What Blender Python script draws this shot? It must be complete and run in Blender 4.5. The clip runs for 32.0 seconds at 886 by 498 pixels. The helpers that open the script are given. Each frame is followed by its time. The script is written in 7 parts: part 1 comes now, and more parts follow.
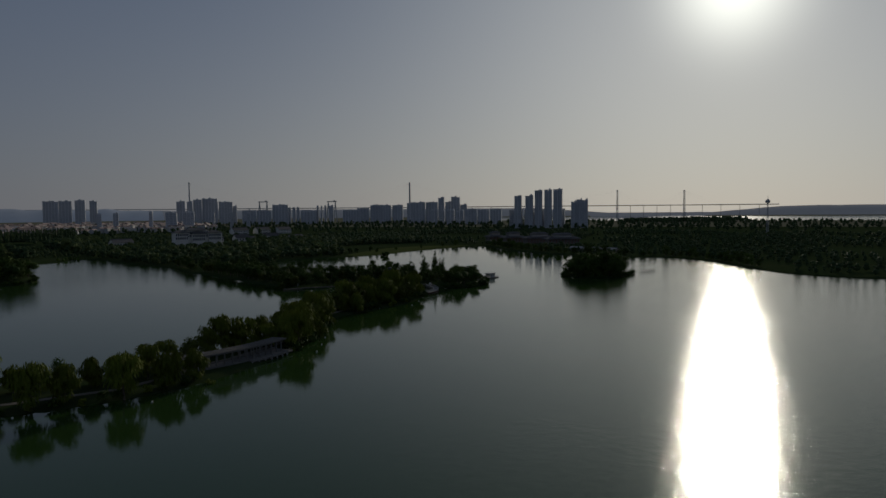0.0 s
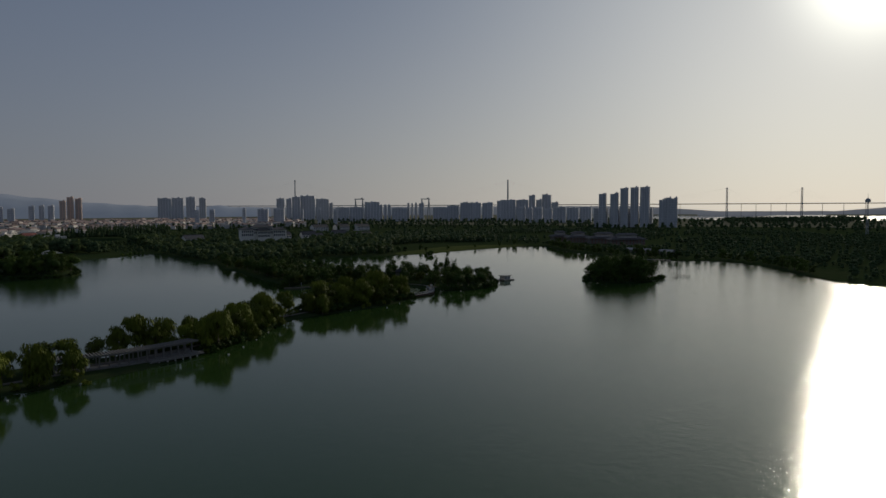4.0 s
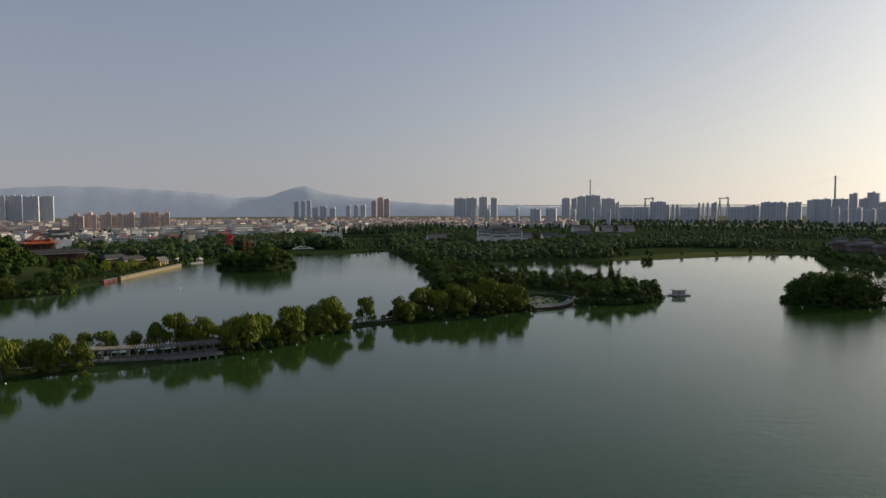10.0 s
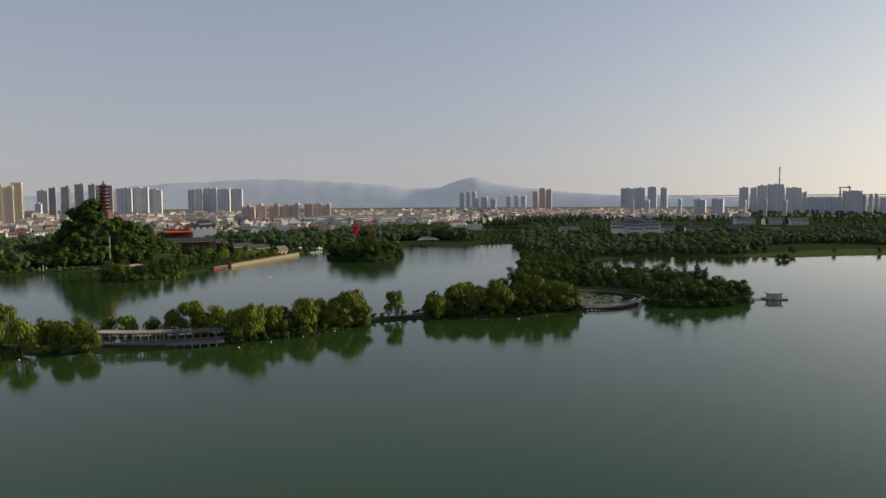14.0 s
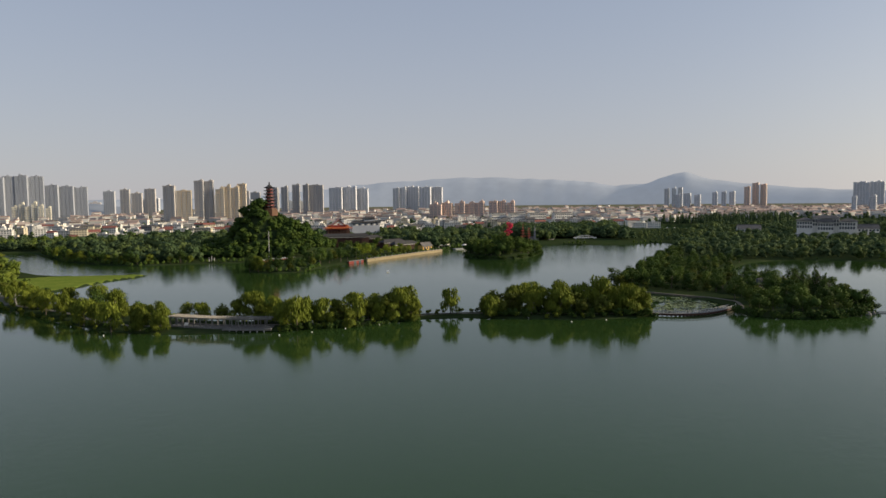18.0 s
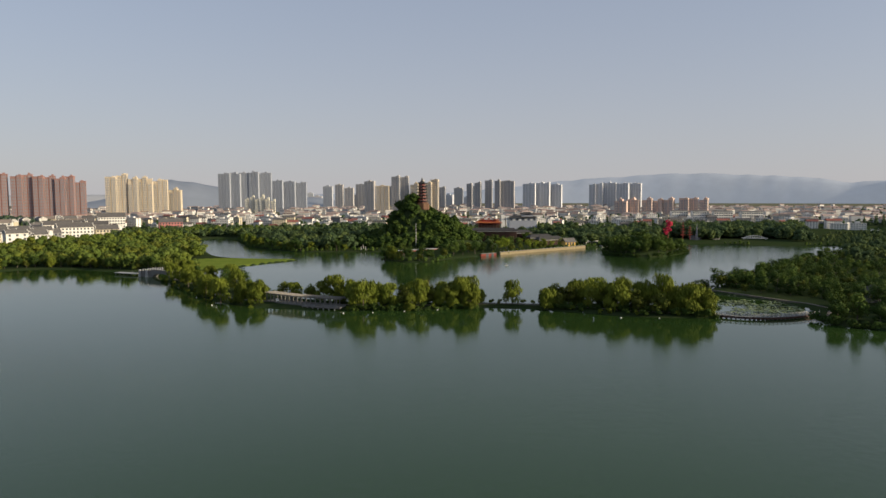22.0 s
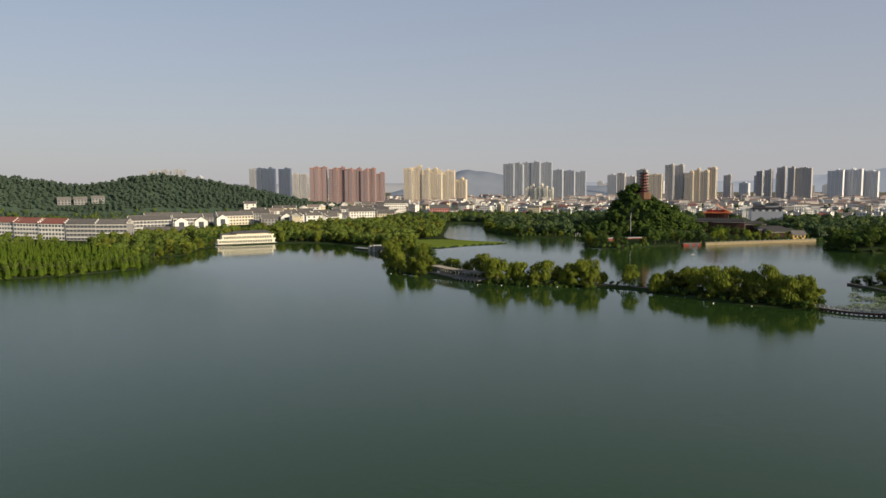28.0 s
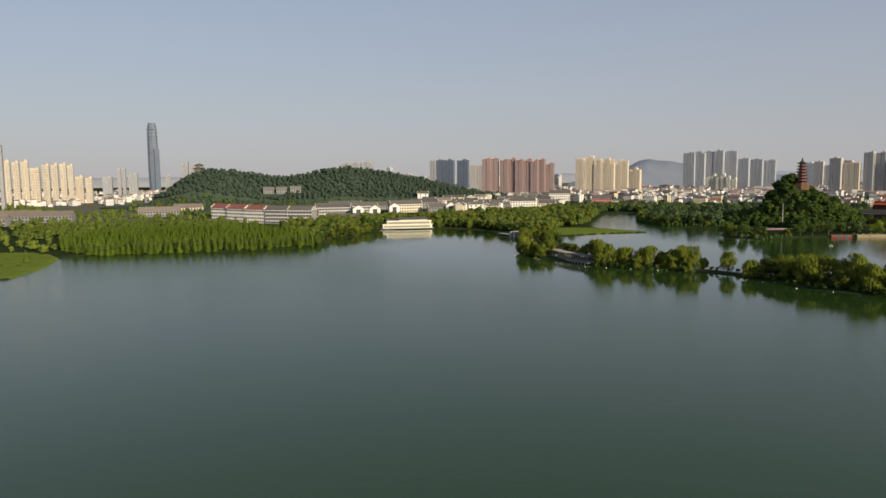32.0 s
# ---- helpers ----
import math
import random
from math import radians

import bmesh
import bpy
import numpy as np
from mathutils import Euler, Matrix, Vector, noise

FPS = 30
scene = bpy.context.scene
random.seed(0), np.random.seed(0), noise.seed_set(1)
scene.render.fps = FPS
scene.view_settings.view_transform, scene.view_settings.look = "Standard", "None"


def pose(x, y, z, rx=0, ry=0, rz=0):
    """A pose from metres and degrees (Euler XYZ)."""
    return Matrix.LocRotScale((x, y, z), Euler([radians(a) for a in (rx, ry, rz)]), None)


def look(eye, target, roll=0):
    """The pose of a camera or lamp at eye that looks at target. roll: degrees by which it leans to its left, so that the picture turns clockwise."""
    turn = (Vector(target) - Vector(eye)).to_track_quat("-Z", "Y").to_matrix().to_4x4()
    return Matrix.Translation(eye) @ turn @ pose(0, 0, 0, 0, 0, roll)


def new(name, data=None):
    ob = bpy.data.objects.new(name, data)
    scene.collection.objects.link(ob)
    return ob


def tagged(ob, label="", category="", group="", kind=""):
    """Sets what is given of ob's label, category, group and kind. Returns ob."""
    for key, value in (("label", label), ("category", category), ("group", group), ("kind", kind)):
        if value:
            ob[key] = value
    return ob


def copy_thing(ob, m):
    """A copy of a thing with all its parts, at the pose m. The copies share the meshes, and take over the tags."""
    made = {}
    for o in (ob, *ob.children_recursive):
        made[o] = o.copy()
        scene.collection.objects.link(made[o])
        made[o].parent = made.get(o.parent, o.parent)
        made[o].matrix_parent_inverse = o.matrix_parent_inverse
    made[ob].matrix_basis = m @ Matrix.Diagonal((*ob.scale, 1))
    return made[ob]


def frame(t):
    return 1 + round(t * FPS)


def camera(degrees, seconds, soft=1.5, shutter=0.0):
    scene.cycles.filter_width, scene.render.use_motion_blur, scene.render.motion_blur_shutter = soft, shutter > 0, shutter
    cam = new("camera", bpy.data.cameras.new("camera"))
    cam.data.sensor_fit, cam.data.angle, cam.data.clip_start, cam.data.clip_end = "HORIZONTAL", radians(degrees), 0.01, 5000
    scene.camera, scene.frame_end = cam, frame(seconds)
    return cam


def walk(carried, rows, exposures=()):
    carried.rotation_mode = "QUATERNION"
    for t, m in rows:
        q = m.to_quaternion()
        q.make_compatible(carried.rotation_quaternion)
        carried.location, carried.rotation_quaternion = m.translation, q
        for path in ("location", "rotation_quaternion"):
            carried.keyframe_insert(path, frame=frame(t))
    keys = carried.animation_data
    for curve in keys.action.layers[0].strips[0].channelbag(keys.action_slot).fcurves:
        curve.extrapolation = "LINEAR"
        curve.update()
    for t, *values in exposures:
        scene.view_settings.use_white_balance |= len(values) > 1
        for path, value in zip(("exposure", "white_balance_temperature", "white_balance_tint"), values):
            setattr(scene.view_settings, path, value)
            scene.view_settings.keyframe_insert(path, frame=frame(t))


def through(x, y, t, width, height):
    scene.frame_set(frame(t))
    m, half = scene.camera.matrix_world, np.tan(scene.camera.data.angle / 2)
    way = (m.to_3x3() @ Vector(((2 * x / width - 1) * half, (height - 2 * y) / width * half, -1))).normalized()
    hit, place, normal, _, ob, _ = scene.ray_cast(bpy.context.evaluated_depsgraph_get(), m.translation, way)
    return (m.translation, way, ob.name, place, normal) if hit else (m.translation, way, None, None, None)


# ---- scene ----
cam = camera(64.45, 32.0, soft=1.5)
PATH = [
    (0, (-189.87, 157.03, 56.25), (-94.51, 186.60, 50.56), -0.49),
    (1, (-181.64, 139.63, 56.37), (-86.85, 170.98, 50.69), -0.43),
    (2, (-173.05, 122.11, 57.16), (-78.84, 155.15, 51.46), -0.41),
    (2.5, (-168.30, 113.64, 57.41), (-74.72, 148.43, 51.73), -0.32),
    (3, (-162.81, 105.54, 57.58), (-70.33, 143.15, 51.79), -0.30),
    (3.5, (-156.24, 98.18, 57.58), (-65.12, 138.96, 51.68), -0.29),
    (5.5, (-125.36, 70.63, 58.24), (-41.00, 123.97, 52.14), -0.15),
    (6, (-117.79, 64.49, 58.25), (-35.44, 120.90, 52.23), -0.17),
    (7, (-102.86, 52.81, 58.38), (-24.60, 114.81, 52.79), -0.06),
    (8, (-86.39, 41.57, 59.03), (-13.15, 109.46, 53.80), -0.13),
    (8.5, (-77.82, 36.69, 59.33), (-7.22, 107.32, 54.15), -0.19),
    (9, (-69.12, 32.01, 59.57), (-1.04, 105.06, 54.23), -0.18),
    (9.5, (-60.46, 27.37, 59.67), (4.99, 102.77, 54.09), -0.19),
    (10, (-51.90, 22.75, 59.74), (10.67, 100.53, 53.78), -0.13),
    (11, (-35.11, 14.08, 59.81), (22.22, 95.76, 53.29), -0.12),
    (12, (-17.75, 6.50, 60.30), (34.48, 91.50, 53.42), -0.14),
    (13, (0.00, 0.00, 60.55), (47.03, 87.96, 53.44), -0.18),
    (14, (18.72, -5.68, 60.53), (59.71, 85.25, 53.31), -0.29),
    (14.5, (28.34, -8.66, 60.52), (65.55, 83.88, 53.24), -0.43),
    (16.5, (65.86, -20.52, 60.69), (88.69, 76.56, 53.26), -0.47),
    (17, (75.42, -23.31, 60.63), (94.51, 74.57, 53.21), -0.51),
    (18, (94.90, -29.08, 60.80), (106.81, 69.94, 53.39), -0.64),
    (19, (113.98, -34.92, 61.26), (118.74, 64.69, 53.81), -0.63),
    (20, (133.46, -40.33, 60.65), (130.34, 59.35, 53.20), -0.52),
    (21, (152.85, -44.86, 60.11), (142.37, 54.30, 52.56), -0.45),
    (22, (172.37, -49.64, 59.86), (154.30, 48.41, 52.11), -0.20),
    (23, (191.78, -54.17, 60.15), (166.00, 42.12, 52.20), -0.25),
    (24, (211.00, -58.45, 60.43), (178.21, 35.66, 52.20), -0.18),
    (25, (230.26, -63.07, 60.44), (190.92, 28.48, 52.02), -0.12),
    (25.5, (239.64, -65.21, 60.60), (196.93, 24.81, 52.06), -0.06),
    (27.5, (277.43, -72.92, 61.83), (222.85, 10.37, 52.70), -0.30),
    (28, (287.09, -74.96, 62.05), (229.93, 6.56, 52.79), -0.31),
    (29, (305.48, -78.69, 62.27), (243.00, -1.20, 52.72), -0.31),
    (30, (323.38, -82.18, 62.08), (255.76, -9.16, 52.33), -0.42),
    (31, (342.02, -86.82, 62.31), (270.02, -18.17, 52.19), -0.46),
    (32, (362.94, -92.49, 63.21), (286.53, -28.84, 52.75), -0.55),
]
EXPOSE = [(0, -1.85, 5650, 5), (2.5, -1.8, 5650, 5), (3.5, -1.5, 5750, 5), (5.5, -0.72, 6050, 6), (7, -0.55, 6200, 6), (9, -0.30, 6250, 6), (13, 0.04, 6450, 5), (20, 0.27, 6450, 5), (32, 0.13, 6450, 5)]
walk(cam, [(t, look(eye, target, roll)) for t, eye, target, roll in PATH], EXPOSE)

# ---- sky, sun ----
SUN_AZ, SUN_EL = radians(95.1), radians(16.3)
world = bpy.data.worlds.new("sky")
scene.world = world
world.use_nodes = True
wt = world.node_tree
sky = wt.nodes.new("ShaderNodeTexSky")
sky.sky_type = "NISHITA"
sky.sun_disc = False
sky.sun_elevation = SUN_EL
sky.sun_rotation = SUN_AZ
sky.air_density, sky.dust_density, sky.ozone_density = 0.85, 0.3, 1.2
bg = wt.nodes["Background"]
bg.inputs["Strength"].default_value = 0.05
tint = wt.nodes.new("ShaderNodeMix")
tint.data_type, tint.blend_type = "RGBA", "MULTIPLY"
tint.inputs[0].default_value, tint.inputs[7].default_value = 1.0, (1.0, 0.96, 0.98, 1)
wt.links.new(sky.outputs[0], tint.inputs[6])
wt.links.new(tint.outputs[2], bg.inputs["Color"])
SUN_WAY = Vector((math.sin(SUN_AZ) * math.cos(SUN_EL), math.cos(SUN_AZ) * math.cos(SUN_EL), math.sin(SUN_EL)))


def world_math(operation, a, b):
    n = wt.nodes.new("ShaderNodeMath")
    n.operation = operation
    for socket, value in zip(n.inputs, (a, b)):
        if isinstance(value, (int, float)):
            socket.default_value = value
        else:
            wt.links.new(value, socket)
    return n.outputs[0]


def glow(colour, strength):
    n = wt.nodes.new("ShaderNodeBackground")
    n.inputs["Color"].default_value = (*colour, 1)
    if isinstance(strength, float):
        n.inputs["Strength"].default_value = strength
    else:
        wt.links.new(strength, n.inputs["Strength"])
    return n.outputs[0]


def joined(a, b):
    n = wt.nodes.new("ShaderNodeAddShader")
    wt.links.new(a, n.inputs[0])
    wt.links.new(b, n.inputs[1])
    return n.outputs[0]


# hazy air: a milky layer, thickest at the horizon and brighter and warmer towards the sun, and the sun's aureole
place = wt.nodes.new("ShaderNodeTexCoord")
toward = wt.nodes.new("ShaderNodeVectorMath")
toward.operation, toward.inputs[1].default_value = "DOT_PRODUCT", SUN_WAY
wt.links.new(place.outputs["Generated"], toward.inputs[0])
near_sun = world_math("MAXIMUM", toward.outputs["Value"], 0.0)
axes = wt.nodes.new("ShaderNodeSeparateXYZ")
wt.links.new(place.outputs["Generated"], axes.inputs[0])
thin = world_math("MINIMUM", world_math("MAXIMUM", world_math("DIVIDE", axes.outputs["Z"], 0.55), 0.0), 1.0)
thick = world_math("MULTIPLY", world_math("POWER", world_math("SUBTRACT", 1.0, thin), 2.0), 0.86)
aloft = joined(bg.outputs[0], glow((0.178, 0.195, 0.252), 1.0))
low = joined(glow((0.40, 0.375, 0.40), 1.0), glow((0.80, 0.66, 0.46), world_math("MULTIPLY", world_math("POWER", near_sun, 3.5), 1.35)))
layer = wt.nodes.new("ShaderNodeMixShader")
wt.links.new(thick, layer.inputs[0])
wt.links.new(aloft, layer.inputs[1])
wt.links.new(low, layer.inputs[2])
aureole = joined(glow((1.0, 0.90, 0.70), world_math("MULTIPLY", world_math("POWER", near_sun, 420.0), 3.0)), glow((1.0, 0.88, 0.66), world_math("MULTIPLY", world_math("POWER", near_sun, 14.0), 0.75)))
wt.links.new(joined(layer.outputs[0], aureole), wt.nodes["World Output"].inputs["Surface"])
sun = new("sun", bpy.data.lights.new("sun", "SUN"))
sun.data.energy, sun.data.angle, sun.data.color = 4.6, radians(1.2), (1.0, 0.82, 0.60)
sun.rotation_euler = SUN_WAY.to_track_quat("Z", "Y").to_euler()


# ---- materials ----
def mat(name, base, second=None, rough=0.8, scale=0.3, bump=0.0, metal=0.0, fine=6.0, rand=0.0, island=0.0, spec=0.3):
    """A surface with two colours mixed at two scales, and a little relief."""
    m = bpy.data.materials.new(name)
    m.use_nodes = True
    nt = m.node_tree
    b = nt.nodes["Principled BSDF"]
    b.inputs["Roughness"].default_value = rough
    b.inputs["Metallic"].default_value = metal
    b.inputs["Specular IOR Level"].default_value = spec
    if second is None:
        second = tuple(c * 0.72 for c in base)
    geo = nt.nodes.new("ShaderNodeNewGeometry")
    n1, n2 = nt.nodes.new("ShaderNodeTexNoise"), nt.nodes.new("ShaderNodeTexNoise")
    n1.inputs["Scale"].default_value, n1.inputs["Detail"].default_value = scale, 4
    n2.inputs["Scale"].default_value, n2.inputs["Detail"].default_value = scale * fine, 3
    mix = nt.nodes.new("ShaderNodeMix")
    mix.data_type = "RGBA"
    mix.inputs[6].default_value, mix.inputs[7].default_value = (*base, 1), (*second, 1)
    add = nt.nodes.new("ShaderNodeMath")
    add.operation = "MULTIPLY_ADD"
    add.inputs[1].default_value = 0.5
    nt.links.new(geo.outputs["Position"], n1.inputs["Vector"])
    nt.links.new(geo.outputs["Position"], n2.inputs["Vector"])
    half = nt.nodes.new("ShaderNodeMath")
    half.operation = "MULTIPLY"
    half.inputs[1].default_value = 0.5
    nt.links.new(n2.outputs["Fac"], half.inputs[0])
    nt.links.new(n1.outputs["Fac"], add.inputs[0])
    nt.links.new(half.outputs[0], add.inputs[2])
    ramp = nt.nodes.new("ShaderNodeMapRange")
    ramp.inputs["From Min"].default_value, ramp.inputs["From Max"].default_value = 0.32, 0.68
    nt.links.new(add.outputs[0], ramp.inputs["Value"])
    nt.links.new(ramp.outputs[0], mix.inputs[0])
    colour = mix.outputs[2]
    for amount, node, out in ((rand, "ShaderNodeObjectInfo", "Random"), (island, "ShaderNodeNewGeometry", "Random Per Island")):
        if amount:
            src = nt.nodes.new(node)
            rng = nt.nodes.new("ShaderNodeMapRange")
            rng.inputs["To Min"].default_value, rng.inputs["To Max"].default_value = 1 - amount, 1 + amount
            nt.links.new(src.outputs[out], rng.inputs["Value"])
            hsv = nt.nodes.new("ShaderNodeHueSaturation")
            nt.links.new(rng.outputs[0], hsv.inputs["Value"])
            nt.links.new(colour, hsv.inputs["Color"])
            colour = hsv.outputs[0]
    nt.links.new(colour, b.inputs["Base Color"])
    if bump:
        bp = nt.nodes.new("ShaderNodeBump")
        bp.inputs["Strength"].default_value = bump
        nt.links.new(n2.outputs["Fac"], bp.inputs["Height"])
        nt.links.new(bp.outputs[0], b.inputs["Normal"])
    return m


def leaf_mat(name, base, second, rand=0.25, island=0.08, through=0.14):
    base, second, through = [c * 0.92 for c in base], [c * 0.92 for c in second], through * 0.45
    m = mat(name, base, second, rough=0.65, scale=0.12, fine=11, bump=0.12, rand=rand, island=island, spec=0.05)
    nt = m.node_tree
    b = nt.nodes["Principled BSDF"]
    tr = nt.nodes.new("ShaderNodeBsdfTranslucent")
    nt.links.new(b.inputs["Base Color"].links[0].from_socket, tr.inputs["Color"])
    mx = nt.nodes.new("ShaderNodeMixShader")
    mx.inputs[0].default_value = through
    nt.links.new(b.outputs[0], mx.inputs[1])
    nt.links.new(tr.outputs[0], mx.inputs[2])
    nt.links.new(mx.outputs[0], nt.nodes["Material Output"].inputs["Surface"])
    return m


def water_mat():
    m = bpy.data.materials.new("lake_water")
    m.use_nodes = True
    nt = m.node_tree
    b = nt.nodes["Principled BSDF"]
    b.inputs["IOR"].default_value = 1.33
    b.inputs["Specular IOR Level"].default_value = 0.52
    b.inputs["Specular Tint"].default_value = (0.68, 1.0, 0.84, 1)  # green, silty water; the tint also colours its reflections green
    geo = nt.nodes.new("ShaderNodeNewGeometry")
    big = nt.nodes.new("ShaderNodeTexNoise")
    big.inputs["Scale"].default_value, big.inputs["Detail"].default_value = 0.006, 3
    nt.links.new(geo.outputs["Position"], big.inputs["Vector"])
    rr = nt.nodes.new("ShaderNodeMapRange")
    rr.inputs["From Min"].default_value, rr.inputs["From Max"].default_value = 0.35, 0.65
    rr.inputs["To Min"].default_value, rr.inputs["To Max"].default_value = 0.092, 0.122
    nt.links.new(big.outputs["Fac"], rr.inputs["Value"])
    sep, calm, mul = nt.nodes.new("ShaderNodeSeparateXYZ"), nt.nodes.new("ShaderNodeMapRange"), nt.nodes.new("ShaderNodeMath")
    nt.links.new(geo.outputs["Position"], sep.inputs[0])
    nt.links.new(sep.outputs["Y"], calm.inputs["Value"])  # the wind lies on the open southern water
    calm.inputs["From Min"].default_value, calm.inputs["From Max"].default_value = 150, 260
    calm.inputs["To Min"].default_value, calm.inputs["To Max"].default_value = 1.0, 0.19
    far, wind = nt.nodes.new("ShaderNodeMapRange"), nt.nodes.new("ShaderNodeMath")  # and again beyond the lee of the causeway
    nt.links.new(sep.outputs["Y"], far.inputs["Value"])
    far.inputs["From Min"].default_value, far.inputs["From Max"].default_value = 400, 620
    far.inputs["To Min"].default_value, far.inputs["To Max"].default_value = 0.0, 0.75
    wind.operation = "MAXIMUM"
    nt.links.new(calm.outputs[0], wind.inputs[0])
    nt.links.new(far.outputs[0], wind.inputs[1])
    mul.operation = "MULTIPLY"
    nt.links.new(rr.outputs[0], mul.inputs[0])
    nt.links.new(wind.outputs[0], mul.inputs[1])
    cats, paw = nt.nodes.new("ShaderNodeTexNoise"), nt.nodes.new("ShaderNodeMapRange")  # small cat's paws of rougher water
    cats.inputs["Scale"].default_value, cats.inputs["Detail"].default_value = 1.3, 2
    nt.links.new(geo.outputs["Position"], cats.inputs["Vector"])
    nt.links.new(cats.outputs["Fac"], paw.inputs["Value"])
    paw.inputs["From Min"].default_value, paw.inputs["From Max"].default_value = 0.58, 0.70
    paw.inputs["To Min"].default_value, paw.inputs["To Max"].default_value = 0.0, 0.10
    gust, both = nt.nodes.new("ShaderNodeMath"), nt.nodes.new("ShaderNodeMath")
    gust.operation = "MULTIPLY"
    nt.links.new(paw.outputs[0], gust.inputs[0])
    nt.links.new(wind.outputs[0], gust.inputs[1])
    nt.links.new(mul.outputs[0], both.inputs[0])
    nt.links.new(gust.outputs[0], both.inputs[1])
    nt.links.new(both.outputs[0], b.inputs["Roughness"])
    mix = nt.nodes.new("ShaderNodeMix")
    mix.data_type = "RGBA"
    mix.inputs[6].default_value, mix.inputs[7].default_value = (0.020, 0.043, 0.0105, 1), (0.027, 0.055, 0.013, 1)
    nt.links.new(big.outputs["Fac"], mix.inputs[0])
    nt.links.new(mix.outputs[2], b.inputs["Base Color"])
    wave, rip = nt.nodes.new("ShaderNodeTexNoise"), nt.nodes.new("ShaderNodeTexNoise")
    wave.inputs["Scale"].default_value, wave.inputs["Detail"].default_value = 0.35, 3
    rip.inputs["Scale"].default_value, rip.inputs["Detail"].default_value = 2.6, 3
    b1, b2 = nt.nodes.new("ShaderNodeBump"), nt.nodes.new("ShaderNodeBump")
    b1.inputs["Strength"].default_value, b1.inputs["Distance"].default_value = 0.19, 0.28
    b2.inputs["Strength"].default_value, b2.inputs["Distance"].default_value = 0.5, 0.09
    for n, bp in ((wave, b1), (rip, b2)):
        nt.links.new(geo.outputs["Position"], n.inputs["Vector"])
        nt.links.new(n.outputs["Fac"], bp.inputs["Height"])
        half = nt.nodes.new("ShaderNodeMath")
        half.operation, half.inputs[1].default_value = "MULTIPLY", bp.inputs["Strength"].default_value
        nt.links.new(wind.outputs[0], half.inputs[0])
        nt.links.new(half.outputs[0], bp.inputs["Strength"])
    nt.links.new(b1.outputs[0], b2.inputs["Normal"])
    nt.links.new(b2.outputs[0], b.inputs["Normal"])
    return m


# no lamps: far ridges get their haze from pale colour and emission
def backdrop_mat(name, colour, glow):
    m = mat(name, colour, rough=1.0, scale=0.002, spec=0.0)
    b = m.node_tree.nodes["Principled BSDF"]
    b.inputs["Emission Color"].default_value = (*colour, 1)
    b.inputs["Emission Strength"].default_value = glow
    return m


WATER = water_mat()
GROUND = mat("grass_and_soil", (0.026, 0.044, 0.016), (0.04, 0.05, 0.022), rough=0.95, scale=0.02, fine=8, spec=0.0)
LAWN = mat("lawn", (0.11, 0.16, 0.026), (0.19, 0.225, 0.042), rough=0.95, scale=0.09, spec=0.0)
NORTHLAWN = mat("rough_lawn", (0.055, 0.075, 0.024), (0.085, 0.095, 0.034), rough=0.95, scale=0.04, spec=0.0)
FIELD = mat("dry_field_haze", (0.13, 0.135, 0.085), (0.18, 0.17, 0.12), rough=0.95, scale=0.015, spec=0.0)
LEAF = leaf_mat("leaf_dark", (0.03, 0.062, 0.015), (0.07, 0.104, 0.022), through=0.08)
LEAF_MID = leaf_mat("leaf_mid", (0.05, 0.09, 0.018), (0.10, 0.136, 0.028), through=0.1)
LEAF_WILLOW = leaf_mat("leaf_willow", (0.082, 0.115, 0.015), (0.168, 0.19, 0.025), through=0.12)
# brighter yellow-green leaf with the sunlight put into its colour
LEAF_SUNNY = leaf_mat("leaf_garden_sunlit", (0.15, 0.21, 0.022), (0.24, 0.28, 0.035), through=0.35)
LEAF_SWAMP = leaf_mat("leaf_swamp", (0.072, 0.125, 0.014), (0.125, 0.175, 0.021), through=0.16)
# far woods: haze put into the leaf tint, shading flattened by translucency
LEAF_FAR = leaf_mat("leaf_woods_haze", (0.056, 0.096, 0.044), (0.098, 0.136, 0.057), rand=0.0, through=0.6)
LEAF_FARLIGHT = leaf_mat("leaf_woods_light_haze", (0.086, 0.125, 0.045), (0.13, 0.165, 0.053), rand=0.0, through=0.6)
LEAF_WESTDARK = leaf_mat("leaf_west_dark", (0.088, 0.135, 0.027), (0.14, 0.176, 0.037), rand=0.0, through=0.4)
LEAF_WESTGOLD = leaf_mat("leaf_west_gold", (0.105, 0.128, 0.02), (0.15, 0.165, 0.03), rand=0.0)
# low-sun warmth is put into this leaf colour
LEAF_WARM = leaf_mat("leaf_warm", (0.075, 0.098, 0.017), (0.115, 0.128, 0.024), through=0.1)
BARK = mat("bark", (0.09, 0.07, 0.05), (0.14, 0.12, 0.09), scale=1.5, bump=0.4)
WHITE = mat("white_render", (0.80, 0.77, 0.72), (0.68, 0.65, 0.60), scale=0.15, rand=0.08)
CREAM = mat("cream_render", (0.66, 0.58, 0.42), (0.58, 0.50, 0.36), scale=0.15, rand=0.08)
GREYWALL = mat("grey_brick", (0.28, 0.272, 0.268), (0.20, 0.197, 0.197), scale=0.2, rand=0.12)
TILE = mat("grey_roof_tile", (0.085, 0.08, 0.078), (0.14, 0.13, 0.122), scale=0.3, bump=0.3, rand=0.2)
BROWNTILE = mat("brown_roof_tile", (0.17, 0.14, 0.12), (0.23, 0.19, 0.16), scale=0.3, bump=0.3, rand=0.2)
REDTILE = mat("red_roof_tile", (0.27, 0.10, 0.075), (0.21, 0.085, 0.07), scale=0.3, bump=0.3)
BROWNWALL = mat("brown_cladding", (0.33, 0.19, 0.165), (0.27, 0.16, 0.145), scale=0.05, rand=0.1)
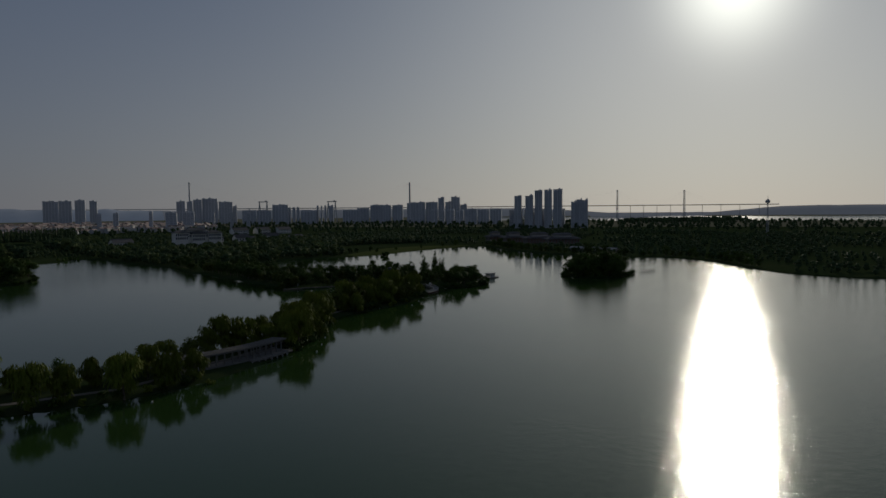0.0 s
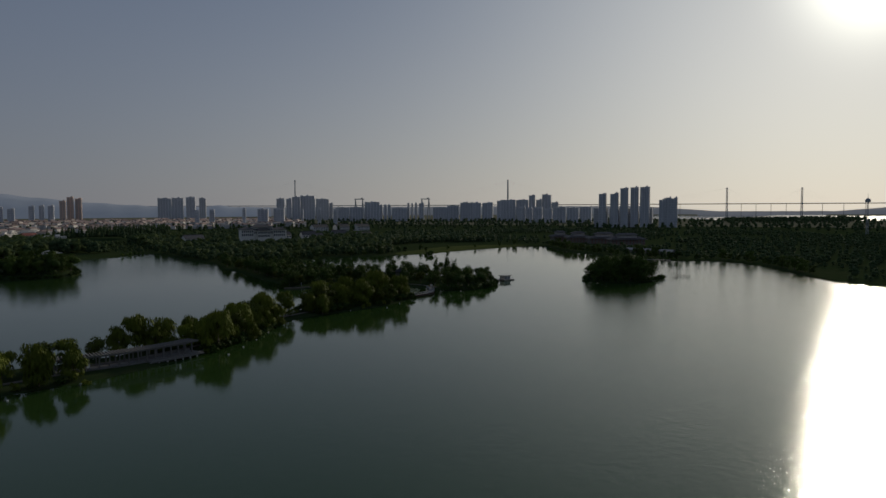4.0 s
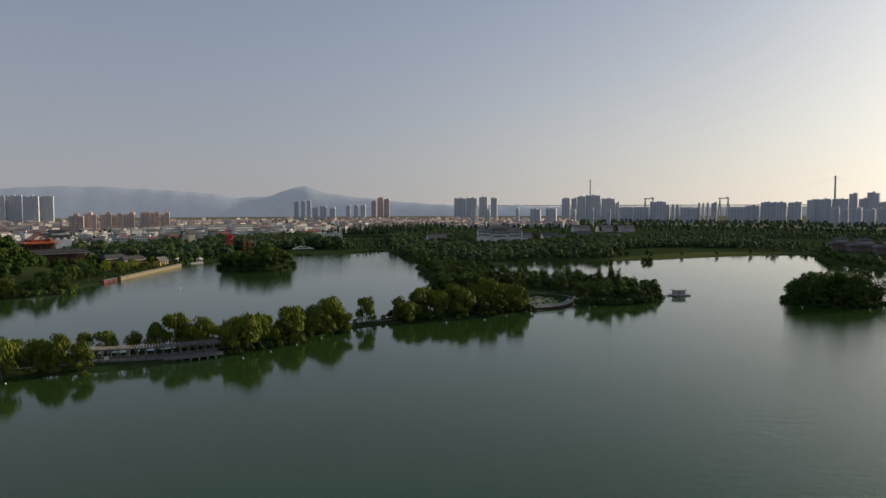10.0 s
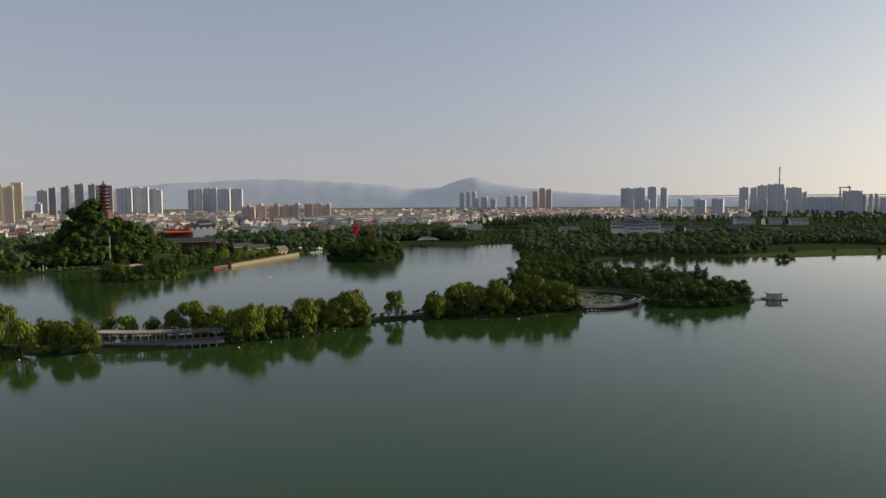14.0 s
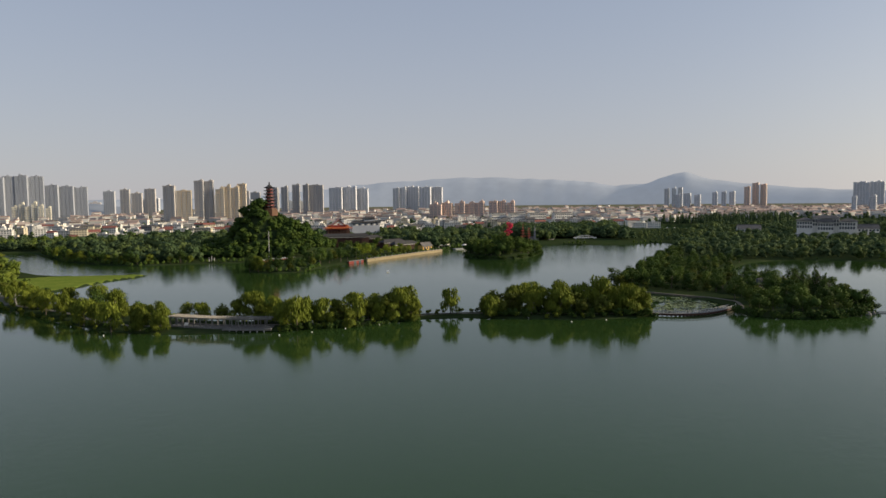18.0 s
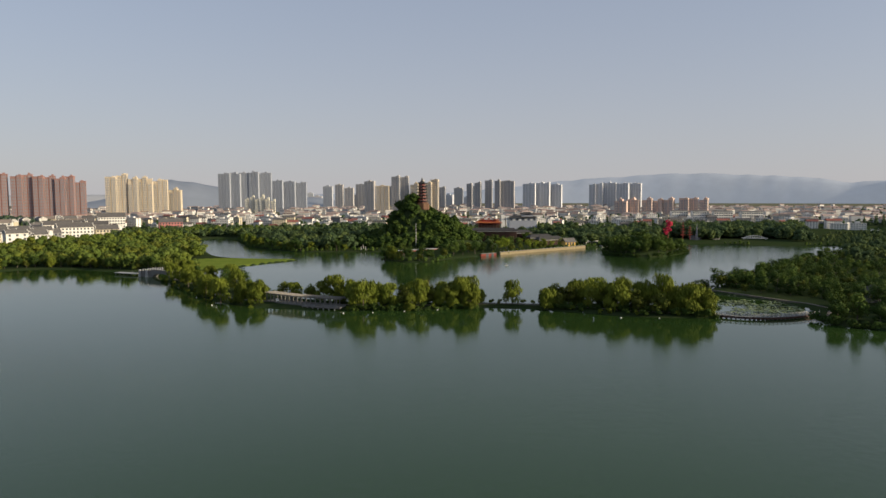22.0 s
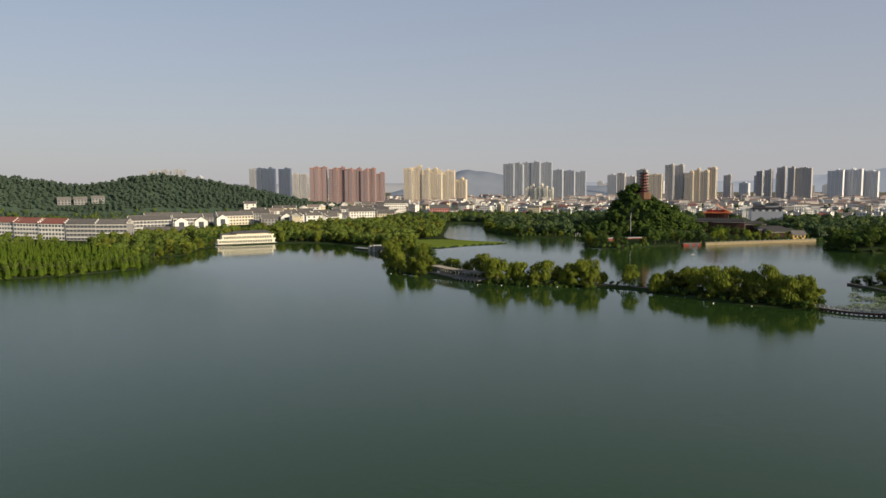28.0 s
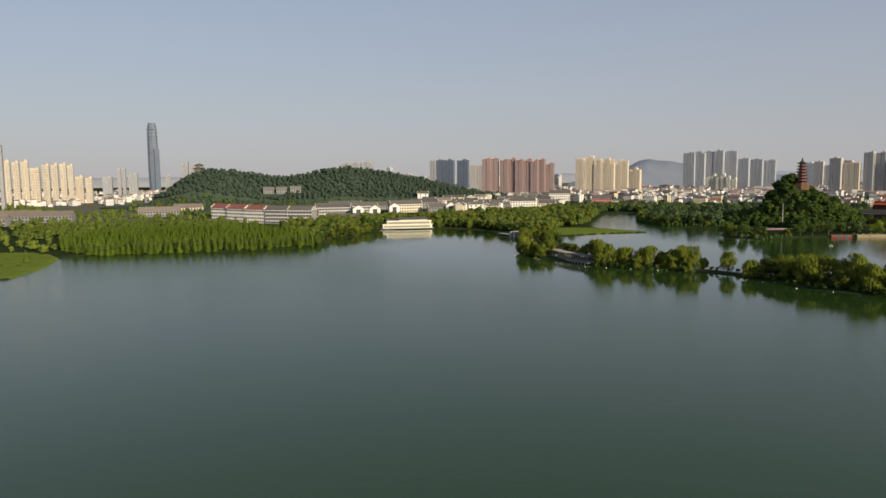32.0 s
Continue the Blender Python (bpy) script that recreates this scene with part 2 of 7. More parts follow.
SLATEWALL = mat("slate_cladding", (0.34, 0.36, 0.41), (0.29, 0.31, 0.365), scale=0.05, rand=0.1)
# far towers: haze put into the pale cladding colours
FARPALE = mat("haze_white_cladding", (0.68, 0.68, 0.70), (0.60, 0.60, 0.63), scale=0.05, rand=0.1)
PALEWALL = mat("pale_cladding", (0.47, 0.44, 0.42), (0.41, 0.39, 0.385), scale=0.05, rand=0.1)
TANWALL = mat("tan_cladding", (0.62, 0.52, 0.39), (0.54, 0.46, 0.35), scale=0.05, rand=0.1)
NAVYWALL = mat("navy_cladding", (0.13, 0.16, 0.24), (0.10, 0.13, 0.20), scale=0.05, rand=0.1)
WARMWHITE = mat("warm_white_render", (0.78, 0.73, 0.60), (0.70, 0.65, 0.53), scale=0.2)
ORANGEWALL = mat("orange_cladding", (0.66, 0.50, 0.42), (0.58, 0.44, 0.37), scale=0.05, rand=0.1)
GREYCITY = mat("haze_grey_cladding", (0.50, 0.50, 0.53), (0.44, 0.45, 0.48), scale=0.05, rand=0.12)
GLASSDARK = mat("dark_glazing", (0.05, 0.06, 0.075), (0.09, 0.10, 0.12), rough=0.15, scale=0.2, spec=0.5)
# pale glazing also lowers the contrast of far towers, as haze does
PALEGLASS = mat("pale_glazing", (0.30, 0.32, 0.36), (0.36, 0.38, 0.41), rough=0.25, scale=0.2, spec=0.5)
OLDCONCRETE = mat("weathered_concrete", (0.20, 0.192, 0.178), (0.14, 0.133, 0.122), scale=0.6, bump=0.2)
TOWERGLASS = mat("tower_glazing", (0.21, 0.23, 0.27), (0.26, 0.28, 0.31), rough=0.25, scale=0.2, spec=0.5)
CONCRETE = mat("concrete", (0.42, 0.41, 0.39), (0.33, 0.32, 0.31), scale=0.6, bump=0.2)
STEEL = mat("painted_steel", (0.40, 0.42, 0.44), (0.33, 0.35, 0.37), rough=0.5, scale=0.3)
REDPAINT = mat("red_lacquer", (0.25, 0.045, 0.034), (0.19, 0.036, 0.03), scale=0.5, rough=0.5)
WALLSTONE = mat("sandstone_wall", (0.30, 0.235, 0.14), (0.22, 0.18, 0.11), scale=0.3, bump=0.3)
TIMBER = mat("weathered_timber", (0.26, 0.24, 0.21), (0.17, 0.155, 0.14), scale=0.8, bump=0.3)
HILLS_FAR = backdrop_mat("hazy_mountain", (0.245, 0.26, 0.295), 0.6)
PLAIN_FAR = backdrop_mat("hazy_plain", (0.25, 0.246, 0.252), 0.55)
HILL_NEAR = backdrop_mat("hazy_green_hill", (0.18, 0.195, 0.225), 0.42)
LEAF_WEST = leaf_mat("leaf_west", (0.10, 0.145, 0.024), (0.175, 0.205, 0.038), through=0.45)
# long hill: pale bluish leaf colour carries the haze over it
LEAF_HILL = leaf_mat("leaf_hill_haze", (0.094, 0.138, 0.100), (0.118, 0.162, 0.114), rand=0.0, island=0.05, through=0.9)


DARKRED = mat("dark_red_rail", (0.22, 0.04, 0.03), (0.16, 0.032, 0.027), scale=0.5)
PODIUM = mat("brown_podium_stone", (0.16, 0.085, 0.05), (0.12, 0.065, 0.042), scale=0.4, bump=0.3)
DARKTILE = mat("black_roof_tile", (0.035, 0.034, 0.036), (0.06, 0.057, 0.055), scale=0.4, bump=0.3)


# ---- mesh builders ----
class MB:
    """Collects boxes, prisms and sheets into one mesh."""

    def __init__(self):
        self.v, self.f, self.m = [], [], []

    def add(self, verts, faces, slot=0):
        n = len(self.v)
        self.v += [tuple(p) for p in verts]
        self.f += [tuple(i + n for i in f) for f in faces]
        self.m += [slot] * len(faces)
        return self

    def box(self, x0, x1, y0, y1, z0, z1, slot=0):
        vs = [(x, y, z) for z in (z0, z1) for y in (y0, y1) for x in (x0, x1)]
        return self.add(vs, [(0, 2, 3, 1), (4, 5, 7, 6), (0, 1, 5, 4), (2, 6, 7, 3), (0, 4, 6, 2), (1, 3, 7, 5)], slot)

    def ring(self, profile, n, slot=0, cx=0.0, cy=0.0, turn=0.0, cap=True):
        """A solid of n sides through (radius, z) rows."""
        vs = [(cx + r * math.cos(turn + 2 * math.pi * k / n), cy + r * math.sin(turn + 2 * math.pi * k / n), z) for r, z in profile for k in range(n)]
        fs = [(i * n + k, i * n + (k + 1) % n, (i + 1) * n + (k + 1) % n, (i + 1) * n + k) for i in range(len(profile) - 1) for k in range(n)]
        if cap:
            fs += [tuple(range(n - 1, -1, -1)), tuple(range((len(profile) - 1) * n, len(profile) * n))]
        return self.add(vs, fs, slot)

    def rod(self, a, b, r, n=6, r2=None, slot=0):
        a, b = Vector(a), Vector(b)
        q = (b - a).to_track_quat("Z", "Y")
        vs = [tuple(p + q @ Vector((rr * math.cos(2 * math.pi * k / n), rr * math.sin(2 * math.pi * k / n), 0))) for p, rr in ((a, r), (b, r if r2 is None else r2)) for k in range(n)]
        return self.add(vs, [(k, (k + 1) % n, n + (k + 1) % n, n + k) for k in range(n)] + [tuple(range(n - 1, -1, -1)), tuple(range(n, 2 * n))], slot)

    def gable(self, x0, x1, y0, y1, z0, z1, over=0.5, thick=0.25, slot=0):
        """A pitched roof, its ridge along x, with thickness and overhang."""
        xm0, xm1, ym = x0 - over, x1 + over, (y0 + y1) / 2
        ya, yb = y0 - over, y1 + over
        zo = z0 - over * (z1 - z0) / max(0.1, (y1 - y0) / 2)
        vs = []
        for x in (xm0, xm1):
            vs += [(x, ya, zo), (x, ym, z1), (x, yb, zo), (x, ya, zo + thick), (x, ym, z1 + thick), (x, yb, zo + thick)]
        fs = [(0, 1, 7, 6), (1, 2, 8, 7), (3, 9, 10, 4), (4, 10, 11, 5), (0, 6, 9, 3), (2, 5, 11, 8), (0, 3, 4, 1), (1, 4, 5, 2), (6, 7, 10, 9), (7, 8, 11, 10)]
        return self.add(vs, fs, slot)

    def hip(self, x0, x1, y0, y1, z0, z1, over=0.6, inset=None, thick=0.25, slot=0, lift=0.0):
        """A hipped roof; lift turns its corners up."""
        xa, xb, ya, yb, ym = x0 - over, x1 + over, y0 - over, y1 + over, (y0 + y1) / 2
        ins = (yb - ya) / 2 * 0.9 if inset is None else inset
        vs = [(xa, ya, z0 + lift), (xb, ya, z0 + lift), (xb, yb, z0 + lift), (xa, yb, z0 + lift), (xa + ins, ym, z1), (xb - ins, ym, z1)]
        vs += [((xa + xb) / 2, ya, z0), (xb, ym, z0), ((xa + xb) / 2, yb, z0), (xa, ym, z0)]
        up = [(x, y, z - thick) for x, y, z in vs[:4]]
        fs = [(0, 6, 4), (6, 5, 4), (6, 1, 5), (1, 7, 5), (7, 2, 5), (2, 8, 5), (8, 4, 5), (8, 3, 4), (3, 9, 4), (9, 0, 4)]
        self.add(vs, fs, slot)
        return self.add([vs[0], vs[1], vs[2], vs[3]] + up, [(0, 4, 5, 1), (1, 5, 6, 2), (2, 6, 7, 3), (3, 7, 4, 0), (4, 7, 6, 5)], slot)

    def mesh(self, name, mats):
        me = bpy.data.meshes.new(name)
        me.from_pydata(self.v, [], self.f)
        for m in mats if isinstance(mats, (list, tuple)) else [mats]:
            me.materials.append(m)
        if any(self.m):
            me.polygons.foreach_set("material_index", self.m)
        return me


def part(name, mb, material, parent, label="", at=None):
    """Links a mesh as one part under a thing or a part."""
    ob = new(name, mb if isinstance(mb, bpy.types.Mesh) else mb.mesh(name, material))
    ob.parent = parent
    if at is not None:
        ob.matrix_basis = at
    return tagged(ob, label) if label else ob


def thing(name, label, category, x=0.0, y=0.0, z=0.0, rz=0.0, group="", kind=""):
    ob = new(name)
    ob.empty_display_size = 1
    ob.matrix_basis = pose(x, y, z, 0, 0, rz)
    return tagged(ob, label, category, group, kind)


def arrays_mesh(name, verts, quads, material, smooth=False):
    """A mesh of quads straight from arrays."""
    me = bpy.data.meshes.new(name)
    nv, nq = len(verts), len(quads)
    me.vertices.add(nv)
    me.vertices.foreach_set("co", np.asarray(verts, np.float32).ravel())
    me.loops.add(nq * 4)
    me.loops.foreach_set("vertex_index", np.asarray(quads, np.int32).ravel())
    me.polygons.add(nq)
    me.polygons.foreach_set("loop_start", np.arange(0, nq * 4, 4, dtype=np.int32))
    if smooth:
        me.polygons.foreach_set("use_smooth", np.ones(nq, bool))
    me.update(calc_edges=True)
    for m in material if isinstance(material, (list, tuple)) else [material]:
        me.materials.append(m)
    return me


# ---- plan: lake, islands, hills ----
def rounded(points, rounds=2):
    p = np.array(points, float)
    for _ in range(rounds):
        q = np.roll(p, -1, 0)
        p = np.stack([0.75 * p + 0.25 * q, 0.25 * p + 0.75 * q], 1).reshape(-1, 2)
    return p


LAKE_WEST = [(-250, -200), (-142, -28), (-175, -5), (-214, 14), (-262, 28), (-266, 60), (-245, 95), (-207, 148), (-193, 214), (-206, 228), (-250, 258),
             (-258, 285), (-256, 300), (-286, 335), (-308, 372), (-280, 428), (-262, 450), (-228, 456), (-180, 444), (-150, 448), (-128, 442), (-114, 450)]
LAKE_INNER = [(-102, 475), (-96, 515), (-72, 554), (-80, 566), (-110, 560), (-155, 568), (-195, 612), (-250, 702), (-310, 792), (-330, 850), (-300, 860),
              (-262, 810), (-196, 710), (-150, 668), (-112, 645), (-57, 656), (-19, 658), (3, 668), (8, 625), (-2, 576), (22, 553), (50, 557), (62, 598), (84, 622)]
LAKE_NORTH = [(102, 640), (186, 744), (194, 766), (215, 790), (300, 818), (345, 815), (390, 800), (440, 798), (480, 815), (470, 770), (445, 735),
              (395, 618), (350, 568), (345, 553), (330, 525), (290, 466), (252, 402), (258, 392), (270, 381), (296, 352), (290, 316), (285, 303)]
LAKE_EAST = [(296, 287), (318, 281), (340, 287), (358, 299), (365, 320), (378, 370), (384, 410), (372, 452), (386, 490), (420, 535), (450, 556), (490, 564), (520, 555),
             (556, 524), (596, 503), (630, 487), (686, 480), (747, 462), (800, 443), (834, 405), (760, 365), (713, 334), (659, 268), (612, 205),
             (635, 150), (579, 109), (487, 76), (440, 51), (412, -8), (440, -60), (520, -150), (560, -420), (-100, -460)]
LAKE = rounded(LAKE_WEST + LAKE_INNER + LAKE_NORTH + LAKE_EAST, 1)
CAUSEWAY = rounded([(-112, 396), (-98, 386), (-56, 343), (-26, 312), (4, 299), (28, 296), (56, 297), (82, 303), (107, 310), (137, 321), (175, 309), (205, 299),
                    (240, 303), (246, 312), (242, 335), (215, 341), (175, 338), (150, 331), (125, 331), (95, 326), (50, 320), (5, 335), (-30, 375),
                    (-62, 402), (-100, 410)])
BUSH_ISLAND = rounded([(202, 670), (212, 642), (236, 630), (260, 644), (277, 674), (292, 706), (278, 714), (255, 722), (225, 716), (206, 697)])
ISLET = rounded([(386, 232), (380, 215), (384, 195), (396, 184), (425, 180), (440, 176), (444, 181), (432, 196), (428, 222), (410, 238)])
GRASS_TONGUE = rounded([(-175, 470), (-120, 455), (-104, 478), (-98, 515), (-74, 556), (-82, 564), (-112, 557), (-160, 560), (-180, 520)])
WEST_LAWN = rounded([(-142, -28), (-175, -3), (-214, 18), (-262, 30), (-330, 20), (-330, -60), (-200, -120)])
POND_LAWN = rounded([(252, 404), (274, 378), (302, 344), (316, 352), (296, 394), (270, 416)])
FAR_POND = rounded([(575, 1110), (690, 1110), (730, 1180), (700, 1260), (560, 1250)])
NORTH_LAWN = rounded([(575, 500), (640, 484), (745, 460), (830, 430), (838, 440), (800, 500), (735, 530), (655, 525), (600, 530)])
WEST_FIELD = rounded([(-560, 250), (-640, 360), (-760, 450), (-840, 560), (-640, 960), (-1400, 1300), (-2400, 700), (-2400, -100), (-620, 60)])


def inside(poly, x, y):
    r = np.zeros(np.shape(x), bool)
    for (x0, y0), (x1, y1) in zip(poly, np.roll(poly, -1, 0)):
        if y0 == y1:
            continue
        c = (y0 > y) != (y1 > y)
        r ^= c & (x < (x1 - x0) * (y - y0) / (y1 - y0) + x0)
    return r


def shore(poly, x, y):
    """The distance to the outline."""
    d = np.full(np.shape(x), 1e9)
    for (x0, y0), (x1, y1) in zip(poly, np.roll(poly, -1, 0)):
        dx, dy = x1 - x0, y1 - y0
        t = np.clip(((x - x0) * dx + (y - y0) * dy) / (dx * dx + dy * dy + 1e-9), 0, 1)
        d = np.minimum(d, (x - x0 - t * dx) ** 2 + (y - y0 - t * dy) ** 2)
    return np.sqrt(d)


HILLS = [  # x, y, radius x, radius y, height
    (-17, 756, 23, 34, 34), (18, 752, 38, 32, 27), (-48, 764, 34, 34, 6), (240, 670, 24, 34, 6),
    ]


CREST = [(-1085, 350, 6), (-1062, 377, 24), (-1051, 408, 48), (-1038, 444, 70), (-1020, 489, 68), (-1002, 529, 62), (-973, 590, 52), (-951, 631, 58),
         (-928, 671, 70), (-904, 711, 72), (-864, 770, 62), (-814, 837, 46), (-736, 928, 18), (-660, 1000, 4)]


def crest_z(x, y):
    """The long hill: its crest line, falling off to both sides."""
    best, h = np.full(np.shape(x), 1e9), np.zeros(np.shape(x))
    for (x0, y0, h0), (x1, y1, h1) in zip(CREST, CREST[1:]):
        dx, dy = x1 - x0, y1 - y0
        t = np.clip(((x - x0) * dx + (y - y0) * dy) / (dx * dx + dy * dy), 0, 1)
        d = (x - x0 - t * dx) ** 2 + (y - y0 - t * dy) ** 2
        h = np.where(d < best, h0 + (h1 - h0) * t, h)
        best = np.minimum(best, d)
    return h * np.exp(-(best / 95.0**2) ** 0.9)


def land_z(x, y):
    """The height of the ground."""
    x, y = np.asarray(x, float), np.asarray(y, float)
    s = np.where(inside(LAKE, x, y), 1, -1) * shore(LAKE, x, y)
    for isle in (CAUSEWAY, BUSH_ISLAND, ISLET):
        s = np.minimum(s, np.where(inside(isle, x, y), -1, 1) * shore(isle, x, y))
    z = np.clip(-s * 0.5, -2.5, 1.0) + np.clip(-s - 10, 0, 300) * 0.008
    for hx, hy, rx, ry, h in HILLS:
        z = z + np.where(s < 0, h * np.exp(-((((x - hx) / rx) ** 2 + ((y - hy) / ry) ** 2) ** 1.3)), 0)
    z = z + np.where(s < 0, crest_z(x, y), 0)
    z = np.where(inside(FAR_POND, x, y), -1.5, z)
    river = (x > 2750 + 0.18 * (y + 700)) & (x < 4300) & (y < 900 + 0.1 * x) | (x > 2800) & (y < 0.10 * x + 150) & (y > -0.06 * x + 157)
    return np.where(river, -2.0, z)


def axis(fine, lo, hi, far, step):
    a = list(np.arange(lo, hi + 0.1, step))
    g = step
    while a[-1] < far:
        g = min(g * 1.25, 180)
        a.append(a[-1] + g)
    g = step
    while a[0] > -far:
        g = min(g * 1.25, 180)
        a.insert(0, a[0] - g)
    return np.array(a)


gx = np.unique(np.concatenate([axis(3, -360, 860, 6500, 3.5), np.arange(-1200, -600, 14.0)]))
gy = np.unique(np.concatenate([axis(3, -120, 880, 6500, 3.5), np.arange(890, 1290, 12.0)]))
GX, GY = np.meshgrid(gx, gy)
GZ = land_z(GX, GY)
nx, ny = len(gx), len(gy)
idx = np.arange(nx * ny).reshape(ny, nx)
quads = np.stack([idx[:-1, :-1], idx[:-1, 1:], idx[1:, 1:], idx[1:, :-1]], -1).reshape(-1, 4)
ground = new("ground", arrays_mesh("ground", np.stack([GX, GY, GZ], -1).reshape(-1, 3), quads, GROUND, smooth=True))
tagged(ground, "green and brown grassy ground around the lake", "ground", kind="structure")
# the hill's undergrowth is paled the same way, with haze in its colour
for extra in (LAWN, NORTHLAWN, FIELD, mat("hill_undergrowth_haze", (0.062, 0.092, 0.066), (0.08, 0.112, 0.076), rough=0.95, scale=0.08, spec=0.0)):
    ground.data.materials.append(extra)
cx, cy = GX[:-1, :-1] + 1.5, GY[:-1, :-1] + 1.5
cover = np.where(crest_z(cx, cy) > 3, 4, 0)
# beyond y 1500 or x 1700 the pale field colour stands for haze
cover = np.where(inside(WEST_FIELD, cx, cy) & (crest_z(cx, cy) < 2.5) & ((cx < -900) | (cy < 330)) | (cy > 1500) | (cx > 1700), 3, np.where(inside(NORTH_LAWN, cx, cy), 2, np.where(inside(GRASS_TONGUE, cx, cy) | inside(WEST_LAWN, cx, cy), 1, np.where(inside(POND_LAWN, cx, cy), 2, cover))))
ground.data.polygons.foreach_set("material_index", cover.ravel().astype(np.int32))
water = new("water", MB().add([(-6000, -6000, 0), (6000, -6000, 0), (6000, 6000, 0), (-6000, 6000, 0)], [(0, 1, 2, 3)]).mesh("water", WATER))
tagged(water, "calm dark green lake water with fine ripples", "lake", kind="structure")


def gz(x, y):
    return float(land_z(np.array([x]), np.array([y]))[0])


# ---- trees ----
rng = np.random.default_rng(7)


def crown_arrays(kind, n, seed, height, radius, size):
    """Leaf clumps of one crown, as quads round (0, 0), from the ground up."""
    r = np.random.default_rng(seed)
    lobes = []
    if kind == "cone":
        low = 0.12 * height
        for k in range(9):
            f = k / 8
            lobes.append((r.normal(0, 0.1 * radius), r.normal(0, 0.1 * radius), low + f * (height - low) * 0.92, radius * (1.02 - f) * 0.9 + 0.3, height * 0.1))
    else:
        base = {"willow": 0.14, "round": 0.16, "bush": 0.08, "dense": 0.02}[kind] * height
        for k in range({"bush": 6, "willow": 17}.get(kind, 13)):
            a, d = r.uniform(0, 6.28), radius * r.uniform(0.22, 0.68)
            rr = radius * (r.uniform(0.24, 0.44) if kind == "willow" else r.uniform(0.3, 0.56))
            zz = r.uniform(base + rr * 0.6, height - rr * 0.75) if height - rr * 0.75 > base + rr * 0.6 else height * 0.6
            lobes.append((d * math.cos(a), d * math.sin(a), zz, rr, rr * r.uniform(0.7, 0.95)))
        lobes.append((0, 0, height - radius * 0.45, radius * 0.5, radius * 0.45))
    L = np.array(lobes)
    pick = r.choice(len(L), n, p=L[:, 3] ** 2 / (L[:, 3] ** 2).sum())
    d = r.normal(size=(n, 3))
    d /= np.linalg.norm(d, axis=1)[:, None]
    rad = r.uniform(0.62, 1.04, n)[:, None]
    c = L[pick, :3] + d * rad * np.stack([L[pick, 3], L[pick, 3], L[pick, 4]], 1)
    c[:, 2] = np.maximum(c[:, 2], 0.06 * height)
    nrm = d + r.normal(0, 0.24, (n, 3))
    nrm /= np.linalg.norm(nrm, axis=1)[:, None]
    u = np.cross(nrm, r.normal(size=(n, 3)))
    u /= np.linalg.norm(u, axis=1)[:, None]
    v = np.cross(nrm, u)
    su = size * r.uniform(0.6, 1.3, n)[:, None]
    sv = size * r.uniform(0.5, 1.1, n)[:, None]
    if kind == "willow":
        down = np.array([0, 0, -1.0]) + d * [0.35, 0.35, 0.1] + r.normal(0, 0.08, (n, 3))
        v = down / np.linalg.norm(down, axis=1)[:, None]
        u = np.cross(v, d + r.normal(0, 0.3, (n, 3)))
        u /= np.linalg.norm(u, axis=1)[:, None]
        sv = size * r.uniform(1.2, 3.4, n)[:, None]
        su = size * r.uniform(0.32, 0.7, n)[:, None]
        c = c + v * sv * 0.5
    q = np.stack([c - u * su * 0.5, c + v * sv * 0.5 + nrm * su * 0.12, c + u * su * 0.5, c - v * sv * 0.5 + nrm * su * 0.1], 1)
    q[..., 2] = np.maximum(q[..., 2], 0.3)
    return q.reshape(-1, 3)


def quads_of(verts):
    return np.arange(len(verts)).reshape(-1, 4)


def trunk_mesh(height, radius, seed, lean=0.6):
    r = random.Random(seed)
    mb = MB()
    top = (r.uniform(-lean, lean), r.uniform(-lean, lean), height * 0.55)
    mb.rod((0, 0, -0.6), top, radius, 7, radius * 0.55)
    for k in range(5):
        a = k * 1.257 + r.uniform(-0.4, 0.4)
        s = height * r.uniform(0.28, 0.5)
        p = tuple(c * s / (height * 0.55) for c in top)
        mb.rod(p, (p[0] + math.cos(a) * height * 0.2, p[1] + math.sin(a) * height * 0.2, p[2] + height * 0.22), radius * 0.42, 5, radius * 0.15)
    return mb.mesh("trunk", BARK)


def tree_kind(name, label, kind, n, seed, height, radius, size, leaf, category="tree"):
    """A tree with its trunk and crown, to be copied; it stands far below until it is placed."""
    if kind == "bush":
        v = crown_arrays(kind, n, seed, height, radius, size)
        t = tagged(new(name, arrays_mesh(name, v, quads_of(v), leaf)), label, category)
        t.matrix_basis = pose(0, 0, -50)
        return t
    t = thing(name, label, category, 0, 0, -50)
    part("trunk", trunk_mesh(height, 0.022 * height + 0.05, seed), None, t)
    v = crown_arrays(kind, n, seed, height, radius, size)
    part("crown", arrays_mesh("crown", v, quads_of(v), leaf), None, t)
    return t


WILLOWS = [tree_kind("willow_tree", "weeping willow with yellow-green hanging branches on the bank", "willow", 1700, 10 + k, 12.5 + 1.2 * k, 6.0 + 0.4 * k, 0.88, LEAF_WILLOW) for k in range(5)]
ROUNDS = [tree_kind("broadleaf_tree", "dark green broadleaf tree with a dense uneven crown", "round", 1200, 30 + k, 12 + 1.3 * k, 5.8 + 0.4 * k, 0.95, (LEAF, LEAF_MID)[k % 2]) for k in range(5)]
DENSES = [tree_kind("waterside_tree", "dark green tree with branches down to the water", "dense", 1200, 80 + k, 11 + 1.5 * k, 5.6 + 0.4 * k, 0.95, (LEAF, LEAF_MID, LEAF_MID)[k]) for k in range(3)]
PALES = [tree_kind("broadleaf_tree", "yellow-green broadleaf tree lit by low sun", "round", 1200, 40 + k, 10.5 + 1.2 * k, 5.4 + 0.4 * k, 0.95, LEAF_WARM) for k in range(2)]
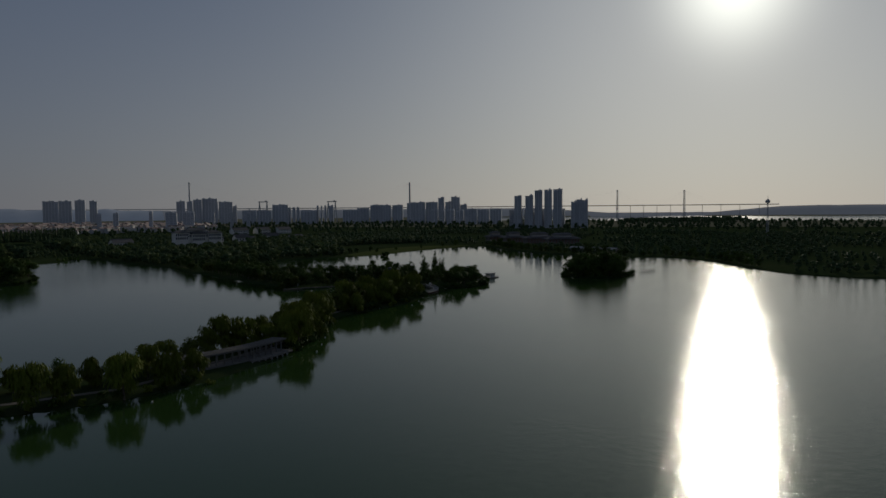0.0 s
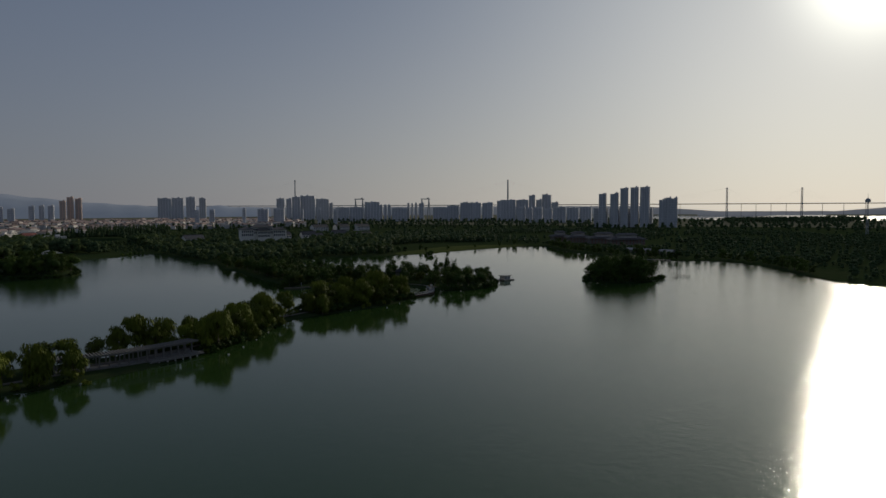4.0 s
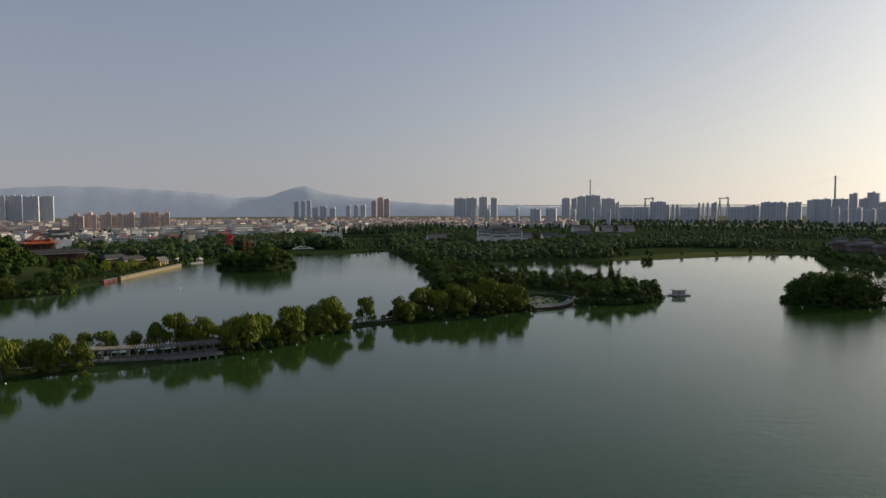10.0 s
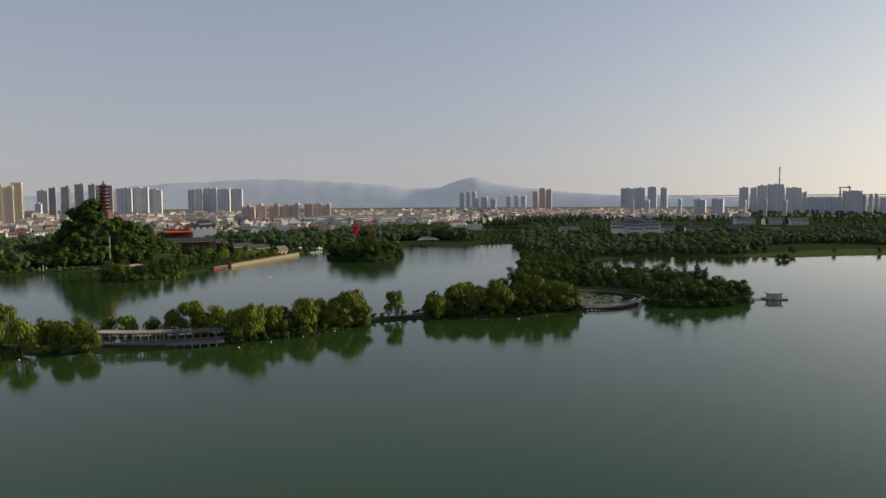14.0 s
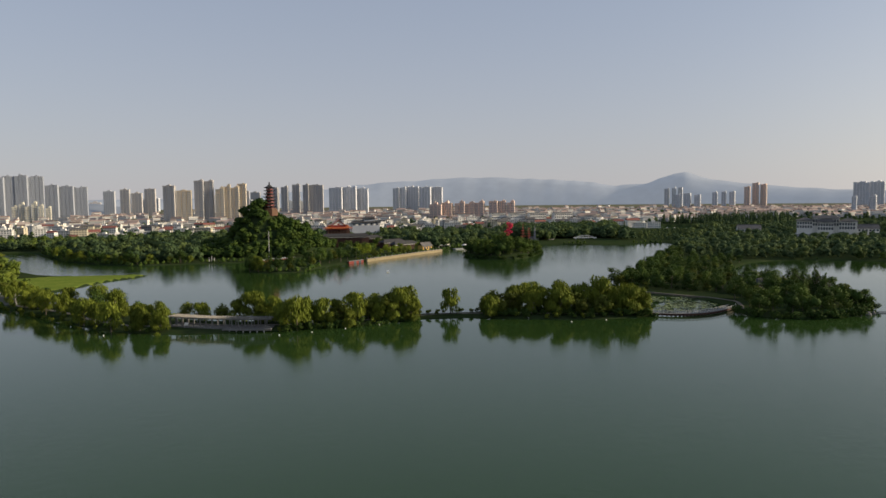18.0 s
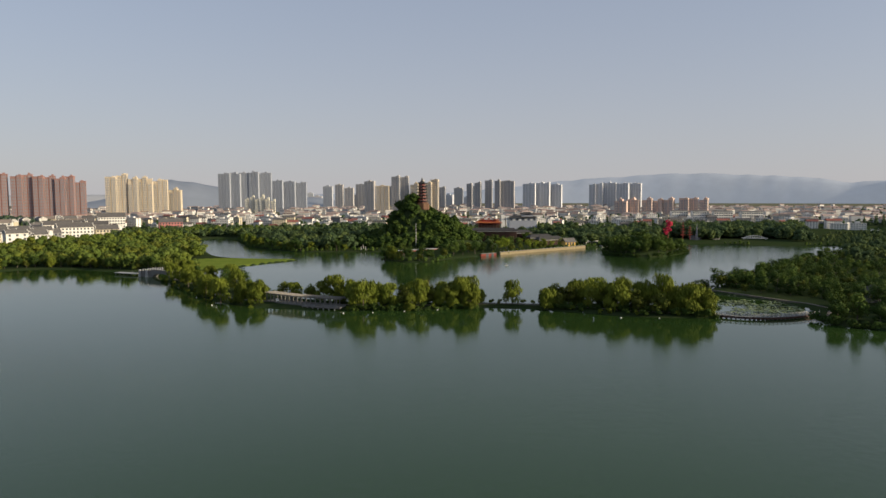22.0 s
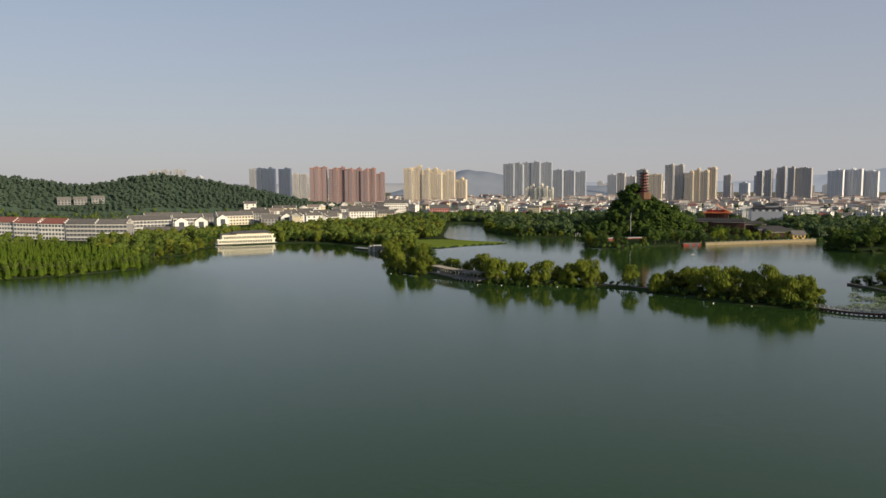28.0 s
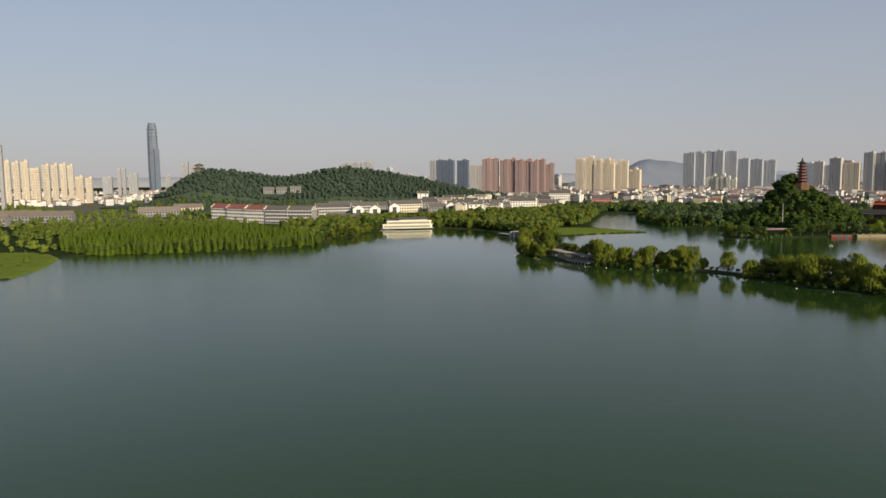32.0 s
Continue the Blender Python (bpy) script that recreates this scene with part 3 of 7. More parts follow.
CONES = [tree_kind("conifer_tree", "dark pointed conifer rising above the other trees", "cone", 1500, 50 + k, 17.5 + k, 3.4, 0.8, LEAF) for k in range(2)]
SWAMPS = [tree_kind("swamp_cypress_tree", "bright green swamp cypress standing at the water", "cone", 450, 60 + k, 11 + k, 2.7, 0.85, LEAF_SWAMP) for k in range(3)]
BUSHES = [tree_kind("shrub", "low rounded green shrub at the waterside", "bush", 220, 70 + k, 3.2, 2.3, 0.72, LEAF_WILLOW, "shrub") for k in range(2)]
DARKBUSHES = [tree_kind("waterside_bush", "dark green shrub leaning over the water", "bush", 220, 75 + k, 3.6, 2.6, 0.8, LEAF, "shrub") for k in range(2)]
MASTERS = WILLOWS + ROUNDS + PALES + CONES + SWAMPS + BUSHES + DENSES + DARKBUSHES


def plant(kinds, x, y, size=1.0, group="", z=None, label=""):
    k = kinds[int(rng.integers(len(kinds)))]
    s = size * rng.uniform(0.86, 1.14)
    t = copy_thing(k, pose(x, y, (gz(x, y) if z is None else z) - 0.1, 0, 0, rng.uniform(0, 360)) @ Matrix.Diagonal((s, s, s * rng.uniform(0.93, 1.1), 1)))
    return tagged(t, label, group=group)


def scatter(poly, gap, edge=2.0, tries=4000, box=None):
    """Places in an outline, no two nearer than gap."""
    p = np.array(poly)
    lo, hi = p.min(0), p.max(0)
    found = []
    cell = {}
    for _ in range(tries):
        x, y = rng.uniform(lo[0], hi[0]), rng.uniform(lo[1], hi[1])
        k = (int(x // gap), int(y // gap))
        if any((x - a) ** 2 + (y - b) ** 2 < gap * gap for i in (-1, 0, 1) for j in (-1, 0, 1) for a, b in cell.get((k[0] + i, k[1] + j), ())):
            continue
        cell.setdefault(k, []).append((x, y))
        found.append((x, y))
    f = np.array(found)
    ok = inside(p, f[:, 0], f[:, 1]) & (shore(p, f[:, 0], f[:, 1]) > edge)
    return f[ok]


def along(poly, gap, jitter=1.0, closed=True):
    """Places along an outline."""
    p = np.array(poly)
    q = np.concatenate([p, p[:1]]) if closed else p
    d = np.concatenate([[0], np.cumsum(np.hypot(*np.diff(q, axis=0).T))])
    s = np.arange(gap / 2, d[-1], gap) + rng.uniform(-0.3, 0.3, len(np.arange(gap / 2, d[-1], gap))) * gap
    return np.stack([np.interp(s, d, q[:, 0]), np.interp(s, d, q[:, 1])], 1) + rng.normal(0, jitter * 0.4, (len(s), 2))


def on_land(f, margin=2.0):
    return f[land_z(f[:, 0], f[:, 1]) > 0.35]


# willows along the causeway: front row and a looser back row
for x, y, kinds, s in ((-104, 398, WILLOWS, 0.8), (-92, 388, WILLOWS, 0.9), (-84, 398, ROUNDS, 0.8), (-76, 372, WILLOWS, 0.95), (-66, 384, WILLOWS, 0.9), (-58, 354, WILLOWS, 1.0),
                       (-46, 366, ROUNDS, 0.9), (-44, 338, WILLOWS, 0.95), (-32, 352, WILLOWS, 1.0), (-30, 322, WILLOWS, 0.95), (-20, 310, WILLOWS, 1.0), (-16, 338, ROUNDS, 0.85),
                       (-6, 306, WILLOWS, 0.95), (-8, 322, WILLOWS, 0.9), (4, 303, WILLOWS, 0.85), (-70, 362, WILLOWS, 0.9), (-84, 382, WILLOWS, 0.9), (-50, 380, WILLOWS, 0.9), (-36, 368, ROUNDS, 0.9), (-26, 346, WILLOWS, 0.9),
                       (-14, 328, WILLOWS, 0.95), (0, 318, WILLOWS, 0.9), (-94, 402, WILLOWS, 0.85), (-38, 326, WILLOWS, 0.9), (-54, 342, BUSHES, 1.2), (-66, 352, BUSHES, 1.2)):
    plant(kinds, x, y, s * 0.86, "causeway trees")
for x, y, s in ((10, 327, 0.75), (18, 325, 0.72), (28, 323, 0.8), (36, 321, 0.72), (44, 320, 0.85), (54, 316, 0.8), (61, 301, 0.85), (66, 299, 0.95), (73, 314, 0.7),
                (81, 304, 0.6), (86, 308, 0.95), (93, 312, 1.0), (99, 316, 0.95), (104, 314, 0.7), (109, 322, 0.8), (115, 317, 0.95), (119, 321, 0.95), (141, 325, 0.72),
                (159, 322, 0.85), (164, 328, 0.95), (171, 320, 1.0), (177, 330, 0.95), (182, 316, 0.9), (189, 326, 0.95), (195, 312, 0.95), (199, 325, 1.0), (205, 307, 0.9),
                (210, 320, 1.05), (215, 306, 0.95), (220, 330, 0.95), (224, 314, 1.0), (229, 307, 0.9), (233, 322, 0.95)):
    plant(WILLOWS if rng.random() < 0.75 else PALES, x, y, s * 1.03, "causeway trees")
for x, y, s in ((238, 309, 0.7), (241, 316, 0.6), (111, 313, 0.75), (70, 306, 0.7), (48, 314, 0.8), (58, 308, 0.7), (160, 315, 0.9), (69, 318, 0.8), (77, 308, 0.75), (83, 318, 0.85), (90, 303, 0.7), (96, 323, 0.85), (102, 324, 0.8), (107, 315, 0.9),
                (113, 325, 0.85), (120, 313, 0.65), (124, 327, 0.55), (166, 316, 0.8), (174, 326, 0.9), (186, 335, 0.9), (192, 318, 0.8), (202, 316, 0.9), (208, 332, 0.9), (218, 318, 0.95), (228, 330, 0.9), (236, 314, 0.8)):
    plant(WILLOWS if rng.random() < 0.75 else PALES, x, y, s * 1.03, "causeway trees")
for x, y in ((125, 324), (130, 326), (134, 325), (147, 327), (152, 326), (240, 306), (58, 297), (-100, 392), (78, 302), (4, 297), (-24, 304), (104, 312)):
    plant(BUSHES, x, y, 0.8, "causeway shrubs")

for x in np.arange(62, 243, 4.6):
    if 122 < x < 157:
        continue
    for side in (0, 1):
        y = float(np.interp(x, (62, 90, 122, 157, 190, 240), (297, 302, 314, 316, 312, 302))) + (0 if side == 0 else 12) + rng.uniform(-1.5, 1.5)
        plant(DARKBUSHES, x + rng.uniform(-1.2, 1.2), y, rng.uniform(0.8, 1.25), "causeway shrubs")
# park peninsula beyond the lotus pond
PARK = rounded([(256, 414), (290, 366), (300, 340), (345, 300), (358, 305), (372, 350), (395, 420), (425, 500), (440, 540), (400, 590), (356, 566), (335, 525), (296, 466)])
for x, y in on_land(scatter(PARK, 9.0, 1.5)):
    if inside(POND_LAWN, np.array([x]), np.array([y]))[0] or any((x - a) ** 2 + (y - b) ** 2 < 49 for a, b in ((344, 339), (346, 330), (346, 324), (349, 327))):
        continue
    plant(ROUNDS + ROUNDS + PALES, x, y, (0.74 if x > 300 else 0.84) if y < 400 else (0.5 if x > 350 else 0.7), "park trees")
for x, y in ((318, 300), (326, 292), (338, 296), (346, 301), (352, 299), (310, 296), (302, 300), (296, 306), (320, 310), (334, 308), (300, 318), (310, 326), (344, 312), (330, 322), (316, 290), (292, 296)):
    plant(DENSES, x, y, 0.85, "park trees")
for x, y, s in ((273, 390, 0.55), (282, 388, 0.6), (296, 380, 0.65), (308, 379, 0.7), (316, 364, 0.7), (303, 392, 0.7)):
    plant(PALES + ROUNDS[:1], x, y, s, "park trees")
for x, y, s in ((250, 415, 0.6), (256, 417, 0.7), (263, 419, 0.8), (270, 417, 0.8), (277, 412, 0.85), (286, 404, 0.9)):
    plant(DENSES, x, y, s, "park trees")
for x, y in along([(250, 414), (268, 410), (288, 392), (312, 372)], 6.0, 1.0, False):
    plant(DARKBUSHES, x, y, 0.8, "park shrubs")
for x, y, s in ((344, 339, 1.16), (346, 330, 1.2), (346, 324, 1.22), (349, 327, 1.05)):
    plant(CONES, x, y, s, "park conifers")
# wooded islet
for x, y in scatter(ISLET, 5.2, 4.5):
    if x < 424:
        plant(DENSES, x, y, 1.0 if shore(ISLET, np.array([x]), np.array([y]))[0] < 8 else 1.2, "islet trees")


for x, y in along(ISLET, 5.0):
    if x < 432:
        plant(DARKBUSHES, 408 + (x - 408) * 0.93, 206 + (y - 206) * 0.97, 1.0, "islet shrubs", z=-0.2)
for x, y in along([(285, 304), (296, 288), (318, 282), (340, 288), (357, 300), (364, 320), (377, 370), (383, 410)], 5.2, closed=False):
    plant(DARKBUSHES, x, y, 1.25, "park shrubs", z=-0.2)
for x, y in along(CAUSEWAY, 6.2, 1.2):
    if (8 < x < 58 and y < 308) or (122 < x < 156) or x > 236:
        continue
    plant(DARKBUSHES + BUSHES[:1], x, y + (1.5 if y < 330 else -1.0), 0.8, "causeway shrubs")
for x, y in along([(258, 408), (300, 472), (334, 522), (352, 556)], 8.5, 2.0, False):
    plant(ROUNDS + PALES, x + 5, y, 0.72, "park shore trees")
for x, y in along([(404, 622), (380, 592), (358, 570)], 8.0, 2.0, False):
    plant(ROUNDS + PALES, x + 4, y + 2, 0.75, "park shore trees")
# bush island
for x, y in scatter(BUSH_ISLAND, 7.5, 2.5):
    plant(DENSES, x, y, 1.05 if y < 705 else 0.6, "island trees")
for x, y in along(BUSH_ISLAND, 6.5):
    if y < 712:
        plant(DARKBUSHES, 240 + (x - 240) * 1.0, 676 + (y - 676) * 1.0, 1.2, "island shrubs", z=-0.2)
# pagoda hill
HILL = rounded([(-75, 720), (-60, 690), (-20, 690), (30, 690), (62, 715), (70, 760), (40, 800), (-20, 815), (-65, 800)])
hill_places = np.array([(x, y) for x, y in scatter(HILL, 6.0, 2.0) if x < 44 and x * x + (y - 753) ** 2 > 110 and not (-6 < x < 14 and y < 722) and not (-4 < x < 16 and 722 <= y < 745)])
# promontory willows before the temple hill
for x, y in ((4, 572), (12, 565), (20, 560), (30, 560), (38, 563), (46, 566), (10, 577), (26, 572), (38, 576), (4, 586), (18, 588)):
    plant(ROUNDS + PALES if rng.random() < 0.75 else WILLOWS, x, y, 0.8, "promontory trees")
for x, y in ((54, 600), (60, 616), (68, 624), (50, 620), (78, 636), (58, 636), (70, 646), (46, 642), (84, 652), (92, 664), (60, 660), (74, 668), (48, 668)):
    plant(ROUNDS + PALES, x, y, 0.8, "promontory trees")
for k in range(16):
    x, y = 100 + 82 * k / 15 - 6, 650 + 100 * k / 15 + 4
    plant(BUSHES + PALES[:1], x, y, 0.75 if rng.random() < 0.75 else 0.6, "embankment shrubs")
# swamp cypresses in the shallows
SWAMP = rounded([(-262, 40), (-240, 92), (-203, 150), (-190, 214), (-208, 232), (-256, 252), (-330, 260), (-420, 200), (-420, 80), (-340, 40)])
front = scatter(SWAMP, 4.2, 0.5, 9000)
order = np.argsort(shore(LAKE, front[:, 0], front[:, 1]))
for x, y in front[order[:230]]:
    plant(SWAMPS, x, y, 0.95, "swamp cypresses", z=max(-0.3, gz(x, y)))


def clump_crown(kind, seed, radius, n, size, side=6, lat=5, lon=7):
    """A far crown of unit height: rough leafy clumps with loose leaf tufts on them."""
    r = np.random.default_rng(seed)
    if kind == "cone":
        lobes = [(r.normal(0, 0.02), r.normal(0, 0.02), 0.15 + 0.75 * k / 4, radius * (1.05 - 0.85 * k / 4), 0.18) for k in range(5)]
    else:
        low = {"round": 0.3, "dense": 0.2, "willow": 0.28, "bush": 0.25}[kind]
        lobes = [(0, 0, 0.72, radius * 0.62, 0.27), (0, 0, 0.4, radius * 0.7, 0.3)]
        for k in range(side):
            a = k * 6.28 / side + r.uniform(-0.4, 0.4)
            d = radius * r.uniform(0.4, 0.66)
            lobes.append((d * math.cos(a), d * math.sin(a), r.uniform(low, 0.76), radius * r.uniform(0.3, 0.48), r.uniform(0.13, 0.22)))
    vs, qs, base = [], [], 0
    for x, y, z, rr, rz in lobes:  # the shaded inside of each clump
        for i in range(lat):
            th = math.pi * (0.04 + 0.92 * i / (lat - 1))
            f = 0.84 * r.uniform(0.75, 1.15, lon)
            ph = 2 * math.pi * (np.arange(lon) + 0.5 * (i % 2)) / lon
            vs.append(np.stack([x + rr * f * math.sin(th) * np.cos(ph), y + rr * f * math.sin(th) * np.sin(ph), np.maximum(z + rz * f * math.cos(th), 0.02)], 1))
        for i in range(lat - 1):
            for k in range(lon):
                p, q = base + i * lon + k, base + i * lon + (k + 1) % lon
                qs.append((p, p + lon, q + lon, q))
        base += lat * lon
    L = np.array(lobes)
    pick = r.choice(len(L), n, p=L[:, 3] ** 2 / (L[:, 3] ** 2).sum())
    d = r.normal(size=(n, 3))
    d[:, 2] = np.where(r.random(n) < 0.75, np.abs(d[:, 2]), d[:, 2])
    d /= np.linalg.norm(d, axis=1)[:, None]
    c = L[pick, :3] + d * r.uniform(0.82, 1.12, n)[:, None] * np.stack([L[pick, 3], L[pick, 3], L[pick, 4]], 1)
    nrm = d + np.array([0, 0, 0.25]) + r.normal(0, 0.3, (n, 3))
    nrm /= np.linalg.norm(nrm, axis=1)[:, None]
    u = np.cross(nrm, r.normal(size=(n, 3)))
    u /= np.linalg.norm(u, axis=1)[:, None]
    v = np.cross(nrm, u)
    su, sv = size * r.uniform(0.4, 0.75, n)[:, None], size * r.uniform(0.4, 0.75, n)[:, None]
    tufts = np.stack([c - u * su, c - v * sv, c + u * su, c + v * sv], 1).reshape(-1, 3)
    tufts[:, 2] = np.maximum(tufts[:, 2], 0.02)
    qs = np.concatenate([np.array(qs), quads_of(tufts) + base])
    return np.concatenate(vs + [tufts]), qs


def woods(name, label, places, kinds, n, leaf, size=2.0, height=(8, 13), detail=(7, 4, 6)):
    """Far trees that nobody could count, as one thing; each takes one of the leaf colours."""
    leaf = leaf if isinstance(leaf, list) else [leaf]
    pool = [clump_crown(kinds[k % len(kinds)], 900 + k, (0.5, 0.58, 0.44)[k % 3] if kinds[k % len(kinds)] != "cone" else 0.2, n, size / 11, *detail) for k in range(9)]
    zs = land_z(places[:, 0], places[:, 1])
    out, quads, slots, base = [], [], [], 0
    for i, (x, y) in enumerate(places):
        h = height[0] + (height[1] - height[0]) * rng.uniform() ** 1.4
        a = rng.uniform(0, 6.28)
        c, s = math.cos(a) * h, math.sin(a) * h
        v, q = pool[int(rng.integers(9))]
        out.append(np.stack([v[:, 0] * c - v[:, 1] * s + x, v[:, 0] * s + v[:, 1] * c + y, v[:, 2] * h + zs[i] - 0.4], 1))
        quads.append(q + base)
        base += len(v)
        slots.append(np.full(len(q), int(rng.integers(len(leaf))), np.int32))
    me = arrays_mesh(name, np.concatenate(out), np.concatenate(quads), leaf)
    me.polygons.foreach_set("material_index", np.concatenate(slots))
    return tagged(new(name, me), label, "woods", kind="stuff")


low_places = np.array([(x, y) for x, y in scatter(HILL, 4.6, 2.0) if -8 < x < 32 and 696 <= y < 748 and x * x + (y - 753) ** 2 > 110])
low_places = np.concatenate([low_places, [p for p in scatter(rounded([(40, 725), (64, 728), (70, 760), (52, 784), (38, 780)], 1), 4.6, 0.5)]])
woods("pagoda_slope_woods", "green shrubs and small trees on the slope below the pagoda", low_places, ["bush", "dense"], 220, [LEAF, LEAF_MID], 1.2, (6, 10))
woods("temple_hill_woods", "dark green trees covering the pagoda hill", hill_places, ["dense", "round"], 300, [LEAF, LEAF, LEAF, LEAF_MID], 1.15, (8, 13))


def strip(points, gap, tries=9000, edge=3.0):
    f = scatter(rounded(points, 1), gap, edge, tries)
    return f[land_z(f[:, 0], f[:, 1]) > 0.3]


back = front[order[230:]]
woods("swamp_woods", "dense bright green swamp cypress wood behind the waterside rows", back, ["cone"], 24, LEAF_SWAMP, 0.9, (10, 13), (0, 4, 6))
WEST_BANK = strip([(-200, 236), (-250, 262), (-262, 300), (-288, 335), (-318, 372), (-345, 395), (-310, 450), (-270, 456), (-228, 462), (-180, 450), (-128, 446), (-108, 456), (-125, 475), (-180, 520), (-165, 570),
                   (-205, 625), (-260, 715), (-330, 810), (-420, 760), (-440, 500), (-430, 300), (-330, 262)], 7.0)
WEST_SHORE = [(-206, 230), (-250, 260), (-258, 286), (-258, 302), (-288, 337), (-312, 374)]
WEST_SHORE_2 = [(-282, 430), (-262, 453), (-228, 459), (-180, 447), (-150, 451), (-128, 445), (-116, 452)]
TEMPLE_SHORE = [(-262, 815), (-196, 713), (-150, 671), (-112, 648), (-60, 659)]
for row, gap, inland in ((WEST_SHORE, 7.5, (-4, 3)), (WEST_SHORE_2, 7.0, (-3, 5)), (TEMPLE_SHORE, 8.0, (3, 4))):
    for x, y in along(row, gap, 2.5, False):
        plant(ROUNDS + PALES + WILLOWS[:2], x + inland[0], y + inland[1], rng.uniform(0.5, 0.85), "bank trees")
for x, y in along(WEST_SHORE, 5.0, 1.5, False):
    plant(BUSHES + DARKBUSHES, x - 1, y + 1, 0.8, "bank shrubs")
SHORE_SHRUBS = np.concatenate([along(row, 5.0, 1.5, False) for row in (TEMPLE_SHORE, [(104, 644), (186, 748), (198, 774), (216, 794), (300, 822)], [(346, 819), (372, 808)], [(430, 802), (476, 812)],
                               [(-56, 660), (-20, 662), (2, 672)], [(6, 622), (0, 580), (22, 557), (50, 560), (60, 596)])])
woods("shore_shrubs", "dark green shrubs along the far banks", SHORE_SHRUBS, ["bush", "dense"], 110, [LEAF, LEAF_MID], 0.9, (3, 5.5))
woods("west_woods", "sunlit green woods along the western bank", WEST_BANK, ["round", "dense", "willow", "round"], 190, [LEAF_WEST, LEAF_WESTDARK, LEAF_WESTGOLD, LEAF_WESTDARK], 1.15, (5, 15))
NORTH_BANK = strip([(-258, 818), (-190, 712), (-150, 674), (-112, 650), (-62, 660), (-60, 682), (-30, 682), (-78, 700), (-78, 800), (0, 830), (60, 790), (100, 790), (75, 690), (60, 670), (95, 665), (178, 752), (200, 790),
                    (300, 835), (440, 815), (700, 1000), (600, 1150), (200, 1020), (-280, 1010)], 8.4)
WEDGE = rounded([(440, 860), (510, 820), (640, 1050), (730, 1180), (700, 1270), (560, 1250)], 1)
TEMPLE_YARD = rounded([(40, 765), (92, 690), (112, 684), (176, 756), (186, 775), (150, 800), (120, 840), (60, 845)], 1)
OPEN_BANK = rounded([(284, 806), (300, 816), (345, 812), (390, 796), (440, 794), (470, 806), (470, 850), (432, 866), (428, 896), (366, 896), (340, 872), (320, 900), (280, 900)], 1)
NORTH_BANK = np.array([p for p in NORTH_BANK if not inside(WEDGE, *p[:, None])[0] and not inside(TEMPLE_YARD, *p[:, None])[0] and not inside(OPEN_BANK, *p[:, None])[0]])
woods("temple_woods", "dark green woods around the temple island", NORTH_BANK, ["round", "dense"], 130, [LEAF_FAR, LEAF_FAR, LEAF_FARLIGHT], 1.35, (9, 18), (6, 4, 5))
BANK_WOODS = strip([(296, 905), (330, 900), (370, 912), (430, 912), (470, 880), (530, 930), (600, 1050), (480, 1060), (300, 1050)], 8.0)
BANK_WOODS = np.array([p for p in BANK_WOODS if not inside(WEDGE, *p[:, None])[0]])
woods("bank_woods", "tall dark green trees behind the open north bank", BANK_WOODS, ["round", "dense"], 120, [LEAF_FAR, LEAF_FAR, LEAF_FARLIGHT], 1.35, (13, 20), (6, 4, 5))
EAST_BANK = strip([(484, 820), (472, 770), (446, 730), (400, 622), (448, 545), (492, 566), (560, 532), (600, 515), (640, 560), (720, 620), (850, 640), (980, 800), (1000, 1100), (760, 1130), (560, 1000)], 8.5)
HALLS = rounded([(648, 790), (690, 768), (800, 780), (830, 850), (660, 850)], 1)
EAST_BANK = np.array([p for p in EAST_BANK if not inside(WEDGE, *p[:, None])[0] and not inside(HALLS, *p[:, None])[0] and not inside(NORTH_LAWN, *p[:, None])[0]])
INLET = strip([(-440, 770), (-345, 800), (-338, 858), (-302, 868), (-262, 822), (-270, 1000), (-430, 1010), (-480, 860)], 8.0, 5000)
woods("inlet_woods", "green woods round the end of the inlet", INLET, ["round", "dense"], 120, [LEAF_FAR, LEAF_WESTDARK, LEAF_FARLIGHT], 1.35, (8, 14), (6, 4, 5))
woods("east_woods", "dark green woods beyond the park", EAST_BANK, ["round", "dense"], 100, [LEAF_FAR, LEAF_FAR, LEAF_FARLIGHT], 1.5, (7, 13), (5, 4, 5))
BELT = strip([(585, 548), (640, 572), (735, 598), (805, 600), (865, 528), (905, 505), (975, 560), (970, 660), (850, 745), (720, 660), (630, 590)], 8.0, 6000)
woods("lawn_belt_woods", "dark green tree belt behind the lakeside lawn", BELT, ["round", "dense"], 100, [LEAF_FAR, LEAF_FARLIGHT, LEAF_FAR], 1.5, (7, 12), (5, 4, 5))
LOW_WEDGE = strip([(445, 862), (515, 822), (640, 1040), (560, 1070)], 8.0, 4000)
woods("pond_shrubs", "low shrubs before the far pond", LOW_WEDGE, ["bush", "dense"], 20, [LEAF_FAR, LEAF_FARLIGHT], 0.95, (3.5, 6), (4, 4, 6))
for x, y, s in ((591, 470, 0.9), (597, 474, 0.8), (585, 472, 0.7), (594, 552, 0.8), (617, 556, 0.7), (627, 548, 0.7), (621, 531, 0.6), (628, 526, 0.6), (540, 548, 0.7), (556, 540, 0.6), (575, 530, 0.6),
                (700, 500, 0.5), (740, 478, 0.45), (790, 462, 0.5), (830, 452, 0.6), (646, 505, 0.45), (660, 520, 0.6)):
    plant(DENSES, x, y, s, "lawn trees")
for x, y in along([(838, 408), (760, 362), (713, 331), (662, 268), (614, 205), (637, 150), (579, 106), (487, 72)], 13, 3, False):
    plant(DENSES, x + 6, y - 4, rng.uniform(0.5, 0.95), "far shore trees")
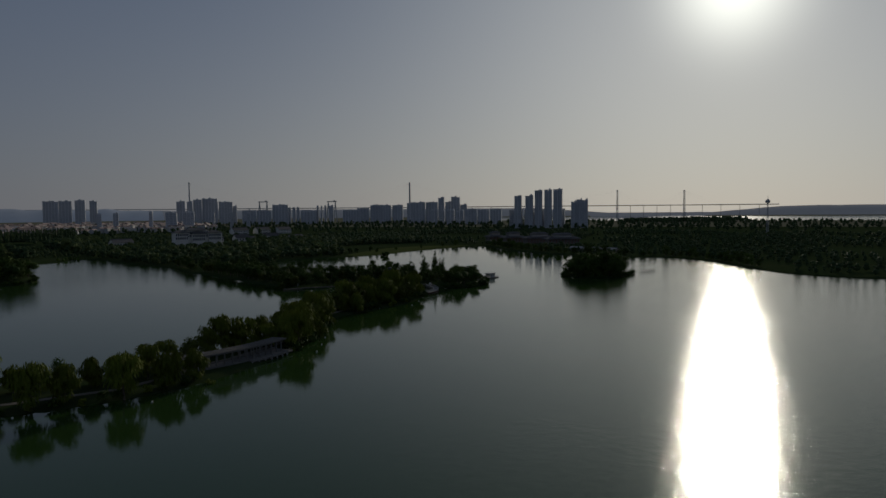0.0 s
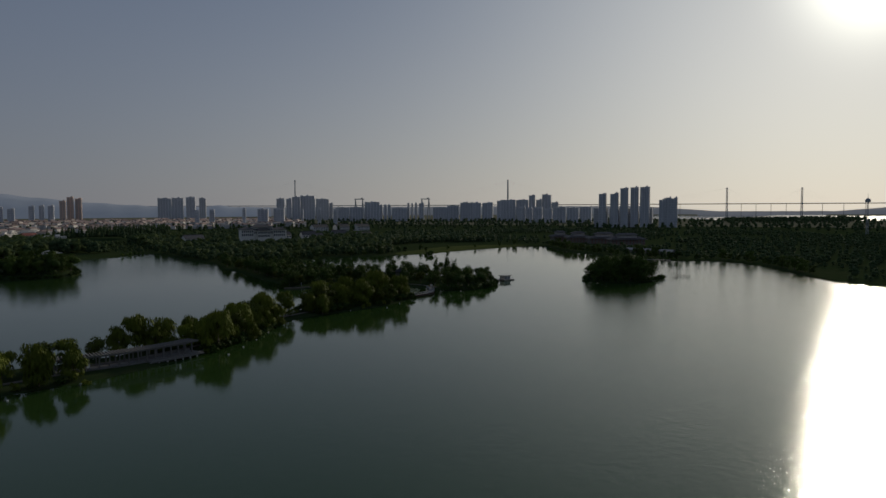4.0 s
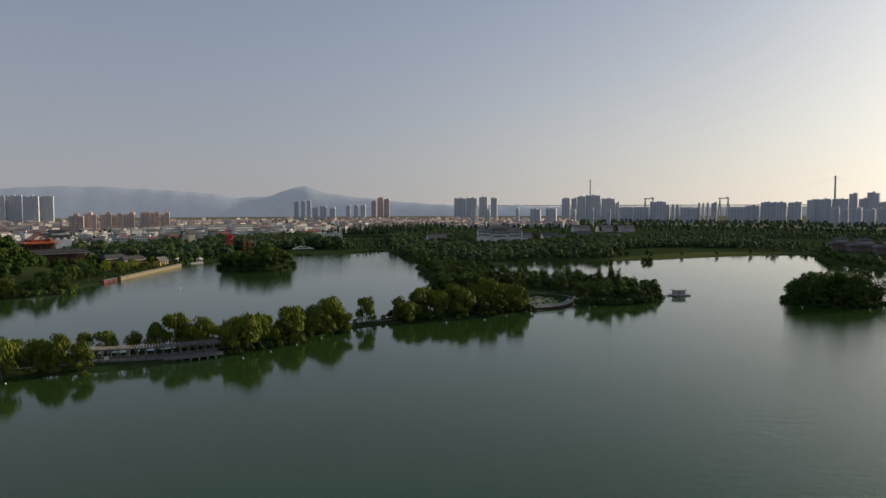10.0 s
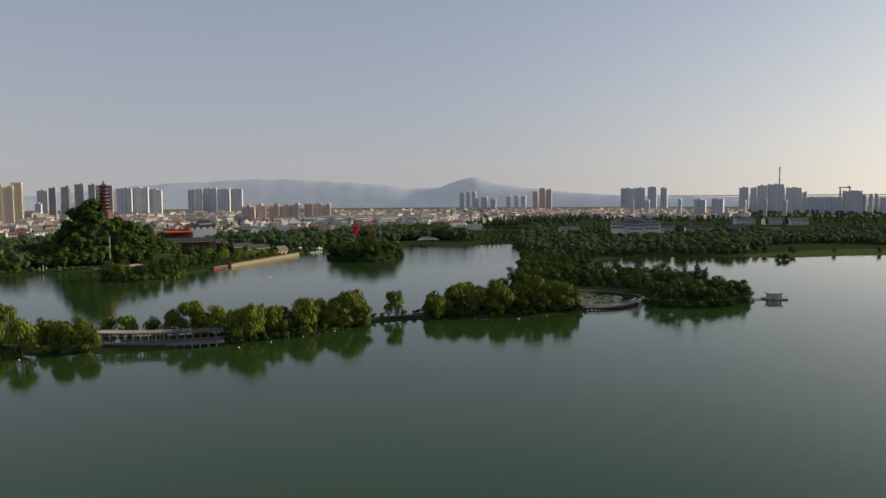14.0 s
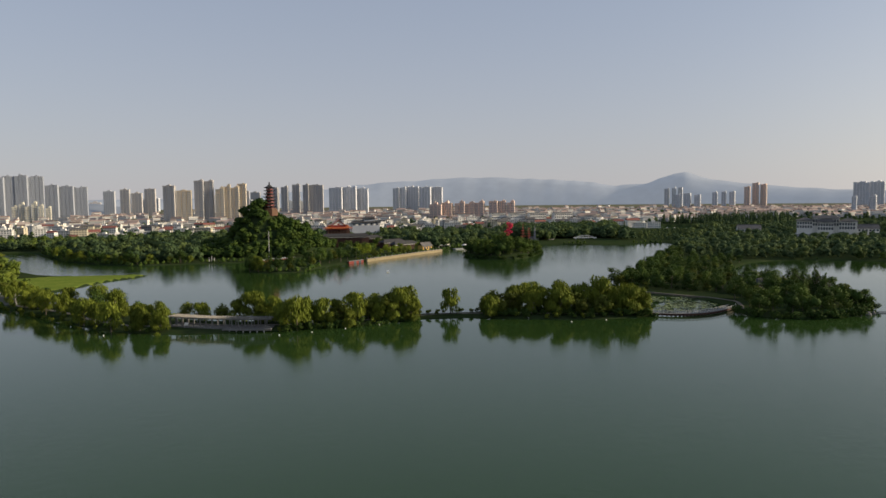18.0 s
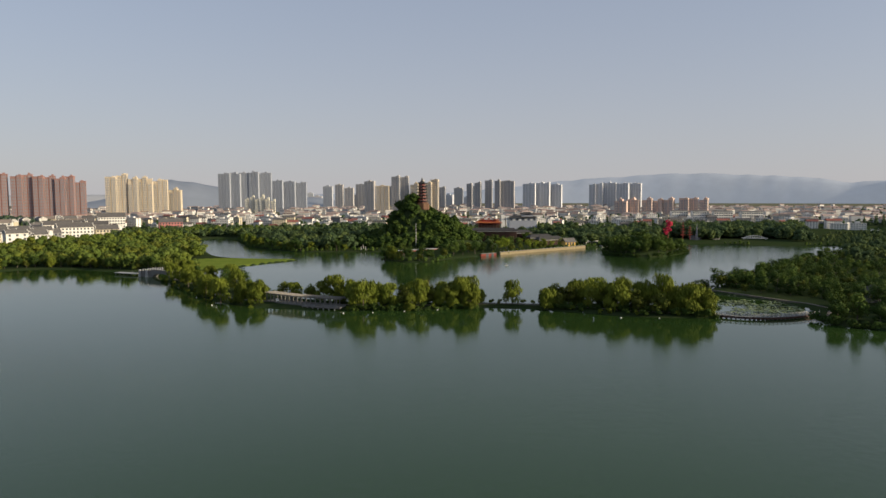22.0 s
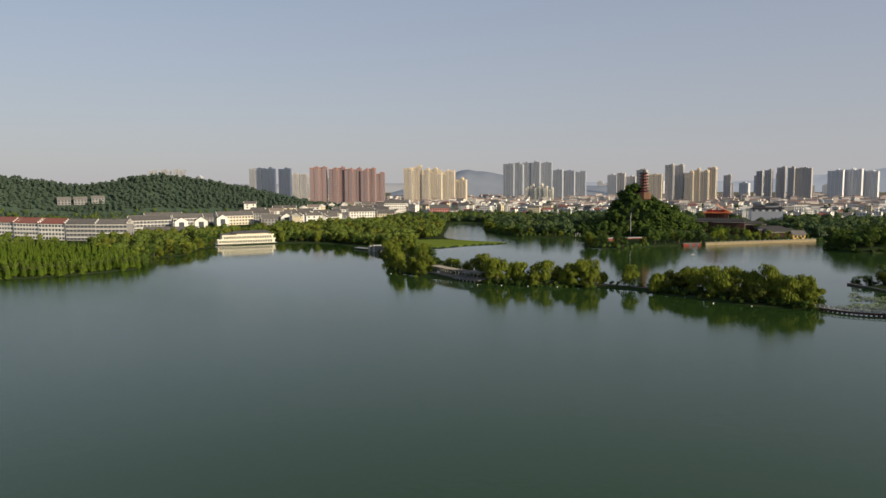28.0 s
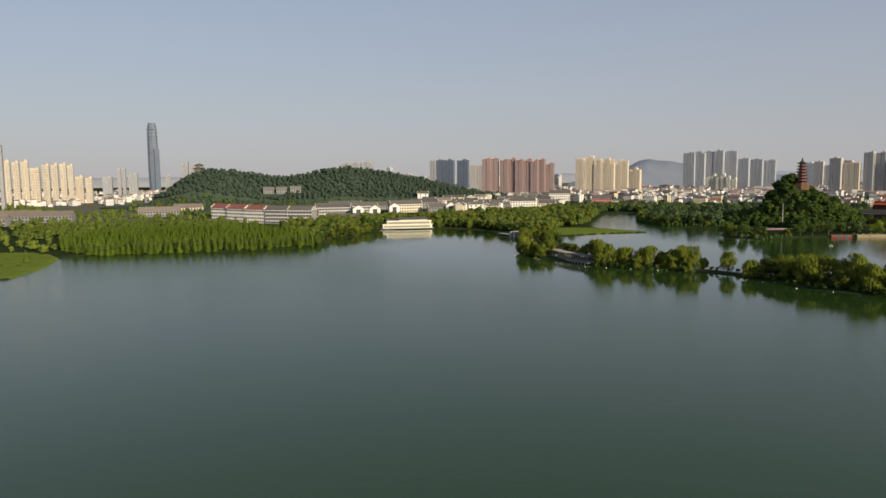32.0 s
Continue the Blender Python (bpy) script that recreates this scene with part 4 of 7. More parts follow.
SOUTH_BANK = strip([(850, 620), (850, 430), (838, 400), (716, 330), (664, 268), (620, 205), (645, 150), (582, 105), (490, 70), (444, 46), (420, -10), (450, -62), (540, -150), (900, -300), (1300, -200), (1500, 300), (1300, 900), (1000, 800), (880, 640), (860, 560)], 11.0, 60000)
SHED_YARD = rounded([(790, 330), (835, 250), (960, 240), (1010, 440), (960, 470), (860, 420)], 1)
SOUTH_BANK = np.array([p for p in SOUTH_BANK if not inside(SHED_YARD, *p[:, None])[0] and noise.noise(Vector((p[0] * 0.005, p[1] * 0.009, 1))) > -0.25])
woods("southeast_woods", "dark tree belts on the far flat shore", SOUTH_BANK, ["round", "dense"], 16, LEAF_FAR, 1.8, (5, 10), (2, 4, 5))
FAR_BELT = strip([(1500, 300), (1400, -300), (2600, -600), (2500, 900), (1800, 2200), (900, 2500), (900, 1300), (1250, 1000)], 32.0, 20000)
woods("far_woods", "distant dark tree belts across the plain", FAR_BELT, ["round"], 4, LEAF_FAR, 1.2, (10, 16), (2, 4, 5))
RIDGE = strip([(-1150, 420), (-1090, 350), (-1000, 360), (-900, 480), (-820, 620), (-720, 780), (-640, 900), (-690, 1010), (-800, 970), (-960, 830), (-1080, 640)], 6.8, 60000)
VILLA_YARD = rounded([(-922, 516), (-906, 590), (-884, 592), (-896, 512)], 1)
RIDGE = np.array([p for p in RIDGE if not inside(VILLA_YARD, *p[:, None])[0]])
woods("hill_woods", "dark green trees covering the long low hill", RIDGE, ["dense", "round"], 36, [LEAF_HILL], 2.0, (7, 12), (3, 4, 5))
WEST_PLAIN = strip([(-330, -10), (-270, 20), (-330, 60), (-430, 210), (-450, 320), (-560, 300), (-640, 300), (-900, 420), (-1500, 600), (-1500, 0), (-700, -200)], 15.0, 9000)
OPEN_FIELD = rounded([(-840, 190), (-720, 350), (-960, 480), (-1560, 440), (-1560, 170)], 1)
WEST_PLAIN = np.array([p for p in WEST_PLAIN if not inside(OPEN_FIELD, *p[:, None])[0] or noise.noise(Vector((p[0] * 0.006, p[1] * 0.012, 7))) > 0.33])
woods("west_plain_woods", "sunlit green trees among the western houses", WEST_PLAIN, ["round"], 40, [LEAF_WEST, LEAF_WESTDARK], 2.0, (6, 10), (3, 4, 5))
SWAMP_BACK = strip([(-405, 70), (-425, 300), (-330, 262), (-470, 300), (-600, 270), (-620, 120), (-560, 40), (-430, 20)], 8.0, 9000)
woods("swamp_back_woods", "green trees behind the swamp cypresses", SWAMP_BACK, ["round", "dense"], 30, [LEAF_WEST, LEAF_WESTDARK, LEAF_WESTDARK], 1.8, (5, 8.5), (3, 4, 5))
HILL_FOOT = strip([(-640, 330), (-760, 380), (-880, 440), (-850, 560), (-760, 720), (-690, 860), (-640, 900), (-660, 760), (-690, 620), (-680, 480), (-660, 400)], 13.0, 9000)
PLAIN_FOOT = strip([(-1000, 330), (-1500, 480), (-1500, 800), (-1250, 760), (-1120, 560), (-1090, 400)], 11.0, 9000)
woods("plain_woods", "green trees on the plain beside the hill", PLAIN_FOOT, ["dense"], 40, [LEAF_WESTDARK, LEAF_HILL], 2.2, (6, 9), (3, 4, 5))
HILL_FLANK = strip([(-1010, 350), (-900, 470), (-820, 600), (-700, 520), (-655, 400), (-640, 330), (-760, 300), (-900, 305), (-985, 320)], 8.0, 12000)
HILL_FLANK = np.array([p for p in HILL_FLANK if not (inside(VILLA_YARD, *p[:, None])[0] and p[0] < -860)])
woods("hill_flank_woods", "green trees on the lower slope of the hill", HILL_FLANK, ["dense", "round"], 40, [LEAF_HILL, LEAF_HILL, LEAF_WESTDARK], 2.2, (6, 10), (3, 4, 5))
woods("hill_foot_woods", "green trees between the houses and the hill", HILL_FOOT, ["dense", "round"], 40, [LEAF_WESTDARK, LEAF_HILL], 2.0, (5, 9), (3, 4, 5))
TOWN_TREES = strip([(-640, 560), (-640, 1000), (-300, 1050), (600, 1050), (900, 1150), (900, 1700), (-700, 1700), (-760, 1000)], 24.0, 9000)
TOWN_TREES = np.array([p for p in TOWN_TREES if not inside(WEDGE, *p[:, None])[0]])
CONE_BELT = strip([(640, 1270), (700, 1290), (860, 1200), (1000, 1330), (960, 1400), (740, 1340)], 8.5, 4000)
woods("conifer_belt", "row of dark pointed conifers beyond the pond", CONE_BELT, ["cone"], 40, LEAF_FAR, 1.3, (15, 22), (0, 4, 6))
woods("town_trees", "dark trees between the town blocks", TOWN_TREES, ["round"], 6, LEAF_FAR, 1.0, (8, 12), (3, 4, 6))
RIVER_WOODS = strip([(2250, 250), (2420, -90), (2700, -170), (2720, -60), (2450, 300)], 14.0, 6000)
woods("river_woods", "dark wooded river bank", RIVER_WOODS, ["round"], 4, LEAF_FAR, 1.2, (14, 20), (2, 4, 5))
for x, y in ((-216, -6), (-226, -16), (-236, 2), (-250, -20), (-200, -30), (-262, 8)):
    plant(BUSHES + SWAMPS[:1], x, y, 0.9, "lawn trees")
for m in MASTERS:
    for o in (m, *m.children_recursive):
        bpy.data.objects.remove(o)


# ---- city ----
BROWN = [  # x, y, width, height
    (-949, 1148, 19, 106),
    (-942, 1168, 19, 106),
    (-916, 1179, 19, 103),
    (-909, 1199, 16, 106),
    (-888, 1204, 18, 102),
    (-880, 1224, 19, 103),
    (-859, 1229, 17, 100),
    (-852, 1248, 16, 103),
    (-850, 1276, 19, 93),
]
SLATE = [  # x, y, width, height
    (-1504, 1447, 22, 118),
    (-1482, 1472, 41, 119),
    (-1448, 1509, 39, 118),
    (-959, 2113, 33, 135),
    (-928, 2130, 28, 137),
    (-908, 2152, 26, 138),
    (-876, 2157, 28, 141),
    (-848, 2181, 36, 138),
    (-814, 2209, 30, 112),
    (-784, 2233, 36, 110),
    (-752, 2258, 34, 106),
]
PALE = [  # x, y, width, height
    (-1498, 1602, 26, 101),
    (-1479, 1622, 26, 99),
    (-1474, 1655, 23, 94),
    (-382, 1841, 30, 101),
    (-313, 1862, 24, 113),
    (-291, 1878, 24, 113),
    (-262, 2294, 24, 88),
    (-172, 2321, 20, 99),
    (-135, 2258, 23, 102),
    (-100, 2264, 25, 109),
    (-66, 2218, 19, 108),
    (-35, 2232, 44, 106),
    (-711, 2548, 32, 102),
    (-675, 2559, 36, 90),
    (-647, 2619, 38, 104),
]
YELLOW = [  # x, y, width, height
    (-966, 1540, 24, 109),
    (-951, 1563, 24, 117),
    (-925, 1569, 21, 108),
    (-913, 1602, 33, 110),
    (-899, 1648, 33, 104),
    (-886, 1692, 34, 81),
    (-348, 1852, 32, 88),
    (-262, 1869, 20, 94),
    (-246, 1883, 16, 101),
    (-228, 1889, 22, 96),
    (-211, 1904, 21, 104),
]
HAZY = [  # x, y, width, height
    (17, 2528, 41, 102),
    (64, 2552, 48, 105),
    (111, 2574, 41, 99),
    (251, 2837, 25, 102),
    (278, 2837, 25, 104),
    (318, 2856, 46, 108),
    (368, 2834, 43, 105),
    (417, 2861, 45, 105),
]
ORANGE = [  # x, y, width, height
    (290, 1736, 30, 49),
    (321, 1750, 29, 51),
    (353, 1748, 25, 51),
    (380, 1761, 24, 49),
    (406, 1758, 26, 51),
    (441, 1755, 22, 51),
    (466, 1767, 21, 52),
    (489, 1764, 21, 51),
]
EASTORANGE = [  # x, y, width, height
    (1569, 2498, 24, 89),
    (1614, 2517, 26, 104),
    (1643, 2510, 26, 99),
]
EASTPALE = [  # x, y, width, height
    (1542, 3142, 25, 90),
    (1570, 3128, 20, 93),
    (1596, 3115, 22, 95),
    (1287, 2487, 22, 62),
    (1316, 2472, 29, 66),
    (1347, 2454, 25, 61),
    (1400, 2425, 20, 70),
    (1426, 2409, 18, 72),
    (1451, 2395, 22, 72),
    (2031, 2485, 57, 104),
    (2071, 2451, 49, 106),
    (2110, 2415, 41, 109),
    (2146, 2382, 31, 105),
]
RIVERSIDE = [  # x, y, width, height
    (2197, 1997, 36, 100), (2219, 1971, 24, 98), (2238, 1948, 36, 107), (2269, 1911, 62, 111), (2307, 1863, 57, 97), (2329, 1834, 17, 80),
    (2174, 1533, 61, 81), (2355, 1220, 43, 78), (2372, 1184, 44, 78), (2392, 1142, 44, 77), (2411, 1097, 28, 85), (2424, 1064, 50, 87),
    (2443, 1018, 50, 87), (2457, 983, 27, 105), (2467, 958, 25, 88), (2476, 930, 38, 107), (2487, 900, 29, 77),
]
RIVERLOW = [  # x, y, width, height
    (1299, 1558, 13, 54), (1328, 1531, 16, 55), (1390, 1471, 12, 58), (1426, 1434, 33, 57), (1456, 1401, 33, 58), (1499, 1351, 8, 53),
    (1530, 1314, 11, 58), (1558, 1278, 13, 54), (2109, 1627, 53, 61), (2140, 1583, 55, 61), (2193, 1504, 11, 69), (2202, 1491, 13, 69),
    (2210, 1478, 13, 69), (2231, 1444, 61, 58), (2249, 1415, 10, 75), (2257, 1403, 8, 74), (2264, 1390, 10, 75), (2274, 1371, 21, 77),
    (2311, 1305, 64, 59), (2333, 1263, 49, 66),
]
RIVERROW = [  # x, y, width, height
    (2114, 901, 26, 59), (2123, 876, 20, 55), (2134, 849, 30, 57), (2145, 818, 30, 54), (2157, 782, 43, 59), (2171, 741, 43, 57),
    (2183, 700, 42, 58), (1702, 534, 40, 56), (1712, 495, 39, 58), (1720, 456, 36, 56), (1727, 421, 35, 59),
]
TWINS = [  # x, y, width, height
    (1674, 523, 22, 93), (1681, 494, 24, 94), (1687, 470, 23, 107), (1692, 445, 23, 108), (1697, 420, 27, 109),
    (1705, 378, 18, 77), (1707, 364, 17, 81), (1710, 350, 18, 81),
]
SOUTHTAN = [  # x, y, width, height
    (-1518, 176, 20, 108),
    (-1515, 196, 16, 106),
    (-1522, 215, 17, 108),
    (-1529, 237, 23, 91),
    (-1505, 255, 17, 99),
    (-1502, 273, 16, 101),
    (-1508, 292, 15, 102),
    (-1505, 307, 14, 99),
    (-1521, 329, 20, 71),
    (-1516, 349, 17, 69),
]
SOUTHWHITE = [  # x, y, width, height
    (-1856, 512, 12, 94),
    (-1853, 525, 12, 94),
    (-1846, 548, 28, 79),
    (-1801, 688, 23, 112),
    (-1792, 710, 23, 105),
    (-1722, 609, 17, 74),
    (-1864, 481, 30, 70),
    (-1123, 113, 7, 126),
    (-1588, 1126, 25, 108),
    (-1586, 1166, 36, 110),
    (-1547, 1189, 36, 111),
    (-1423, 1356, 22, 113),
]
SKY = [  # x, y, width, height
    (-3259, 1058, 57, 333),
]


WIDER = {"brown towers": 1.28, "slate towers": 1.28, "navy towers": 1.1, "hazy towers": 1.2, "tan towers": 1.22, "pale towers": 1.08, "orange blocks": 1.1}


def tower(row, wall, label, group, lean=-22.0, stepped=False, name="apartment_tower"):
    """A high-rise of several shafts with recessed joints, window strips, floor bands and roof rooms, its broad side to the lake."""
    x, y, w, h = row
    w *= WIDER.get(group, 1.0)
    d = min(16.0, max(9.0, w * 0.55))
    s, c = math.sin(radians(abs(lean))), math.cos(radians(lean))
    w = max(6.0, (w - d * s) / c)
    z0 = gz(x, y) - 1
    t = thing(name, label, "tower", x, y, z0, lean - math.degrees(math.atan2(x - 150, y + 30)), group)
    h -= z0
    n = max(1 if w < 12 else 2, round(w / 11))
    wb = w / n
    part("core", MB().box(-w * 0.47, w * 0.47, -d / 2 + 1.6, d / 2 - 1.6, 0, h - 7), wall, t)
    glass, slabs = MB(), MB()
    for k in range(n):
        xc = -w / 2 + (k + 0.5) * wb
        top = h * (1 - (0.16 * rng.random() if stepped else 0.035 * rng.random())) - 3
        if k == n // 2:
            top = h - 3
        part("shaft", MB().box(xc - wb * 0.44, xc + wb * 0.44, -d / 2, d / 2, 0, top), wall, t)
        for f in (-0.27, 0.0, 0.27):
            glass.box(xc + (f - 0.07) * wb, xc + (f + 0.07) * wb, -d / 2 - 0.12, d / 2 + 0.12, 3, top - 3)
        slabs.box(xc - wb * 0.47, xc + wb * 0.47, -d / 2 - 0.4, d / 2 + 0.4, top - 0.6, top + 0.7)
        for j in range(int(top // 6.2)):
            slabs.box(xc - wb * 0.45, xc + wb * 0.45, -d / 2 - 0.3, d / 2 + 0.3, 4.6 + j * 6.2, 5.7 + j * 6.2)
        a = rng.uniform(-0.2, 0.1)
        if k == n // 2:
            part("roof_room", MB().box(xc + wb * (a - 0.14), xc + wb * (a + 0.2), -d * 0.25, d * 0.25, top, top + rng.uniform(2.0, 4.0)), wall, t)
    for q in (-0.22, 0.22):
        glass.box(-w * 0.475, w * 0.475, d * (q - 0.08), d * (q + 0.08), 3, h - 9)
    tagged(part("glazing", glass, GLASSDARK if wall is NAVYWALL else PALEGLASS if wall is FARPALE else TOWERGLASS, t), kind="stuff")
    tagged(part("floor_band", slabs, wall, t), kind="stuff")
    return t


# haze put into a flat grey for the towers beyond the hill
HAZEWALL = mat("haze_dull_cladding", (0.36, 0.36, 0.375), (0.30, 0.30, 0.32), scale=0.05, rand=0.1)
for rows, wall, label, group, stepped in (
        (BROWN, BROWNWALL, "tall red-brown apartment tower in the city", "brown towers", False),
        (SLATE[:3], NAVYWALL, "tall dark blue glass-clad tower in the city", "navy towers", False),
        (SLATE[3:], SLATEWALL, "tall blue-grey apartment tower in the city", "slate towers", False),
        (PALE, PALEWALL, "pale grey high-rise tower in the city", "pale towers", False),
        (YELLOW, TANWALL, "tan and yellow apartment tower in the city", "tan towers", True),
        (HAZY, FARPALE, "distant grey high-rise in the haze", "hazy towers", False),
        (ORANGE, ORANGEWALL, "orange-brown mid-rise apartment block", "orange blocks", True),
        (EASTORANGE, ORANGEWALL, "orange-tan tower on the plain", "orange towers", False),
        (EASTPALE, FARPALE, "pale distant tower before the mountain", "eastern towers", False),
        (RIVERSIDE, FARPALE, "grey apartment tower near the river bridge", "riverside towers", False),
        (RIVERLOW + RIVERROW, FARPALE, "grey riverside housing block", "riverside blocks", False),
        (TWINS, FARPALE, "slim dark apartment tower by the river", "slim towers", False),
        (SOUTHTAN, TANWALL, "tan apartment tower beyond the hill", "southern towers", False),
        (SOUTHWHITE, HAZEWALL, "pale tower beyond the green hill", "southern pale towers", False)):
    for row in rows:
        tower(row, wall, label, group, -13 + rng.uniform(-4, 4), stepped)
for k in range(6):
    tower((-838 + 17 * k, 2030 + rng.uniform(-8, 8), 15, (52, 60, 50, 62, 54, 48)[k]), WARMWHITE, "cream apartment block before the tall grey towers", "cream towers", -15, True)
SKYGLASS = mat("blue_grey_glass", (0.12, 0.15, 0.20), (0.16, 0.19, 0.245), rough=0.3, scale=0.02, spec=0.5)
for row in SKY:
    x, y, w, h = row
    t = thing("skyscraper", "very tall tapering glass skyscraper in haze", "skyscraper", x, y, 0, 20)
    part("body", MB().ring([(w * 0.42, 0), (w * 0.46, h * 0.3), (w * 0.44, h * 0.7), (w * 0.38, h * 0.95), (w * 0.3, h)], 10), SKYGLASS, t)
    part("side_tower", MB().box(w * 0.2, w * 0.52, -w * 0.25, w * 0.25, 0, h * 0.62), SKYGLASS, t)
    for k in range(18):
        part("floor_ring", MB().ring([(w * 0.475, h * (k + 1) / 20), (w * 0.475, h * (k + 1) / 20 + 1.5)], 10), SKYGLASS, t)

# slighter towers far behind, haze put into their pale walls and glazing
for k in range(64):
    a, d = radians(-58 + 62 * k / 63 + rng.uniform(-0.8, 0.8)), rng.uniform(2700, 3900)
    x, y = -150 + d * math.sin(a), 60 + d * math.cos(a)
    if -0.62 < a < -0.3:
        continue
    w, h, dd = rng.uniform(16, 46), 42 + 55 * rng.uniform() ** 1.6 * d / 3000, rng.uniform(14, 22)
    t = thing("distant_tower", "small pale block far off in the haze", "tower", x, y, gz(x, y) - 1, rng.uniform(-20, 25), "distant towers")
    wall = (GREYCITY, PALEWALL, GREYCITY, PALEWALL)[k % 4]
    part("body", MB().box(-w / 2, w / 2, -dd / 2, dd / 2, 0, h), wall, t)
    win = MB()
    for j in range(max(2, int(w / 6))):
        xc = -w / 2 + (j + 0.5) * w / max(2, int(w / 6))
        win.box(xc - 1.2, xc + 1.2, -dd / 2 - 0.3, dd / 2 + 0.3, 3, h - 4)
    tagged(part("glazing", win, PALEGLASS, t), kind="stuff")
    part("roof_room", MB().box(-w * 0.2, w * 0.15, -dd * 0.3, dd * 0.3, h, h + 5), wall, t)

# low white town between the woods and the towers
PALEROOF = mat("pale_roof_screed", (0.50, 0.47, 0.44), (0.38, 0.36, 0.34), scale=0.3, rand=0.2)
ROOFS = [TILE, PALEROOF, REDTILE, CONCRETE, TILE]


def town_block(x, y, w, d, floors, turn, wall, roof, label, group):
    t = thing("town_house", label, "building", x, y, gz(x, y) - 0.5, turn, group)
    h = floors * 3.1
    walls = MB().box(-w / 2, w / 2, -d / 2, d / 2, 0, h)
    part("wall", walls, wall, t)
    win = MB()
    for k in range(floors):
        for j in range(max(2, int(w / 3.4))):
            xc = -w / 2 + (j + 0.5) * w / max(2, int(w / 3.4))
            win.box(xc - 0.95, xc + 0.95, -d / 2 - 0.12, d / 2 + 0.12, k * 3.1 + 0.9, k * 3.1 + 2.4)
        win.box(-w / 2 - 0.12, w / 2 + 0.12, -1.2, 1.2, k * 3.1 + 0.9, k * 3.1 + 2.4)
    tagged(part("window", win, GLASSDARK, t), kind="stuff")
    r = MB()
    if roof in (CONCRETE, PALEROOF):
        r.box(-w / 2 - 0.4, w / 2 + 0.4, -d / 2 - 0.4, d / 2 + 0.4, h, h + 0.8)
        part("stair_room", MB().box(-w * 0.2, w * 0.1, -2, 2, h + 0.8, h + 3.4), wall, t)
    else:
        r.gable(-w / 2, w / 2, -d / 2, d / 2, h, h + d * 0.28, 0.6)
    part("roof", r, roof, t)
    return t


for ix in range(34):
    for iy in range(8):
        x, y = -620 + ix * 38 + rng.uniform(-10, 10), 1060 + iy * 46 + rng.uniform(-14, 14) + max(0, ix * 38 - 870) * 0.35
        if rng.random() < 0.08:
            continue
        roof = ROOFS[int(rng.choice(5, p=[0.22, 0.3, 0.1, 0.3, 0.08]))]
        town_block(x, y, rng.uniform(11, 25), rng.uniform(8, 11), int(rng.integers(2, 6)), rng.uniform(-20, 30), WHITE if rng.random() < 0.65 else (CREAM if rng.random() < 0.6 else GREYWALL), roof, "white low-rise town block with a pitched or flat roof", "town blocks")

# mountains and the hazy edge of the plain, their haze put into colour and glow
def ridge(name, label, far, rows, base, material, rough=14):
    """A range seen as one far silhouette; rows of bearing in degrees and height."""
    mb = []
    b = np.array(rows, float)
    az = np.arange(b[0, 0], b[-1, 0] + 0.01, 0.25)
    h = np.interp(az, b[:, 0], b[:, 1])
    h = h + np.array([noise.noise(Vector((a * 0.6, 0, far))) * rough * min(1, hh / 60) for a, hh in zip(az, h)])
    vs = []
    for a, hh in zip(az, h):
        s, c = math.sin(radians(a)), math.cos(radians(a))
        for k, (dr, f) in enumerate(((0, 0.0), (60, 0.45), (140, 0.8), (230, 1.0), (300, 0.75))):
            vs.append(((far + dr - 150) * s, (far + dr - 150) * c, base + (hh - base) * f))
    n = len(az)
    i = np.arange(n * 5).reshape(n, 5)
    q = np.stack([i[:-1, :-1], i[1:, :-1], i[1:, 1:], i[:-1, 1:]], -1).reshape(-1, 4)
    return tagged(new(name, arrays_mesh(name, np.array(vs), q, material, smooth=True)), label, "mountain", kind="structure")


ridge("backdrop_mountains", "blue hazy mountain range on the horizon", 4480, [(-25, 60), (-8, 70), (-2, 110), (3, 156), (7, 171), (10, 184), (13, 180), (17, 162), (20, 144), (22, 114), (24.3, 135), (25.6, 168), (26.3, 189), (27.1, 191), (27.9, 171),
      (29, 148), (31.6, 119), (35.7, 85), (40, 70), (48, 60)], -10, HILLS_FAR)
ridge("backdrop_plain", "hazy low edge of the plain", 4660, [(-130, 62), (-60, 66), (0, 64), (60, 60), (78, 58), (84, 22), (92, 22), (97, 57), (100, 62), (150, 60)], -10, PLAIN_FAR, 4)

# cable-stayed river bridge
br = thing("river_bridge", "long cable bridge with tall grey towers over the river", "bridge")
ends = []
for x, y, h in ((3481, 2922, 232), (4137, 1723, 231), (4380, 420, 166), (4390, 20, 160)):
    tw = MB()
    for s in (-3, 3):
        tw.rod((x + s * 1.4, y + s * 1.4, 0), (x + s * 0.9, y + s * 0.9, h), 4.0 if h > 200 else 2.6, 6, 3.0 if h > 200 else 1.8)
    for z in (0.3, 0.66, 0.97):
        tw.box(x - 4, x + 4, y - 4, y + 4, h * z - 2, h * z + 2)
    part("bridge_tower", tw, STEEL, br)
    ends.append((x, y, h))
deck, cab = MB(), MB()
route = [(2500, 4350, 0)] + ends + [(4300, -500, 0)]
